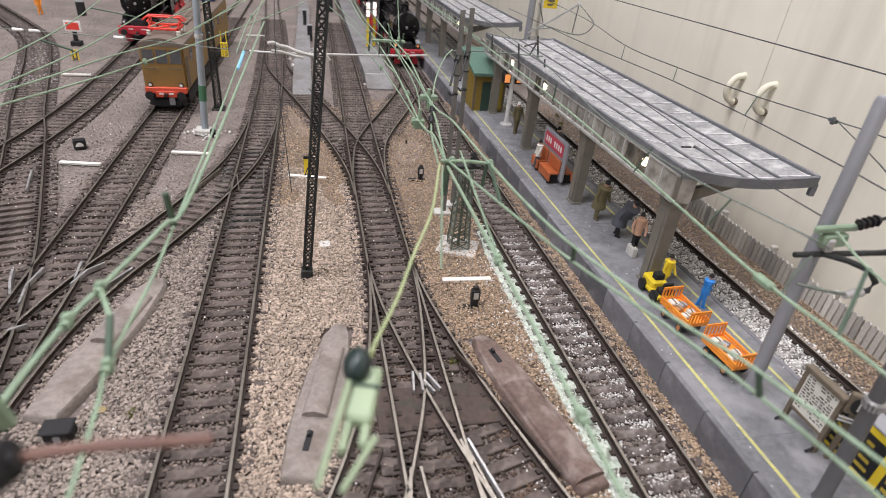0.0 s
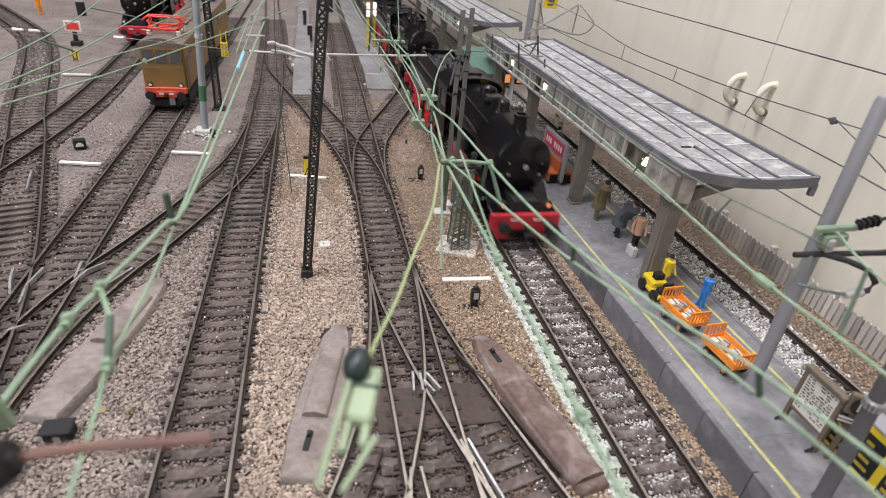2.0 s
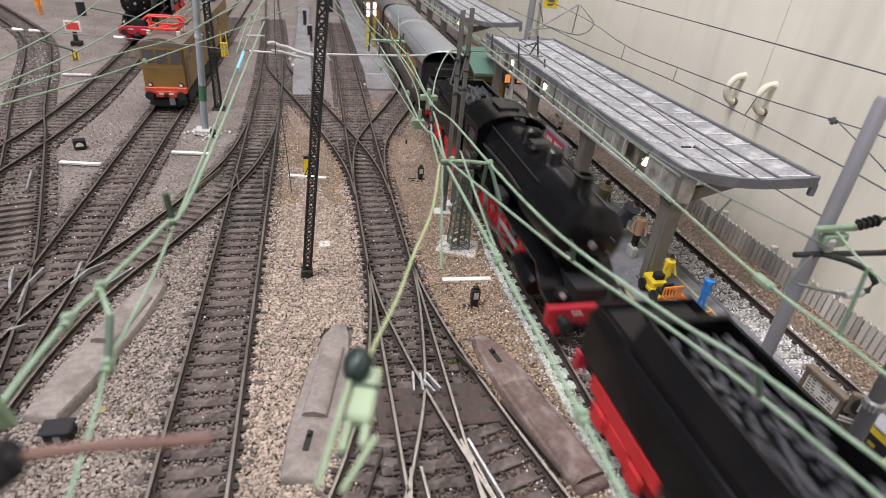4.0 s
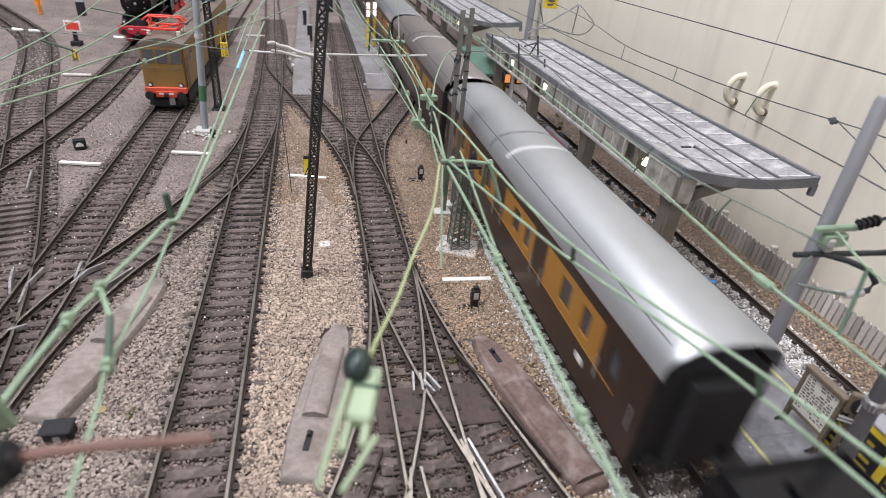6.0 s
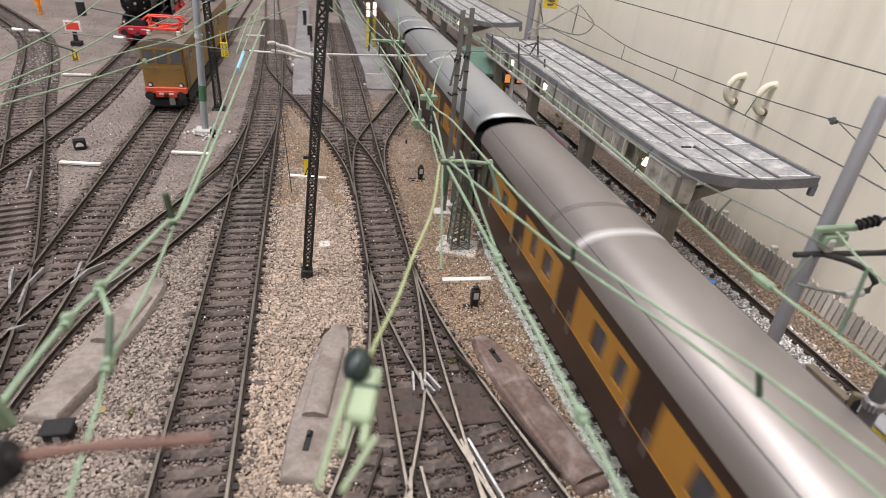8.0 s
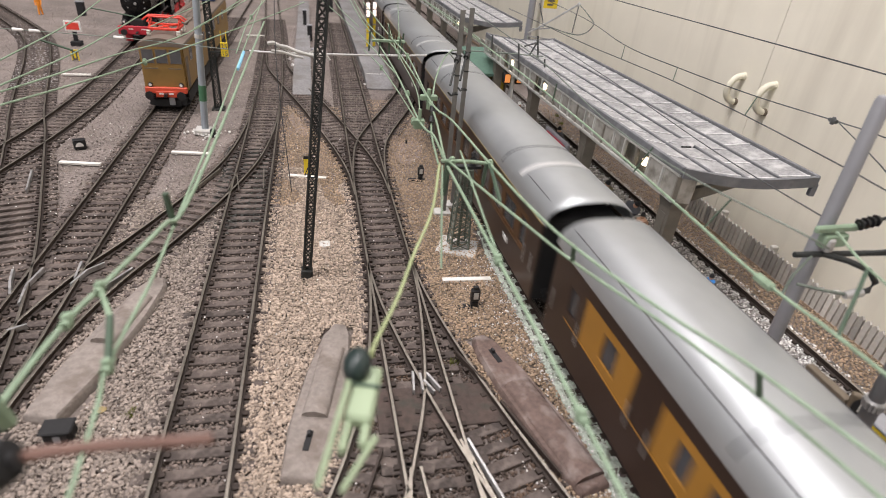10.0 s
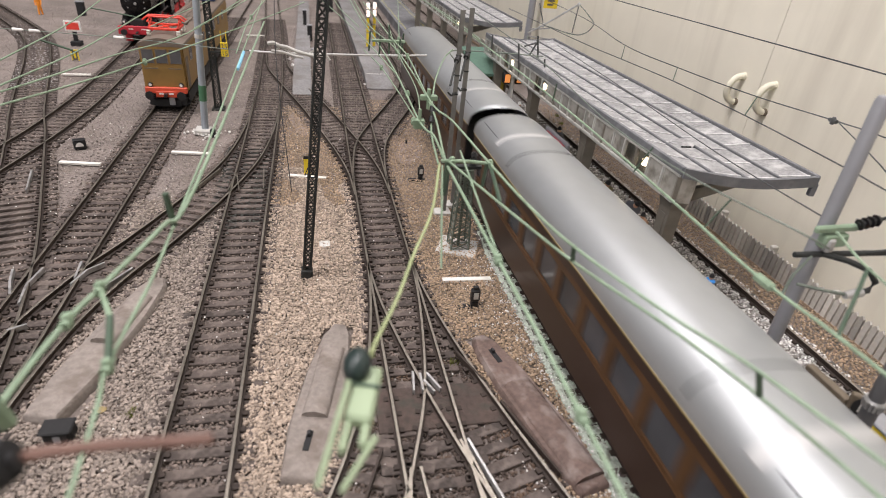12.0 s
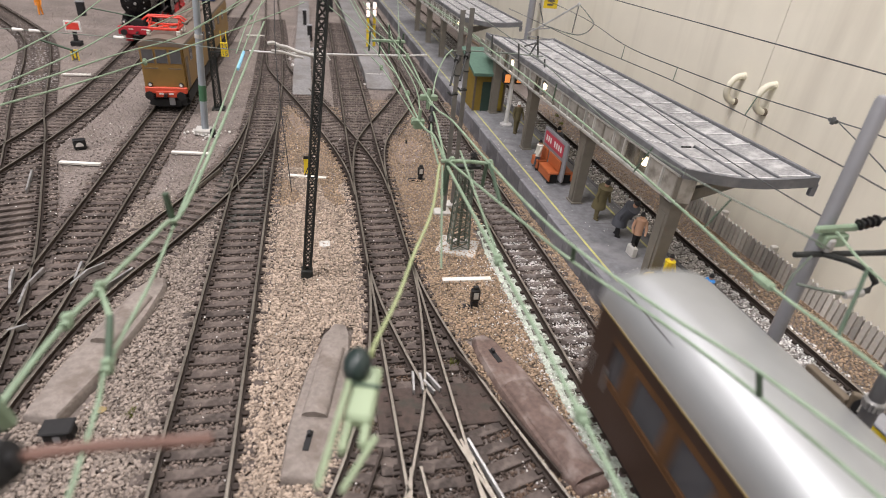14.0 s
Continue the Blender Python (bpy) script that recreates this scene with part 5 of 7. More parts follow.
    h = wire("catenary_wire", [(57, 420, 68), (59, 297, 68), (62, 256, 68), (65, 215, 68), (64, 167, 68), (60, 118, 68), (58, 103, 68), (54, 60, 68)], 0.25, M_CATDARKGREY, t)
    dropper(f, (71, 271, 72), (62, 256, 68), 0.2)
    dropper(f, (71, 223, 72), (65, 215, 68), 0.2)
    dropper(f, (76.5, 178, 72), (64, 167, 68), 0.25)
    wire("catenary_wire", [(85, 149, 72), (76, 118, 66), (66, 96, 60)], 0.22, M_CATDARKGREY, t)
    wire("catenary_wire", [(104, 480, 85), (104.5, 352, 85.2), (105, 236, 85.9), (105, 157, 86.4), (105, 60, 87)], 0.3, M_CATDARKGREY, t)
    wire("catenary_wire", [(60, 330, 60), (52, 230, 60), (44, 150, 60), (41, 100, 61)], 0.22, M_CATDARKGREY, t)
    wire("catenary_wire", [(-20, 700, 74), (-12, 520, 70), (2, 380, 66), (7, 315, 63)], 0.3, M_CATGREEN, g)
    wire("catenary_wire", [(-72, 640, 74), (-70, 430, 66), (-60, 330, 64)], 0.3, M_CATGREEN, g)
    k = wire("bracket_arm", [(74.7, 420, 52.2), (80.5, 407, 60), (92.7, 380, 78.4)], 0.75, M_STEEL2, "pale metal bracket arm holding overhead wires above the canopy", [(80.5, 407, 60), (92.7, 380, 78.4)])
    dropper(k, (80.5, 407, 60), (76.5, 411, 74), 0.35, M_CATDARKGREY)
    dropper(k, (92.7, 380, 78.4), (91.5, 380, 60), 0.35, M_CATDARKGREY)
    wire("catenary_wire", [(92.7, 380, 78.4), (94.5, 368, 74), (96.2, 360, 68.4), (92, 372, 60), (80.5, 407, 60)], 0.4, M_CATGREY, t)
    board = thing("marker_board", 92.9, 430, 73.4, "small yellow marker board hanging by the wires", "marker board")
    part("plate", B((-5.5, 5.5, -0.4, 0.4, -4.5, 4.5), bevel=0.2), M_YELLOW, board)
    part("print_bar", B((-3, 3, -0.55, -0.42, 0.2, 1.6), (-3, 2, -0.55, -0.42, -2.6, -1.2)), M_INK, board)
    for p, q in (((7.7, 297, 69.2), (8.3, 297, 59.8)), ((23, 297, 65.4), (25.6, 297, 49.3)), ((33.2, 297, 69.9), (35.3, 297, 58.8)), ((39.4, 297, 58.1), (41.8, 297, 44.2)), ((26.4, 297, 64.3), (33.4, 297, 66.5)), ((30.0, 297, 59.5), (33.4, 297, 66.5))):
        dropper(over, p, q, 0.5, M_CATDARKGREY)
    wire("catenary_wire", [(-78, 330, 90), (-80.5, 270, 66), (-86, 200, 45), (-90, 184, 38)], 0.22, M_BLACKMATT, "thin dark stay wire beside the lattice mast")
    wire("catenary_wire", [(-104, 330, 90), (-101, 250, 60), (-95, 188, 30)], 0.22, M_BLACKMATT, "thin dark stay wire beside the lattice mast")


M_CATYELLOW = mat("yellow_green_wire", (0.36, 0.42, 0.22), 0.5, 0.0, 0.15, 300, 80, 0.1)
M_CATDARKGREY = mat("dark_grey_wire", (0.085, 0.09, 0.09), 0.5, 0.3, 0.2, 300, 80, 0.05)
M_RUSTROD = mat("rust_red_rod", (0.17, 0.095, 0.075), 0.6, 0.1, 0.2, 300, 80, 0.1)
M_SLEEVE = mat("light_blue_sleeve", (0.25, 0.55, 0.75), 0.5, 0.0, 0.1, 300, 80, 0.05)
M_STEEL2 = mat("pale_metal_tube", (0.66, 0.66, 0.65), 0.4, 0.4, 0.15, 300, 80, 0.05)


def near_tensioner():
    """The pale green clamp with its dark ball close to the eye."""
    c = thing("wire_tensioner", -81.5, 50, 67, "pale green wire tensioner with a dark round insulator", "wire tensioner")
    c.scale = (0.74, 0.80, 0.8)
    part("block", B((-2.3, 2.3, -6.5, 5, -1.3, 1.3), bevel=0.6), M_CATGREENPALE, c).matrix_basis = at(0, 0, 0, -16)
    part("jaw", B((-2.0, -0.7, -12, -6.5, -0.9, 0.9), (0.9, 2.2, -10.5, -6.5, -0.9, 0.9), bevel=0.4), M_CATGREENPALE, c).matrix_basis = at(0, 0, 0, -16)
    part("pin", B((-2.6, 2.6, -0.3, 0.3, 1.2, 1.6)), M_CATDARK, c).matrix_basis = at(0, 0, 0, -16)
    bm = bmesh.new()
    lathe(bm, [(0.6, -2.9), (1.7, -2.4), (2.3, -1.2), (2.45, 0), (2.3, 1.2), (1.7, 2.4), (0.6, 2.9)], (0, 0, 0), "y", 18)
    ball = smooth(part("insulator_ball", bm, M_BALL, c, "dark green-black ribbed ball"))
    ball.matrix_basis = at(-1.0, 3.6, 2.4, -14)
    for p, q in (((-2.6, 0.2, 2.2), (-8.0, -17, 1.4)), ((0.8, -9, 0), (-4.8, -17, 0))):
        bm = bmesh.new()
        rod(bm, p, q, 0.5, None, 8)
        part("lead", bm, M_CATGREENPALE, c)
    bm = bmesh.new()
    rod(bm, (-1.0, 6, 2), (2.6, 11, -2.6), 0.4, None, 8)
    part("hook", bm, M_CATYELLOW, c)


M_CATGREENPALE = mat("very_pale_green", (0.31, 0.39, 0.255), 0.45, 0.0, 0.1, 300, 80, 0.05)
M_BALL = mat("dark_green_black", (0.018, 0.032, 0.03), 0.4, 0, 0.2, 300, 80, 0.05)


# ---- yard details ----
def point_cover(x, y, rz, L, label, m, hump, hump_w=3.7):
    """A long low cover over a point motor, rounded at both ends, with a hump and a black plate as the shaded slot."""
    c = thing("point_motor_cover", x, y, -3.4, label, "point motor cover", "point motor covers", rz=rz)
    bm = bmesh.new()
    outline = [(-3.2, -L / 2), (3.2, -L / 2), (4.6, -L / 4), (4.4, L * 0.18), (3.0, L * 0.42), (1.2, L / 2), (-1.4, L / 2), (-3.2, L * 0.40), (-4.4, L * 0.12), (-4.6, -L / 4)]
    outline = [(a * 1.36, b) for a, b in outline]
    layers = []
    for z, k in ((-0.5, 1.04), (2.4, 1.0), (3.2, 0.90)):
        layers.append([bm.verts.new((px * k, py * (1 - (1 - k) * 0.3), z + 0.15 * noise.noise((px, py, z)))) for px, py in outline])
    n = len(outline)
    for u, w in zip(layers, layers[1:]):
        for i in range(n):
            j = (i + 1) % n
            bm.faces.new((u[i], u[j], w[j], w[i]))
    bm.faces.new(layers[-1])
    smooth(part("body", joined(bm), m, c), 50)
    bm = bmesh.new()
    prof = [(hump_w * math.cos(math.pi * i / 8), 2.6 + 2.5 * math.sin(math.pi * i / 8) ** 0.7) for i in range(9)]
    prism(bm, prof, hump[0], hump[1])
    smooth(part("hump", joined(bm), m, c), 60)
    if len(hump) > 2:
        part("slot", B((-0.8, 0.8, hump[2] - 3.2, hump[2] + 3.2, 3.1, 3.4)), M_BLACKMATT, c, "black plate standing for a shaded slot")
        part("lever", B((-0.5, 0.5, hump[2] + 1.0, hump[2] + 2.6, 3.4, 4.6), bevel=0.2), M_BLACK, c)


def dwarf_signal(x, y, s, rz=0):
    d = thing("dwarf_signal", x, y, -3.2, "small black dwarf shunting signal in the ballast", "dwarf signal", "dwarf signals", rz=rz)
    part("base", B((-7 * s, 3 * s, -1.5 * s, 1.2 * s, -0.4, 0.9), bevel=0.2), M_BLACKMATT, d)
    part("post", B((-1.3 * s, 1.3 * s, -1.1 * s, 1.1 * s, 0.5, 3.0 * s), bevel=0.3), M_BLACK, d)
    head = part("head", B((-1.7 * s, 1.7 * s, -1.2 * s, 1.2 * s, 3.0 * s, 8.2 * s), bevel=0.5), M_BLACK, d)
    part("face", B((-0.9 * s, 0.9 * s, -1.3 * s, -1.22 * s, 4.4 * s, 7.2 * s)), M_CONCRETE, head, "pale signal face")
    part("lamp_hood", B((-1.0 * s, 1.0 * s, -0.8 * s, 0.8 * s, 8.2 * s, 9.4 * s), bevel=0.3), M_BLACK, head)


def yard():
    point_cover(-86.5, 119.5, -12.5, 60, "long grey point motor cover with a hump and dark slot", M_LUMP, (-11, 17, -19))
    point_cover(-27.5, 107.5, 13.0, 63, "long brown weathered point motor cover with a slot", M_LUMPBROWN, (-29, 7, 20), 4.6)
    point_cover(-150.0, 150.0, -14.0, 66, "long grey point motor cover in the ballast", M_LUMP, (-4, 20))
    solo("strip", B((-9.8, 9.8, -1.2, 1.2, -0.3, 0.9), bevel=0.15), M_STICK, at(-29.5, 173.8, -2.6, -2), "off-white plastic strip lying on the ballast", "strip", "white strips")
    src = bpy.data.objects["strip"]
    for x, y, rz in ((-202, 293, -8), (-152.7, 308, -7), (-90.5, 275, -12), (-35, 465, 7), (-257, 465, 3), (-143, 649.5, 7), (70, 560, 0)):
        copy_thing(src, at(x, y, -2.6, rz))
    dwarf_signal(-31, 157, 1.0)
    dwarf_signal(-31, 272, 0.95)
    d = thing("disc_signal", -209, 316, -3.2, "low black box signal with a white half disc", "dwarf signal", "dwarf signals", rz=24)
    d.scale = (0.8, 0.8, 0.8)
    part("box", B((-3.6, 3.6, -2.2, 2.2, -0.3, 6.2), bevel=0.8), M_BLACKMATT, d)
    part("hood", B((-3.7, 3.7, -2.3, 2.2, 6.0, 6.6), bevel=0.3), M_BLACK, d)
    bm = bmesh.new()
    prism(bm, [(2.4 * math.cos(math.pi * i / 10) - 0.3, 2.2 + 2.6 * math.sin(math.pi * i / 10)) for i in range(11)], -2.5, -2.25)
    part("half_disc", joined(bm), M_WHITEPAINT, d, "white half disc")
    b = thing("point_lamp_box", -151.5, 112.5, -3.2, "small black box with a dull window in the ballast", "lamp box")
    part("body", B((-3.4, 3.4, -2.4, 2.4, 0, 4.4), bevel=0.9), M_BLACKMATT, b)
    part("window", B((-0.6, 1.0, -2.7, -2.6, 1.4, 3.6)), M_MASTGREY, b, "dull grey window")
    part("hood", B((-3.7, 3.7, -2.9, 2.5, 4.2, 4.9), bevel=0.4), M_BLACKMATT, b)
    m = thing("marker_post", -90.5, 279, -3.4, "yellow marker post with a black tip", "marker post")
    part("post", B((-1.6, 1.6, -0.6, 0.6, 0, 11), bevel=0.2), M_YELLOW, m)
    part("band", B((-1.65, 1.65, -0.65, 0.65, 9.6, 11.1)), M_BLACK, m)
    for x, y, sx, sy, rz in ((-31, 313, 9, 22, -14), (-96, 360, 6, 22, 12)):
        bm = bmesh.new()
        pts = [(sx * math.cos(a) * (0.86 + 0.14 * math.cos(3 * a)), sy * math.sin(a)) for a in [2 * math.pi * i / 18 for i in range(18)]]
        lo = [bm.verts.new((px, py, -0.4)) for px, py in pts]
        hi = [bm.verts.new((px * 0.93, py * 0.95, 1.3)) for px, py in pts]
        for i in range(18):
            bm.faces.new((lo[i], lo[(i + 1) % 18], hi[(i + 1) % 18], hi[i]))
        bm.faces.new(hi)
        solo("footing_slab", bm, M_LUMPPINK, at(x, y, -3.9, rz), "pinkish grey oval slab between the tracks", "slab", "oval slabs")
    bm = B((-0.5, 0.5, -0.5, 0.5, 0, 2.2))
    solo("stub", bm, M_BLACK, at(-30.5, 326, -2.1), "small black stub on a slab", "stub")
    s = thing("stop_signal", -288, 568, -3.4, "red rectangular stop signal with a white border", "signal")
    part("stem", B((-1.4, 1.4, -1.4, 1.4, 0, 12)), M_BLACKMATT, s)
    part("board", B((-6.5, 6.5, -1.6, -0.8, 12, 21), bevel=0.2), M_WHITEPAINT, s, "white border board")
    part("face", B((-5.0, 5.0, -1.8, -1.65, 13.6, 19.6)), M_SIGNRED2, s, "red face")
    part("foot", B((-4, 4, -4, 4, 0, 4), bevel=0.4), M_BLACKMATT, s)
    m = thing("marker_plate", -272, 513, -3.4, "small yellow framed marker plate", "marker plate")
    part("plate", B((-2.4, 2.4, -0.4, 0.4, 0.5, 8), bevel=0.2), M_INK, m)
    part("rim", B((-2.6, -1.9, -0.6, 0.6, 0, 8.2), (1.9, 2.6, -0.6, 0.6, 0, 8.2), (-2.6, 2.6, -0.6, 0.6, 7.6, 8.4), (-0.7, 0.7, -0.6, -0.4, 2, 6)), M_YELLOW, m)
    figure(-367, 712, -3.4, M_ORANGE, M_ORANGE, "small orange moulded trackside figurine")
    for x, y in ((-31.0, 582), (-24.0, 588)):
        s = thing("light_signal", x, y, 5, "yellow striped light signal with bright white lamps", "signal", "light signals")
        part("mast", B((-1.3, 1.3, -1, 1, 0, 27), bevel=0.2), M_YELLOW, s)
        part("head", B((-2.1, 2.1, -1.4, 1.0, 27, 41), bevel=0.4), M_MASTGREY, s)
        for z in (28.4, 35.0):
            part("lamp", B((-1.5, 1.5, -1.8, -1.4, z, z + 5.6), bevel=0.3), M_SIGNALLIGHT, s, "glowing white lamp")
        for z in (6, 13, 20):
            part("stripe", B((-1.4, 1.4, -1.1, 1.1, z, z + 0.8)), M_MASTGREY, s, "grey stripe")
    s = thing("buffer_stop", -33, 480, -2.2, "low grey end block with white reflectors", "end block")
    part("block", B((-9, 9, -4, 4, 0, 6), bevel=0.5), M_CONCRETE, s)
    for x in (-7.5, 7.5):
        part("reflector", B((x - 2, x + 2, -4.4, -4.0, 1.5, 5.5)), M_WHITEPAINT, s, "white reflector")
    # far clutter between the tracks
    for x, y, h, w in ((-87, 640, 16, 5), (-84, 560, 8, 4), (-92, 700, 22, 4), (-60, 860, 30, 12), (-300, 800, 30, 10), (-262, 760, 24, 6), (-215, 690, 18, 5), (-330, 720, 14, 7)):
        c = thing("relay_cabinet", x, y, -3.4, "dark grey trackside equipment cabinet", "cabinet", "trackside cabinets")
        part("body", B((-w / 2, w / 2, -w / 2, w / 2, 0, h), bevel=0.4), M_BLACKMATT if h > 12 else M_MASTGREY, c)
        part("cap", B((-w / 2 - 0.5, w / 2 + 0.5, -w / 2 - 0.5, w / 2 + 0.5, h, h + 0.8), bevel=0.2), M_MASTGREY, c)
    for x, y in ((-137, 118.5), (-46, 127.5), (98, 392), (93, 372), (-60, 66)):
        rnd = random.Random(int(x * 7))
        bm = bmesh.new()
        for i in range(70):
            a, r = rnd.uniform(0, 6.28), rnd.uniform(0, 1.6) ** 1.0
            px, py = r * math.cos(a), r * math.sin(a)
            tip = Vector((px * 1.5, py * 1.5, rnd.uniform(0.8, 2.2)))
            v = [bm.verts.new(Vector((px - 0.16, py, -0.3))), bm.verts.new(Vector((px + 0.16, py, -0.3))), bm.verts.new(tip), bm.verts.new(Vector((px, py + 0.18, -0.3)))]
            bm.faces.new((v[0], v[1], v[2]))
            bm.faces.new((v[1], v[3], v[2]))
            bm.faces.new((v[3], v[0], v[2]))
        tagged(solo("grass_tuft", bm, M_MOSS, at(x, y, -3.0), "small yellow-green grass tuft in the ballast", "grass"), kind="stuff")
    bm = bmesh.new()
    lathe(bm, [(0.2, 0), (1.2, 0.1), (1.3, 0.5), (0.6, 0.9)], n=8)
    solo("pebble", bm, M_GOLD, at(-144.5, 120.5, -2.7), "one bright orange-yellow stone among the ballast", "stone")


M_SIGNRED2 = mat("bright_red_face", (0.75, 0.06, 0.04), 0.5, 0, 0.1, 300, 60, 0.02)
M_LUMPPINK = mat("pinkish_slab", (0.235, 0.19, 0.17), 0.9, 0, 0.35, 700, 60, 0.6, (0.15, 0.12, 0.105), 0.65)


# ---- platform furniture ----
def figure(x, y, z, coat, legs, label, rz=0, lean=0.0, tall=20.0, hair=None, stride=1.2, bulk=1.0):
    """A small moulded figurine as one plain mesh."""
    k = tall / 20.0
    bm = bmesh.new()
    def pt(a, b, c):
        c *= k
        return (a * k, b * k - lean * max(c - 9 * k, 0), c)
    for s in (-1, 1):
        rod(bm, pt(s * 1.1, s * stride, 0.4), pt(s * 0.9, 0, 9), 0.85 * k, 1.15 * k, 8, 1)
        rod(bm, pt(s * 1.1, s * stride - 1.4, 0.4), pt(s * 1.1, s * stride + 0.9, 0.5), 0.6 * k, 0.7 * k, 6, 1)
        rod(bm, pt(s * 2.5, 0, 15.6), pt(s * 3.1, -0.8 - s * 0.8, 11.6), 0.85 * k, 0.7 * k, 7, 0)
        rod(bm, pt(s * 3.1, -0.8 - s * 0.8, 11.6), pt(s * 2.7, -2.4 - s, 9.2), 0.65 * k, 0.5 * k, 7, 0)
    if bulk > 1:
        rod(bm, pt(0, 0, 5.6), pt(0, 0, 9.4), 2.9 * k * bulk * 0.85, 2.2 * k * bulk, 12, 0)
    rod(bm, pt(0, 0, 8.2), pt(0, 0, 12.5), 2.1 * k * bulk, 2.0 * k * bulk, 10, 0)
    rod(bm, pt(0, 0, 12.5), pt(0, 0, 16.4), 2.0 * k * bulk, 2.6 * k * bulk, 10, 0)
    rod(bm, pt(0, 0, 16.4), pt(0, 0, 17.2), 2.4 * k * bulk, 0.8 * k, 10, 0)
    rod(bm, pt(0, -0.1, 16.6), pt(0, -0.2, 18.6), 0.9 * k, 1.25 * k, 10, 2)
    rod(bm, pt(0, -0.2, 18.4), pt(0, -0.1, 20.1), 1.35 * k, 0.7 * k, 10, 3)
    ob = solo("figurine", joined(bm), [coat, legs, M_SKIN, hair or M_BLACKMATT], at(x, y, z, rz), label, "figurine", "moulded figurines")
    smooth(ob, 50)
    return ob


def trolley(x, y, rz, label):
    t = thing("luggage_trolley", x, y, 7, label, "luggage trolley", "luggage trolleys", rz=rz)
    t.scale = (0.70, 0.66, 0.85)
    part("deck", B((-6.0, 6.0, -11, 11, 5.0, 6.0), bevel=0.2), M_ORANGE, t)
    for s in (-1, 1):
        part("side_rail", B((s * 5.8 - 0.35, s * 5.8 + 0.35, -11, 11, 7.2, 8.2), (s * 5.8 - 0.3, s * 5.8 + 0.3, -11, -10.3, 6, 8), (s * 5.8 - 0.3, s * 5.8 + 0.3, 10.3, 11, 6, 8), (s * 5.8 - 0.25, s * 5.8 + 0.25, -11, 11, 6, 6.6)), M_ORANGE, t)
        g = part("end_gate", B((-5.8, -5.0, s * 11 - 0.35, s * 11 + 0.35, 6, 11.4), (5.0, 5.8, s * 11 - 0.35, s * 11 + 0.35, 6, 11.4), (-5.6, 5.6, s * 11 - 0.35, s * 11 + 0.35, 11.0, 12.2), (-5.6, 5.6, s * 11 - 0.3, s * 11 + 0.3, 6.0, 7.0), bevel=0.15), M_ORANGE, t)
        for i in range(5):
            part("gate_bar", B((-3.7 + i * 1.85 - 0.3, -3.7 + i * 1.85 + 0.3, s * 11 - 0.25, s * 11 + 0.25, 6.8, 11.2)), M_ORANGE, g)
        for yy in (-6.2, 6.2):
            bm = bmesh.new()
            lathe(bm, [(1.9, -0.9), (2.3, -0.6), (2.3, 0.6), (1.9, 0.9)], (s * 4.8, yy, 2.3), "x", 16)
            wheel = smooth(part("wheel", bm, M_BLACK, t, "black tyred wheel"), 30)
            bm = bmesh.new()
            lathe(bm, [(1.2, -1.05), (1.2, 1.05)], (s * 4.8, yy, 2.3), "x", 12)
            part("hub", bm, M_HUB, wheel, "orange-brown hub")
    part("chassis", B((-3.5, 3.5, -8.5, 8.5, 2.4, 5.0), bevel=0.3), M_BLACKMATT, t)
    rnd = random.Random(int(x * 10))
    for i, (px, py) in enumerate(((-2.6, -5), (2.4, -2.5), (-2.2, 1.5), (2.0, 4.5), (-1.5, 7))):
        w, l, h = rnd.uniform(1.1, 1.7), rnd.uniform(1.1, 1.6), rnd.uniform(1.0, 1.8)
        c = thing("parcel", 0, 0, 0, "small grey and brown parcel lying on the trolley", "parcel", "parcels")
        c.matrix_basis = at(x, y, 7, rz) @ at(px * 0.62, py * 0.62, 6.0 * 0.85, rnd.uniform(-25, 25))
        part("box", B((-w, w, -l, l, 0, h), bevel=0.35), (M_PAPER, M_CONCRETE, M_HUB, M_MASTGREY, M_PAPER)[i], c)
        part("strap", B((-0.25, 0.25, -l - 0.05, l + 0.05, h - 0.1, h + 0.08)), M_WOODFRAME, c)
    return t


M_HUB = mat("orange_brown_hub", (0.45, 0.2, 0.07), 0.6, 0, 0.1, 300, 60, 0.02)


def tractor():
    t = thing("platform_tractor", 34, 145.5, 7, "small yellow platform tractor with black tyres", "tractor")
    t.scale = (0.72, 0.72, 0.85)
    part("bonnet", B((-4.2, 4.2, -2, 8, 3.2, 7.5), bevel=0.9), M_YELLOW, t)
    part("chassis", B((-4.6, 4.6, -9, 8, 2, 4), bevel=0.4), M_YELLOW, t)
    part("seat", B((-3.0, 3.0, -8.5, -3.5, 4, 6.2), (-3.0, 3.0, -8.5, -7.4, 6, 10.2), bevel=0.5), M_BLACKMATT, t)
    part("cover", B((-2.6, 2.6, -1.0, 2.8, 7.4, 10.5), bevel=0.5), M_BLACKMATT, t)
    for s in (-1, 1):
        for y in (-6, 5):
            bm = bmesh.new()
            lathe(bm, [(2.0, -1.1), (2.8, -0.8), (2.8, 0.8), (2.0, 1.1)], (s * 4.8, y, 2.8), "x", 14)
            smooth(part("wheel", bm, M_BLACK, t), 30)


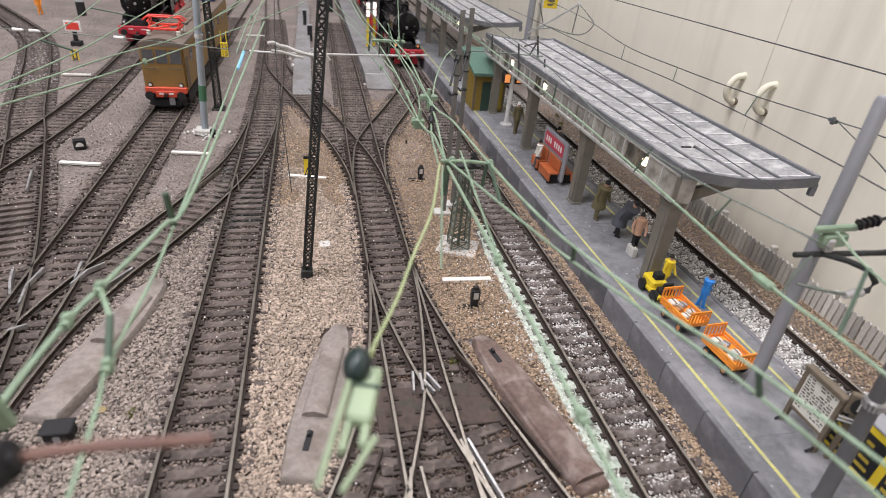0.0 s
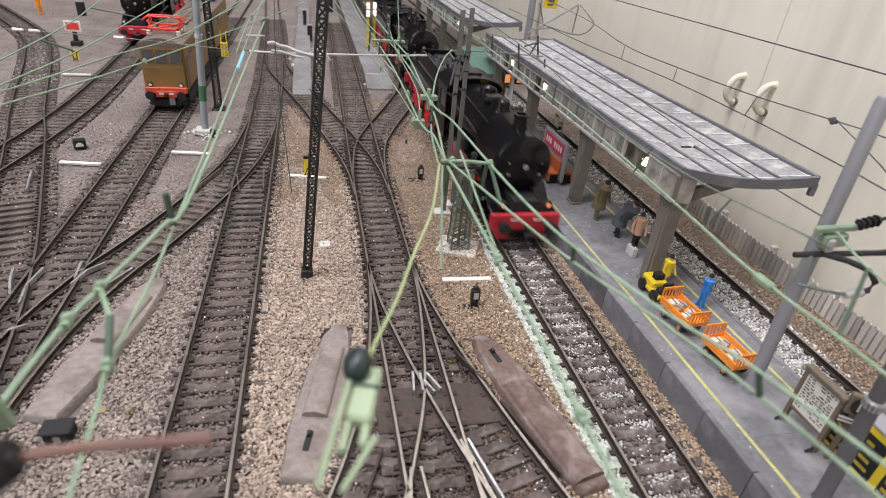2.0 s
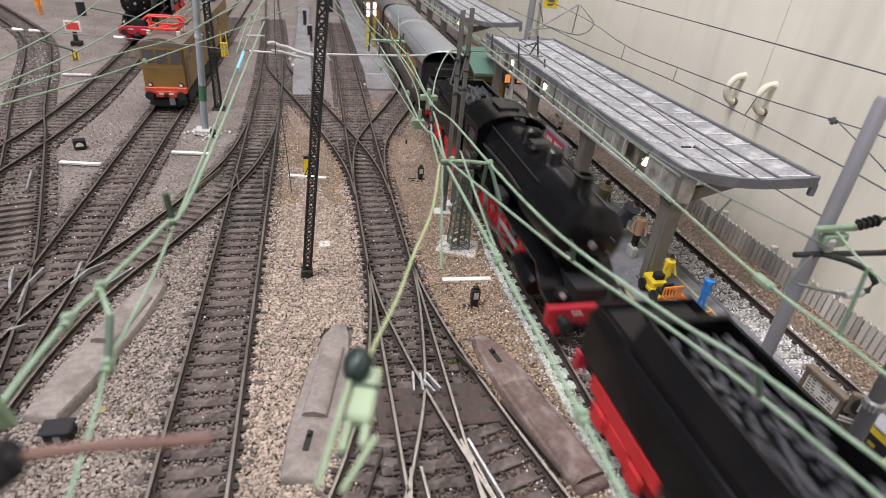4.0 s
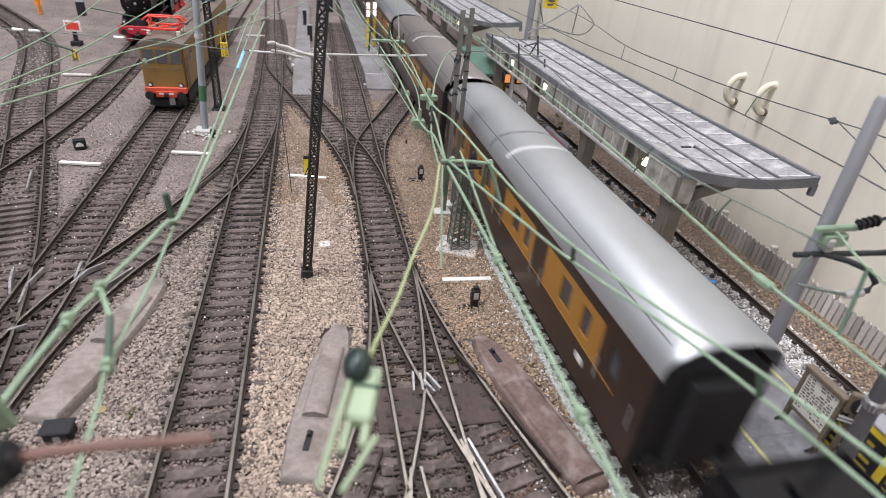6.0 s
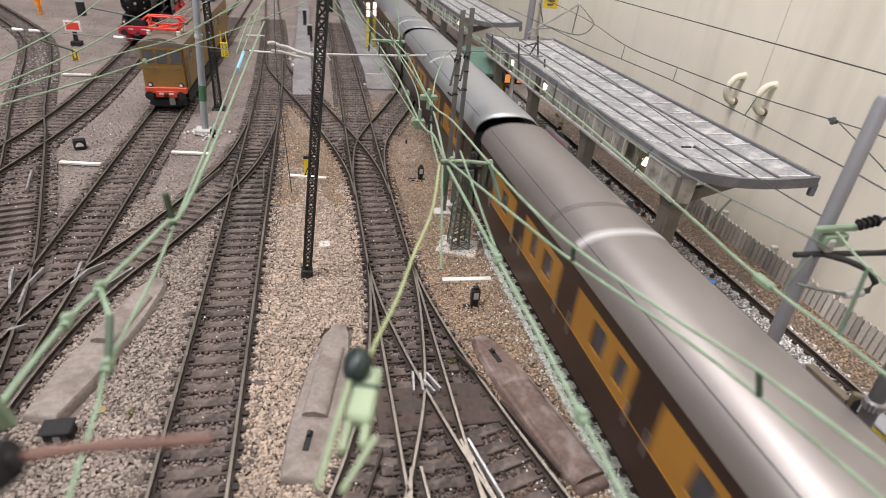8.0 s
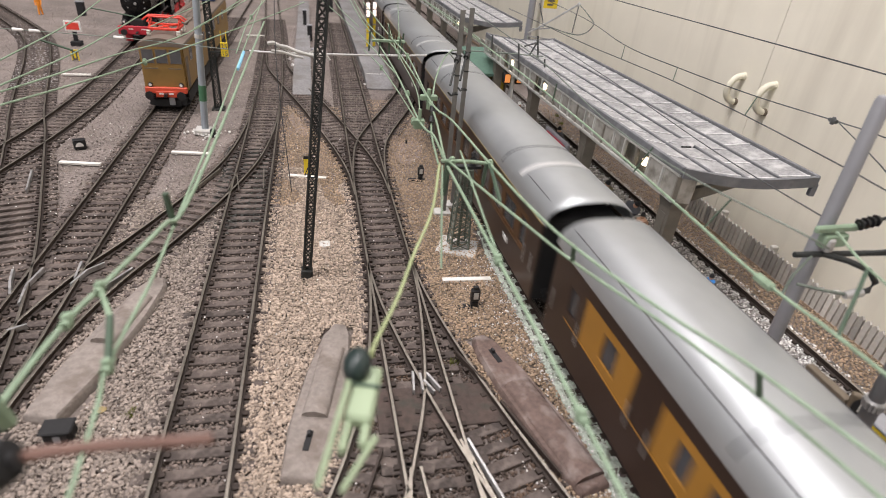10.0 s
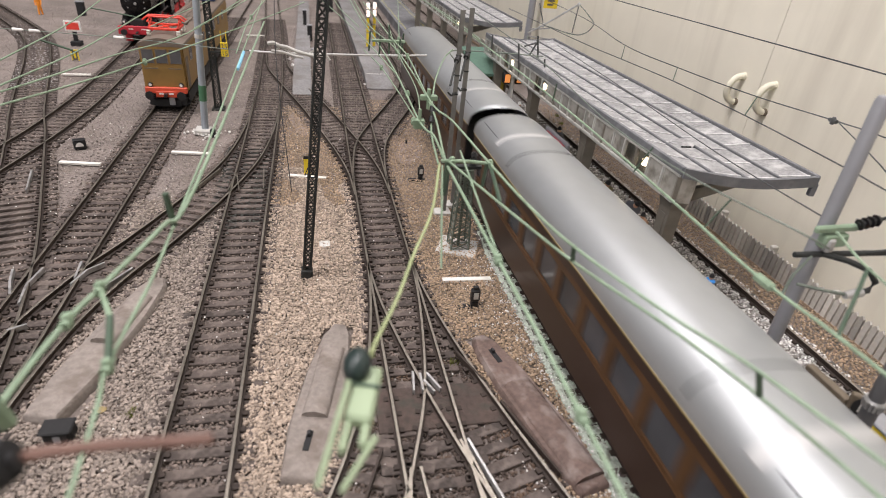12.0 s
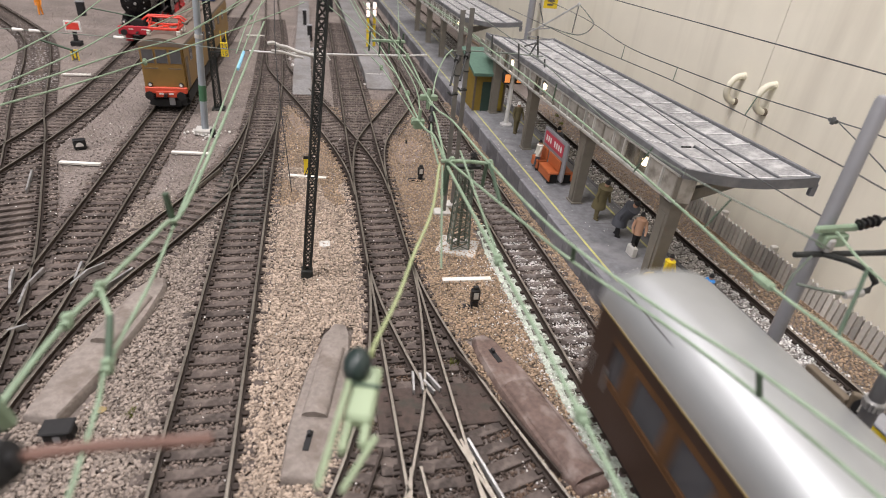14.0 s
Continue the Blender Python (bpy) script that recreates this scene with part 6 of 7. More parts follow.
def station_things():
    trolley(35.6, 107.5, 4, "orange luggage trolley with slatted end gates and parcels")
    trolley(33.2, 128.0, 4, "orange luggage trolley coupled behind the yellow tractor")
    tractor()
    figure(37.5, 147, 8, M_YELLOW, M_YELLOW, "moulded figurine in yellow seated on the tractor", rz=20, tall=15)
    figure(47.2, 136.5, 7, M_BLUE, M_BLUE, "moulded figurine in blue standing by the trolleys", rz=60, tall=14)
    figure(38.8, 205, 7, M_OLIVE, M_OLIVE, "moulded figurine in an olive coat walking on the platform", rz=15, lean=0.2, bulk=1.3)
    figure(41, 189, 7, M_SLATE, M_BLACKMATT, "moulded figurine in a slate coat bending forward", rz=25, lean=0.6, tall=19, bulk=1.45)
    figure(43.0, 177.5, 7, M_SKIN, M_BLACKMATT, "moulded figurine with dark hair carrying a bag", rz=-20, tall=17, hair=M_BLACKMATT)
    figure(38.5, 322, 7, M_OLIVE, M_OLIVE, "moulded figurine in olive with a white cap", rz=10, hair=M_WHITEPAINT)
    figure(46, 275, 7, M_SLATE, M_BLACKMATT, "moulded figurine in dark clothes behind the bench", rz=180)
    figure(30.5, 262, 9, M_PAPER, M_SLATE, "moulded figurine in pale clothes seated on the bench", rz=-80, tall=15)
    c = thing("suitcase", 39.0, 172.5, 7, "small grey suitcase standing on the platform", "suitcase")
    part("case", B((-1.2, 1.2, -2.6, 2.6, 0, 4.4), bevel=0.4), M_CONCRETE, c)
    part("handle", B((-0.3, 0.3, -0.9, 0.9, 4.4, 5.2)), M_BLACKMATT, c)
    # bench with its sign board
    b = thing("platform_bench", 36.5, 256, 7, "double orange bench with a grey sign board between", "bench")
    part("board", B((-0.9, 0.9, -15, 15, 1.5, 22), bevel=0.5), M_MASTGREY, b, "grey back board")
    sign = part("sign", B((-1.25, -0.95, -12, 12, 14, 20.5)), M_SIGNRED, b, "red sign with white lettering bars")
    for i in range(8):
        y = -9.5 + i * 2.7
        if i == 4:
            continue
        part("lettering_bar", B((-1.35, -1.26, y - 0.8, y + 0.8, 15.8, 18.8)), M_WHITEPAINT, sign)
    for s in (-1, 1):
        for y0, yl in ((-13, 15), (4, 9)):
            part("seat", B((min(s * 1.2, s * 6.8), max(s * 1.2, s * 6.8), y0, y0 + yl, 5.0, 6.4), bevel=0.4), M_ORANGEBENCH, b, "orange bench seat")
            part("seat_front", B((min(s * 5.8, s * 6.6), max(s * 5.8, s * 6.6), y0, y0 + yl, 1.4, 5.0), bevel=0.2), M_ORANGEBENCH, b)
            part("backrest", B((min(s * 1.0, s * 2.0), max(s * 1.0, s * 2.0), y0, y0 + yl, 6.4, 12.5), bevel=0.4), M_ORANGEBENCH, b)
            part("foot", B((min(s * 1.5, s * 6.5), max(s * 1.5, s * 6.5), y0 + 1, y0 + 2, 0, 5.0)), M_BLACKMATT, b)
    # hut
    h = thing("platform_hut", 33, 384, 7, "ochre platform hut with a green roof and dark door", "hut")
    part("walls", B((-11, 11, -16, 16, 0, 25), bevel=0.2), M_OCHRE, h)
    bm = bmesh.new()
    prism(bm, [(-20, 24.5), (-20, 26.5), (20, 36), (20, 34)], -13.5, 13.5, 0, "x")
    part("roof", joined(bm), M_GREENROOF, h, "sloping green roof")
    part("door", B((-5.5, 3.5, -16.5, -16.0, 0, 20)), M_DOORGREEN, h, "dark green door")
    part("corner_post", B((-11.3, -10, -16.4, -15.5, 0, 25), (10, 11.3, -16.4, -15.5, 0, 25)), M_WOODFRAME, h)
    part("panel", B((5.5, 9.5, -16.4, -16.0, 2, 21)), M_YELLOWOCHRE, h, "brighter yellow panel")
    # clock and lamp post
    p = thing("platform_lamp", 37.5, 338, 7, "silver platform lamp post with lit amber lamps", "platform lamp")
    bm = bmesh.new()
    lathe(bm, [(4.2, 0), (4.2, 0.8), (1.8, 1.6), (1.4, 3), (1.4, 46), (0.8, 47)], n=14)
    smooth(part("post", bm, M_STEEL2, p), 35)
    for s in (-1, 1):
        hd = part("lamp_box", B((s * 4.0 - 2.4, s * 4.0 + 2.4, -2, 2, 27, 34), bevel=0.6), M_BLACKMATT, p)
        part("lens", B((s * 4.0 - 1.7, s * 4.0 + 1.7, -2.25, -2.05, 28, 33)), M_AMBERLIGHT, hd, "glowing amber lens")
    # timetable
    a = thing("timetable_board", 38.6, 79.3, 7, "dark wooden timetable board on two legs", "notice board", rz=-90)
    a.scale = (0.68, 0.75, 0.80)
    for x in (-8.2, 8.2):
        leg = part("leg", B((x - 0.9, x + 0.9, -0.9, 0.9, 0, 24), bevel=0.2), M_WOODFRAME, a)
        bm = bmesh.new()
        chain(bm, [(x, -0.5, 2.0), (x, -2.2, 1.2), (x, -3.6, 0.6)], 0.5)
        part("foot", bm, M_BLACKMATT, leg)
    part("top_rail", B((-9.4, 9.4, -1.5, 1.5, 22.6, 24.6), bevel=0.3), M_WOODFRAME, a)
    part("bottom_rail", B((-7.3, 7.3, -0.7, 0.7, 6.5, 7.8), bevel=0.2), M_WOODFRAME, a)
    paper = part("paper", B((-7.3, 7.3, -0.5, 0.5, 7.8, 22.6)), M_PAPER, a, "pale printed timetable sheet")
    rnd = random.Random(3)
    for i in range(12):
        z = 21.4 - i * 1.1
        x = -6.6
        while x < 6.0:
            w = rnd.uniform(0.5, 2.4)
            if rnd.random() < 0.8:
                part("print_bar", B((x, min(x + w, 6.6), -0.56, -0.5, z - 0.32, z + 0.25), (x, min(x + w, 6.6), 0.5, 0.56, z - 0.32, z + 0.25)), M_INK, paper)
            x += w + rnd.uniform(0.3, 0.8)
    k = thing("platform_clock", 40.5, 71.5, 7, "small framed round dial on a post", "clock", rz=-35)
    k.scale = (0.6, 0.6, 0.8)
    part("post", B((-0.9, 0.9, -0.9, 0.9, 0, 22)), M_WOODFRAME, k)
    part("case", B((-4.2, 4.2, -1.5, 1.5, 20, 27.5), bevel=0.4), M_WOODFRAME, k)
    bm = bmesh.new()
    lathe(bm, [(3.2, -1.8), (3.3, -1.5)], (0, 0, 23.8), "y", 20)
    dial = part("dial", bm, M_BLACK, k, "dark round dial")
    part("mark", B((-0.7, 0.7, -2.0, -1.82, 22, 25.6)), M_WHITEPAINT, dial)
    for i in range(2):
        part("bar", B((-5, 3, -1.9, -1.5, 18.2 - i * 1.3, 18.8 - i * 1.3)), M_STEEL2, k)
    v = thing("vending_cabinet", 46.0, 65.0, 7, "yellow framed cabinet with dark panels on the platform", "cabinet", rz=-92)
    part("body", B((-12, 12, -2.4, 2.4, 0, 15), bevel=0.4), M_YELLOW, v)
    for i in range(3):
        x = -8.3 + i * 8.0
        for s in (-1, 1):
            panel = part("panel", B((x - 2.9, x + 2.9, min(s * 2.4, s * 2.6), max(s * 2.4, s * 2.6), 1.5, 13)), M_BLACKMATT, v, "dark panel")
            for q in range(4):
                part("print_bar", B((x - 2.0, x + 1.5 - q * 0.5, min(s * 2.62, s * 2.7), max(s * 2.62, s * 2.7), 3 + q * 2.4, 4 + q * 2.4)), M_YELLOWOCHRE, panel)
    part("top", B((-12.4, 12.4, -2.8, 2.8, 15, 16), bevel=0.3), M_MASTGREY, v)


M_YELLOWOCHRE = mat("yellow_panel", (0.42, 0.31, 0.035), 0.6, 0, 0.12, 300, 60, 0.05)


# ---- standing engines ----
def electric_locomotive():
    e = thing("electric_locomotive", -176.2, 374, 0, "tan electric locomotive with red buffer beam and red pantographs", "locomotive", "standing engines")
    e.scale = (0.95, 1, 0.98)
    L = 232
    bm = bmesh.new()
    prism(bm, [(-13.3, 12), (13.3, 12), (13.3, 37.5), (12.2, 40.5), (-12.2, 40.5), (-13.3, 37.5)], 7, L - 7)
    part("body", joined(bm), M_LOCOBROWN, e)
    bm = bmesh.new()
    prism(bm, [(-13.6, 39)] + [(-13.2 + 26.4 * i / 8, 40.5 + 3.6 * math.sin(math.pi * i / 8)) for i in range(9)] + [(13.6, 39)], 5.5, L - 5.5)
    roof = smooth(part("roof", joined(bm), M_LOCOROOF, e, "dull brown roof"), 40)
    for i in range(9):
        y = 60 + i * 14
        part("roof_panel", B((-7, 7, y, y + 12, 43.3, 44.5), bevel=0.3), M_LOCOROOF, roof)
    bm = bmesh.new()
    for x in (-3, 3):
        rod(bm, (x, 30, 46.0), (x, L - 30, 46.0), 0.4, None, 6)
    part("busbar", bm, M_LOCOROOF, roof)
    # front
    part("nose", B((-12.6, 12.6, 5.6, 7, 13, 40.5), bevel=0.4), M_LOCOBROWN, e)
    for x in (-8.3, 0, 8.3):
        w = part("windscreen", B((x - 3.1, x + 3.1, 5.3, 5.6, 29, 37)), M_COACHGLASS, e, "dark windscreen")
        part("window_frame", B((x - 3.5, x - 3.1, 5.2, 5.6, 28.5, 37.5), (x + 3.1, x + 3.5, 5.2, 5.6, 28.5, 37.5), (x - 3.5, x + 3.5, 5.2, 5.6, 37, 37.5)), M_LOCOROOF, w)
    part("handrail", B((-11, -3, 4.6, 5.0, 25.6, 26.2), (3, 11, 4.6, 5.0, 25.6, 26.2)), M_WOODFRAME, e)
    part("headstock", B((-12.8, 12.8, 3.5, 6.5, 10.5, 14.2), bevel=0.3), M_BEAM2, e, "orange-red headstock")
    part("buffer_beam", B((-6.5, 6.5, 2.8, 3.5, 8.2, 12.0), bevel=0.2), M_BEAM2, e)
    part("number_bar", B((-4.5, -1.5, 2.65, 2.8, 10, 11), (1.5, 4.5, 2.65, 2.8, 10, 11)), M_WHITEPAINT, e)
    for s in (-1, 1):
        bm = bmesh.new()
        lathe(bm, [(2.7, -0.5), (2.7, 0.2), (1.3, 0.6), (1.3, 3.5)], (s * 9.6, 0, 10.0), "y", 14)
        smooth(part("buffer", bm, M_BLACK, e))
        bm = bmesh.new()
        lathe(bm, [(1.3, 0), (1.5, 0.3), (1.5, 1.6)], (s * 9.4, 4.4, 15.6), "y", 10)
        lamp = smooth(part("headlamp", bm, M_BLACK, e))
        bm = bmesh.new()
        lathe(bm, [(1.0, -0.1), (1.0, 0.05)], (s * 9.4, 4.4, 15.6), "y", 10)
        part("lens", bm, M_WHITEPAINT, lamp)
        part("steps", B((s * 11 - 1.5, s * 11 + 1.5, 8, 12, 2, 3), (s * 11 - 1.5, s * 11 + 1.5, 8, 12, 5.5, 6.5)), M_BLACKMATT, e)
        part("side_frame", B((s * 12 - 0.6, s * 12 + 0.6, 10, L - 10, 3, 10)), M_BLACKMATT, e)
        for i in range(7):
            y = 24 + i * 27
            part("side_window", B((s * 13.4 - 0.1, s * 13.4 + 0.1, y, y + 9, 27, 35)), M_COACHGLASS, e)
        part("door", B((s * 13.4 - 0.12, s * 13.4 + 0.12, 10, 17, 12.5, 32)), M_LOCOROOF, e)
    part("plough", B((-8, 8, 5, 7, 1.5, 6.5), (-11.5, -8, 6, 8, 2, 6.5), (8, 11.5, 6, 8, 2, 6.5), bevel=0.3), M_BLACKMATT, e)
    part("hose", B((1.0, 4.5, 3.2, 4.4, 3.0, 8.0), bevel=0.4), M_MASTGREY, e)
    part("coupling", B((-0.8, 0.8, -1.5, 3, 9, 11)), M_BLACK, e)
    part("underframe", B((-11, 11, 8, L - 8, 3, 12)), M_BLACKMATT, e)
    for y0 in (28, L - 45):
        p = part("pantograph", B((-9.5, 9.5, y0 - 8, y0 - 7, 46, 47.5), (-9.5, 9.5, y0 + 9, y0 + 10, 46, 47.5), (-9.5, -8.5, y0 - 8, y0 + 10, 46, 47.5), (8.5, 9.5, y0 - 8, y0 + 10, 46, 47.5), bevel=0.2), M_PANRED, e, "bright red pantograph")
        for s in (-1, 1):
            bm = bmesh.new()
            for a, b in (((s * 8.5, y0 - 7, 47.5), (s * 9.5, y0 + 6, 50.5)), ((s * 9.5, y0 + 6, 50.5), (s * 9, y0 - 3, 53)), ((s * 8.5, y0 + 9, 47.5), (s * 9.5, y0 - 5, 50.5)), ((s * 9.5, y0 - 5, 50.5), (s * 9, y0 + 4, 53)), ((s * 5, y0 - 7, 47), (-s * 5, y0 + 9, 47))):
                rod(bm, a, b, 0.5, None, 6)
            part("arm", bm, M_PANRED, p)
        for dy in (-3, 3):
            bm = bmesh.new()
            chain(bm, [(-13, y0 + dy, 51), (-10, y0 + dy, 53.3), (10, y0 + dy, 53.3), (13, y0 + dy, 51)], 0.55)
            part("collector", bm, M_PANRED, p)
        for x in (-9, 9):
            for yy in (y0 - 7.5, y0 + 9.5):
                bm = bmesh.new()
                lathe(bm, [(1.1, 43), (1.5, 44), (1.0, 44.8), (1.5, 45.5), (0.9, 46.1)], (x, yy, 0), "z", 10)
                part("insulator", bm, M_PAPER, p, "pale insulator")
    for y in (24, 50, L - 50, L - 24):
        ob = wheelset(e, y, 6.0, 0, M_STEEL, M_BLACKMATT)
        WHEELS.pop()
    return e


M_BEAM2 = mat("orange_red_headstock", (0.66, 0.085, 0.04), 0.5, 0, 0.12, 300, 60, 0.05)
M_PANRED = mat("bright_red_pantograph", (0.80, 0.06, 0.035), 0.45, 0, 0.1, 300, 60, 0.03)


def things():
    masts()
    wires()
    near_tensioner()
    yard()
    station_things()
    electric_locomotive()


# ---- ballast and sleepers, the smallest pieces ----
def near_track(x, y):
    """Distance from the nearest track's centre line."""
    best = 99.0
    for key, line in LINES.items():
        pts = line
        lo, hi = 0, len(pts) - 1
        up = pts[-1][1] > pts[0][1]
        while hi - lo > 1:
            mid = (lo + hi) // 2
            if (pts[mid][1] < y) == up:
                lo = mid
            else:
                hi = mid
        for k in (lo, hi):
            px, py, h = pts[k]
            if abs(py - y) < 14:
                best = min(best, abs((x - px) * math.sin(h) - (y - py) * math.cos(h)))
    return best


LINES = {k: spline(v, 5.8) for k, v in TRACKS.items()}


def sleepers():
    base = {}
    for dust in (0, 1, 2):
        bm = B((-14.2, 14.2, -1.55, 1.55, -4.2, -2.15))
        for v in bm.verts:
            v.co.x += random.uniform(-0.15, 0.15)
            v.co.y += random.uniform(-0.12, 0.12)
        bmesh.ops.bevel(bm, geom=[e for e in bm.edges if min(v.co.z for v in e.verts) > -3], offset=0.18, segments=1, affect="EDGES")
        bmesh.ops.scale(bm, vec=(MM, MM, MM), verts=bm.verts)
        me = bpy.data.meshes.new("sleeper")
        bm.to_mesh(me)
        bm.free()
        me.materials.append((M_SLEEPER, M_SLEEPER_DUST, M_SLEEPER_WHITE)[dust])
        base[dust] = me
    main = ("through", "loop", "mid", "yard_one", "siding", "depot")
    for key, line in LINES.items():
        count = 0
        for x, y, h in line:
            if y < 25 or y > 760 or x < -480 or count >= 290:
                continue
            if key not in main:
                gap = min(abs((x - a) * math.sin(k) - (y - b) * math.cos(k)) for m in main for a, b, k in LINES[m] if abs(b - y) < 12)
                if gap < 12:
                    continue
            ob = bpy.data.objects.new("sleeper", base[{"through": 1, "loop": 2}.get(key, 0)])
            scene.collection.objects.link(ob)
            ob.parent = TRACK_THINGS[key]
            ob.matrix_basis = at(x, y, random.uniform(-0.12, 0.06), math.degrees(h) - 90 + random.uniform(-1.2, 1.2))
            count += 1
    fit = bpy.data.meshes.new("chairs")
    verts, faces = [], []
    for key, line in LINES.items():
        for x, y, h in line:
            if y < 40 or y > 330 or x < -240:
                continue
            c, s = math.cos(h), math.sin(h)
            for side in (-1, 1):
                for inner in (-1, 1):
                    o = side * 8.7 + inner * 1.55
                    cx, cy = x + s * o, y - c * o
                    i = len(verts)
                    for dz in (-2.3, -1.45):
                        for da, db in ((-0.7, -0.75), (0.7, -0.75), (0.7, 0.75), (-0.7, 0.75)):
                            verts.append(((cx + s * da + c * db) * MM, (cy - c * da + s * db) * MM, dz * MM))
                    faces += [(i + 4, i + 5, i + 6, i + 7), (i, i + 1, i + 5, i + 4), (i + 1, i + 2, i + 6, i + 5), (i + 2, i + 3, i + 7, i + 6), (i + 3, i, i + 4, i + 7)]
    fit.from_pydata(verts, [], faces)
    fit.materials.append(M_RUST)
    ob = new("rail_chairs", fit)
    tagged(ob, "small rust-brown chairs holding the rails", "rail chairs", kind="stuff")



def stones(name, label, material, spots, size, z, seed):
    """Loose stones, each an irregular little rock, as one sheet of stuff."""
    rng = np.random.RandomState(seed)
    t = (1 + 5 ** 0.5) / 2
    unit = np.array([(-1, t, 0), (1, t, 0), (-1, -t, 0), (1, -t, 0), (0, -1, t), (0, 1, t), (0, -1, -t), (0, 1, -t), (t, 0, -1), (t, 0, 1), (-t, 0, -1), (-t, 0, 1)]) / 1.9
    tri = np.array([(0, 11, 5), (0, 5, 1), (0, 1, 7), (0, 7, 10), (0, 10, 11), (1, 5, 9), (5, 11, 4), (11, 10, 2), (10, 7, 6), (7, 1, 8), (3, 9, 4), (3, 4, 2), (3, 2, 6), (3, 6, 8), (3, 8, 9), (4, 9, 5), (2, 4, 11), (6, 2, 10), (8, 6, 7), (9, 8, 1)])
    pts = np.array(spots)
    n = len(pts)
    r = rng.uniform(0.6, 1.35, (n, 1, 1)) * size
    shape = unit[None] * rng.uniform(0.7, 1.3, (n, 12, 1)) * r * rng.uniform(0.7, 1.25, (n, 1, 3)) * np.array((1, 1, 0.75))
    zz = z + rng.uniform(-0.35, 0.3, n)
    co = shape + np.stack([pts[:, 0], pts[:, 1], zz], 1)[:, None]
    faces = (tri[None] + 12 * np.arange(n)[:, None, None]).reshape(-1, 3)
    me = bpy.data.meshes.new(name)
    me.from_pydata((co.reshape(-1, 3) * MM).tolist(), [], faces.tolist())
    me.materials.append(material)
    tagged(new(name, me), label, "ballast", kind="stuff")


def scatter(x0, x1, y0, y1, pitch, seed, keep=lambda x, y: True):
    rng = random.Random(seed)
    out = []
    y = y0
    while y < y1:
        grow = 1.0 if y < 170 else 1.0 + (y - 170) / 300.0
        x = x0
        while x < x1:
            p = (x + rng.uniform(-0.5, 0.5) * pitch, y + rng.uniform(-0.5, 0.5) * pitch)
            if keep(*p):
                out.append(p)
            x += pitch * grow
        y += pitch * grow
    return out


def blocked(x, y):
    return any(abs(x - a - (y - b) * k) < w and c0 < y < c1 for a, b, k, w, c0, c1 in ((-86.5, 120, 0.21, 5.0, 90, 149), (-27, 107, -0.23, 4.5, 77, 139), (-149, 150, 0.19, 5.0, 117, 181)))


def chalk_ribbon():
    """Powder brushed along the outer side of the rail: a low uneven ridge through which the sleeper ends show."""
    bm = bmesh.new()
    rows = []
    for k in range(236):
        y = 42 + k * 0.75
        edge = -16.6 - 1.5 * noise.noise((y * 0.12, 0, 5)) - 0.8 * noise.noise((y * 0.6, 0, 9)) + max(0, y - 190) * 0.10
        row = []
        for c in range(13):
            u = c / 12
            x = edge + (-9.35 - edge) * u
            h = -3.1 + 0.95 * math.sin(math.pi * min(u * 0.62 + 0.06, 1)) + 0.34 * noise.noise((x * 0.9, y * 0.9, 1)) + 0.2 * noise.noise((x * 2.3, y * 2.3, 4))
            row.append(bm.verts.new((x, y, h)))
        rows.append(row)
    for a, b in zip(rows, rows[1:]):
        for c in range(12):
            bm.faces.new((a[c], a[c + 1], b[c + 1], b[c]))
    tagged(smooth(solo("chalky_strip", bm, M_CHALK, Matrix(), "strip of pale greenish powder brushed along the rail", "powder"), 80), kind="stuff")


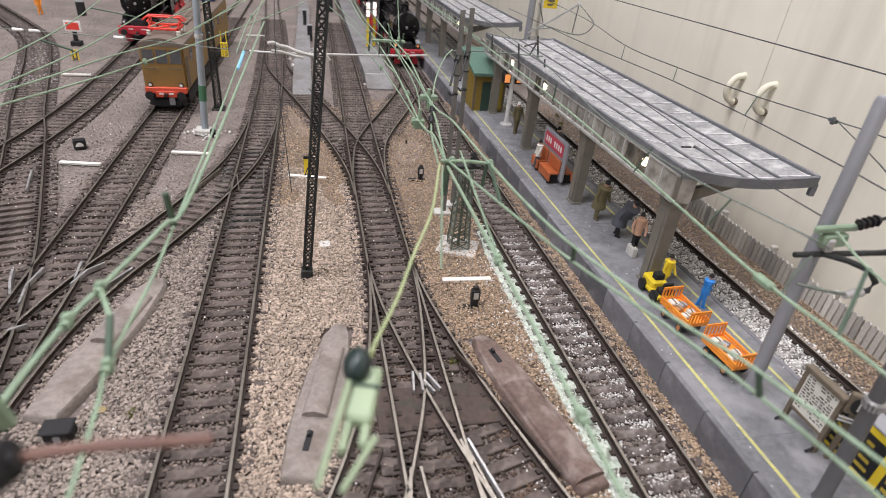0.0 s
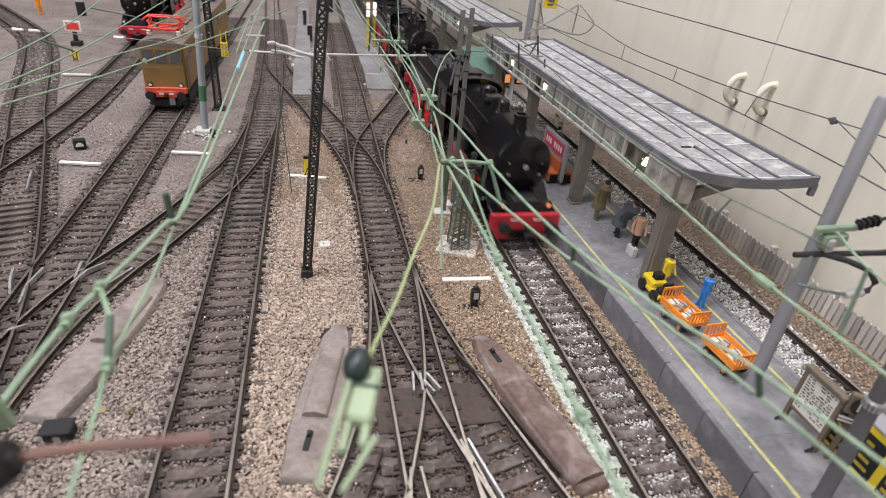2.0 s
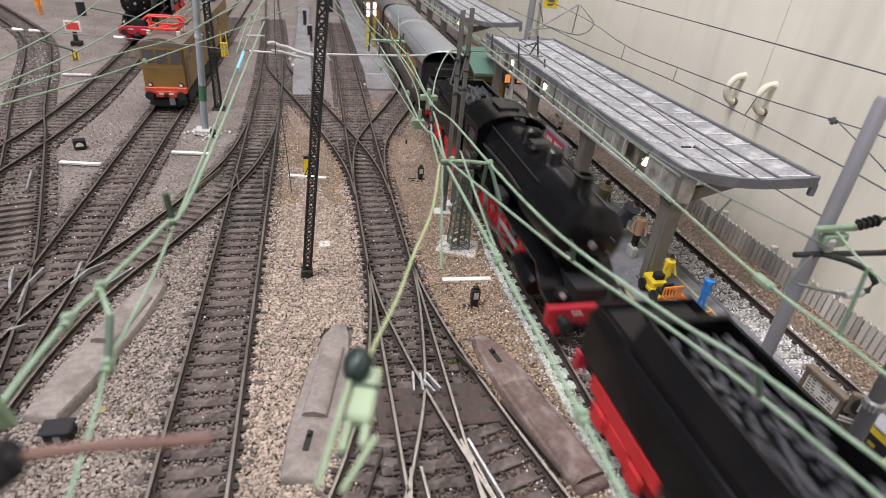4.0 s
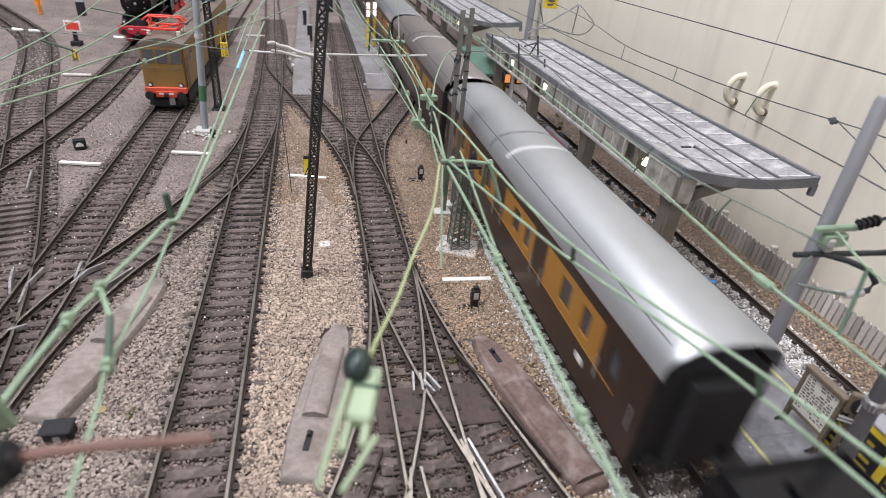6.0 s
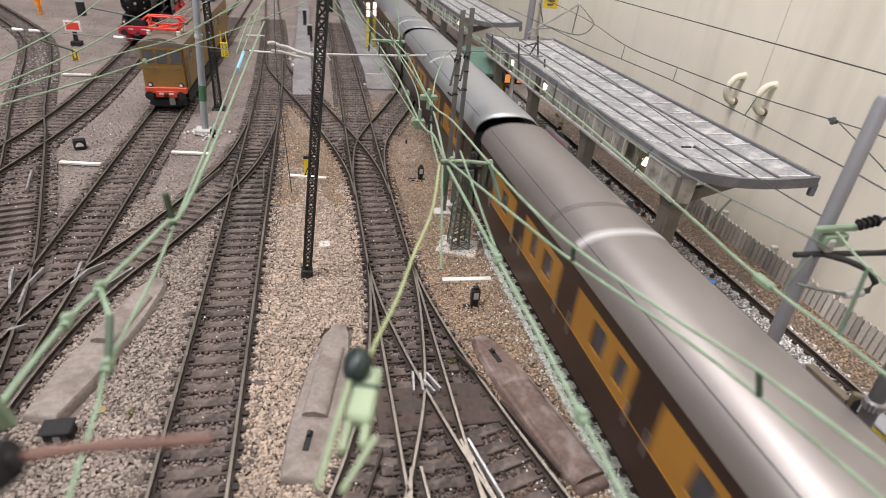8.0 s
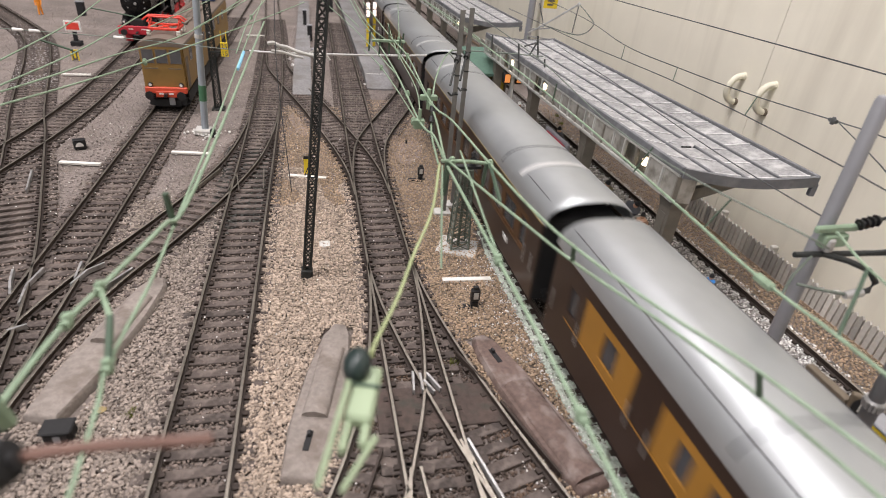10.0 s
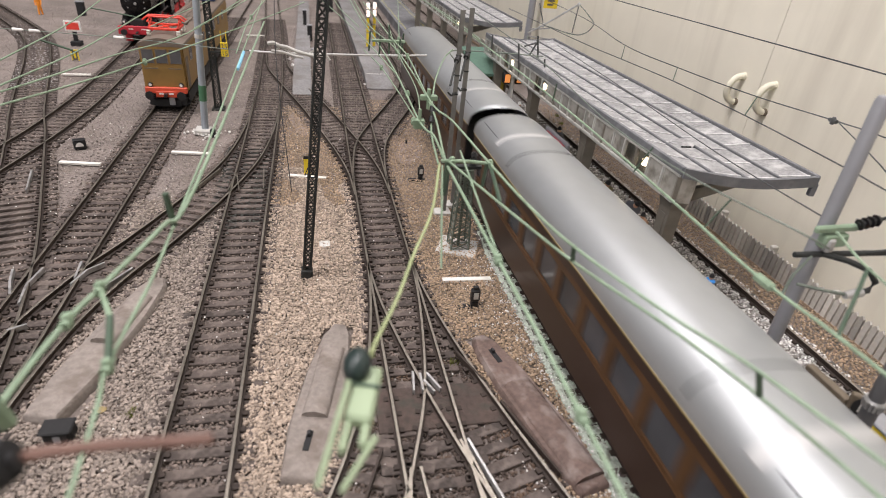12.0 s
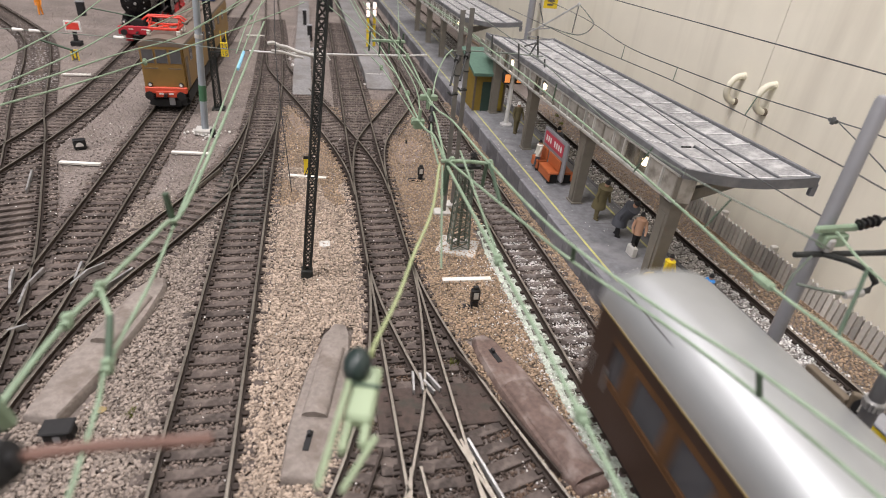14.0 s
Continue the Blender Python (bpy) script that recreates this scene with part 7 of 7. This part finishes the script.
def ballast():
    fringe = lambda x, y: 9.9 + 1.1 * noise.noise((x * 0.3, y * 0.3, 2))
    off = lambda x, y: near_track(x, y) > fringe(x, y) and not blocked(x, y) and not (x > -16.5 and y < 215)
    rust = lambda x, y: noise.noise((x * 0.06, y * 0.03, 6)) * 45 + y > 262
    oily = lambda x, y: abs(x + 119) < 15 + 6 * noise.noise((0, y * 0.06, 1)) and 222 < y + 14 * noise.noise((x * 0.1, 0, 3)) < 318
    pale = scatter(-110, -66, 45, 400, 0.66, 1, off)
    left = scatter(-172, -125, 60, 250, 0.72, 2, off)
    stones("pale_ballast", "pale beige loose ballast stones between tracks", M_PALE, [p for p in pale if not rust(*p)], 0.5, -2.42, 1)
    stones("greyish_ballast", "greyish beige loose ballast stones beside the ladder track", M_PALEGREY, left, 0.5, -2.45, 8)
    brown = scatter(-50, -9, 60, 420, 0.7, 3, off) + scatter(9.5, 17.2, 30, 420, 0.66, 4) + scatter(85, 106, 60, 420, 0.95, 5) + [p for p in pale if rust(*p)]
    stones("brown_ballast", "rust-brown loose ballast stones beside the platform", M_BROWN, brown, 0.42, -2.45, 2)
    inside = lambda lo, hi: (lambda x, y: lo < near_track(x, y) < hi and not blocked(x, y))
    dark = scatter(-136, -100, 40, 330, 0.9, 6, inside(0, 14)) + scatter(-84, -30, 60, 330, 0.9, 7, inside(0, 13)) + scatter(-200, -135, 90, 330, 1.0, 8, inside(0, 15))
    worn = lambda x, y: -92 < x < -20 and y + 10 * noise.noise((x * 0.1, y * 0.1, 5)) < 132
    stones("dark_ballast", "dark grey-brown ballast between the sleepers", M_DARK, [p for p in dark if not oily(*p) and not worn(*p)], 0.46, -2.72, 3)
    stones("turnout_grit", "dark rusty grit between the turnout sleepers", M_TURNGRIT, [p for p in dark if worn(*p)], 0.46, -2.85, 31)
    oil = scatter(-140, -98, 215, 330, 0.9, 21, lambda x, y: oily(x, y) and not blocked(x, y))
    stones("oily_ballast", "ballast blackened with oil round the turnout", M_OILY, oil, 0.5, -2.62, 22)
    powder = lambda x, y: noise.noise((x * 0.16, y * 0.16, 8)) + 0.5 * noise.noise((x * 0.5, y * 0.5, 2)) > (-0.02 if 75 < y < 170 else 0.0 if y < 210 else 0.55)
    bed = scatter(-12.5, 12.5, 40, 330, 0.72, 9)
    bed2 = scatter(59, 88, 60, 420, 0.82, 10)
    powder2 = lambda x, y: noise.noise((x * 0.14, y * 0.14, 3)) + 0.5 * noise.noise((x * 0.5, y * 0.5, 7)) > (-0.75 if 105 < y < 330 else 0.1)
    white = [p for p in bed if powder(*p)]
    plain = [p for p in bed if not powder(*p)] + [p for p in bed2 if not powder2(*p)]
    stones("white_dusted_ballast", "ballast whitened with dust between the rails", M_WHITE, white, 0.38, -2.62, 4)
    stones("chalked_ballast", "thickly whitened ballast of the track behind the platform", M_CHALKED, [p for p in bed2 if powder2(*p)], 0.42, -2.42, 34)
    stones("plain_ballast", "grey-brown ballast between the rails beside the platform", M_TRACKBED, plain, 0.42, -2.72, 24)
    chalk_ribbon()
    chalk = scatter(-22, -15.0, 45, 190, 0.9, 12, lambda x, y: noise.noise((x * 0.2, y * 0.2, 4)) > 0.30 * (-16 - x) / 5 - 0.05 and not blocked(x, y))
    stones("powdered_stones", "stones dusted with white powder beside the powder strip", M_WHITE, chalk, 0.38, -2.62, 6)
    flecks = [(random.uniform(-240, 100), 60 + 300 * random.random() ** 1.3) for _ in range(1500)] + [(random.uniform(-36, 16), random.uniform(60, 190)) for _ in range(700)]
    stones("white_flecks", "scattered white flecks of grit over the yard", M_FLECK, [p for p in flecks if abs(p[0] - 37) > 21], 0.26, -2.2, 7)
    chips = [(-150 + random.gauss(0, 5.5), 341 + random.gauss(0, 5)) for _ in range(60)] + [(-100 + random.gauss(0, 7), 540 + random.gauss(0, 18)) for _ in range(40)]
    stones("white_chips", "white chips of plaster round a mast footing", M_FLECK, chips, 0.85, -2.5, 33)
    specks = [(random.uniform(18, 56), random.uniform(45, 330)) for _ in range(140)]
    stones("platform_specks", "tiny white specks of grit on the platform", M_FLECK, specks, 0.22, 7.15, 27)
    grey = scatter(-420, -300, 470, 760, 1.9, 17, lambda x, y: near_track(x, y) > 8.0) + scatter(-300, -128, 225, 720, 1.35, 11, lambda x, y: near_track(x, y) > 8.0) + scatter(-128, -16, 402, 720, 1.2, 13, lambda x, y: near_track(x, y) > 8.0)
    stones("grey_scatter", "fine grey-brown grit over the yard", M_GRIT, grey, 0.44, -3.15, 5)
    soot = scatter(-400, -300, 480, 760, 1.4, 16, lambda x, y: near_track(x, y) < 13.5) + scatter(-300, -100, 250, 700, 1.1, 14, lambda x, y: near_track(x, y) < 13.5 and not oily(x, y)) + scatter(-100, 12, 335, 700, 1.05, 15, lambda x, y: near_track(x, y) < 13.5)
    pallid = lambda x, y: x < -255 and y > 430 and noise.noise((x * 0.03, y * 0.03, 2)) > -0.25
    stones("track_grit", "grey-brown grit packed between the far sleepers", M_GRITDARK, [p for p in soot if not pallid(*p)], 0.62, -2.65, 9)
    stones("pale_track_grit", "pale dusty grit between the sleepers of the far curve", M_PALEGRIT, [p for p in soot if pallid(*p)], 0.62, -2.6, 29)


M_OILY = mat("oily_ballast", (0.05, 0.05, 0.045), 0.55, 0, 0.4, 900, 60, 0.4, (0.10, 0.11, 0.085), 0.5, per="island")
M_TURNGRIT = mat("dark_rusty_grit", (0.085, 0.062, 0.05), 0.85, 0, 0.4, 900, 60, 0.4, (0.19, 0.115, 0.07), 0.6, per="island")
M_CHALKED = mat("thick_white_dust", (0.70, 0.69, 0.67), 0.9, 0, 0.25, 900, 110, 0.4, (0.40, 0.37, 0.34), 0.6, per="island")
M_TRACKBED = mat("grey_brown_trackbed", (0.20, 0.165, 0.145), 0.9, 0, 0.3, 900, 60, 0.4, (0.36, 0.32, 0.29), 0.5, per="island")
M_PALEGRIT = mat("pale_dusty_grit", (0.34, 0.32, 0.31), 0.95, 0, 0.3, 900, 60, 0.3, per="island")
M_GRIT = mat("grey_brown_grit", (0.29, 0.25, 0.23), 0.95, 0, 0.3, 900, 14, 0.3, (0.19, 0.155, 0.14), 0.7, per="island")
M_CHALK = mat("chalky_powder", (0.47, 0.525, 0.45), 0.9, 0, 0.45, 1500, 170, 0.8, (0.15, 0.15, 0.12), 0.85)
M_FLECK = mat("white_fleck", (0.75, 0.73, 0.70), 0.9, 0, 0.1, 900, 120, 0.1)
M_PALEGREY = mat("greyish_ballast", (0.285, 0.24, 0.207), 0.9, 0, 0.25, 900, 60, 0.4, per="island")
M_GRITDARK = mat("sooty_grit", (0.19, 0.155, 0.135), 0.95, 0, 0.3, 900, 40, 0.3, (0.30, 0.26, 0.23), 0.5, per="island")


# ---- building the place ----
ground()
hall()
wall_ring(236.0, 60.5)
wall_ring(215.5, 61.5)
tracks()
turnout_ironwork()
PLATFORM = platform()
far_platforms()
FENCE = fence()
CANOPY = canopy(148.5, 387, (154, 223, 295, 365), (174.5, 280, 335), "grey station canopy with ribbed dusty roof and glazed fascia on posts")
roof_blister(CANOPY, 52.8 - 37, 178.2 + 1.5 - 148.5, CAN_Z - 7 - 2.9)
canopy(455, 760, (470, 540, 610, 680), (478, 590), "second grey station canopy farther along the platform")
things()
ENGINES = [steam_locomotive(0, True), steam_locomotive(1, False)]
COACHES = [coach("silver", "umber and amber saloon coach with a silver roof"), coach("brown", "umber and amber saloon coach with a brown-grey roof")] + [
    coach("silver" if i == 0 else "lined", "umber coach with amber window pillars, gold line and silver roof", (30,) if i == 3 else None) for i in range(4)]
STANDING = tagged(copy_thing(ENGINES[1], at(-237, 566, 0, 3)), "black steam locomotive with red buffer beam standing in the yard", "locomotive", "standing engines")
platform_edging(PLATFORM)
fence_pickets(FENCE)
sleepers()
ballast()

# speed of the train in millimetres a second, second by second
SPEED = (172, 165, 158, 152, 148, 146, 145, 144.5, 151, 156, 163.5, 177, 181, 178, 172)


def run(t):
    """Millimetres gone by t seconds."""
    s, k = 0.0, 0
    while k < int(t):
        s += (SPEED[k] + SPEED[k + 1]) / 2
        k += 1
    f = t - k
    if f > 0:
        a, b = SPEED[k], SPEED[min(k + 1, 14)]
        s += f * (a + (b - a) * f / 2)
    return s


ENGINE_PITCH, COACH_PITCH = 240.5, 225.0
FIRST_COACH = 147.5 + run(5.5)


def motions():
    starts = {}
    for i, e in enumerate(ENGINES):
        starts[e] = FIRST_COACH - (2 - i) * ENGINE_PITCH
    for i, e in enumerate(COACHES):
        starts[e] = FIRST_COACH + i * COACH_PITCH
    for e, y0 in starts.items():
        walk(e, [(k * 0.5, at(0, y0 - run(k * 0.5), 0)) for k in range(29)])
    for wheel, y, r in WHEELS:
        walk(wheel, [(k / 30, at(0, y, r, 0, math.degrees(run(k / 30) / r))) for k in range(421)])


motions()
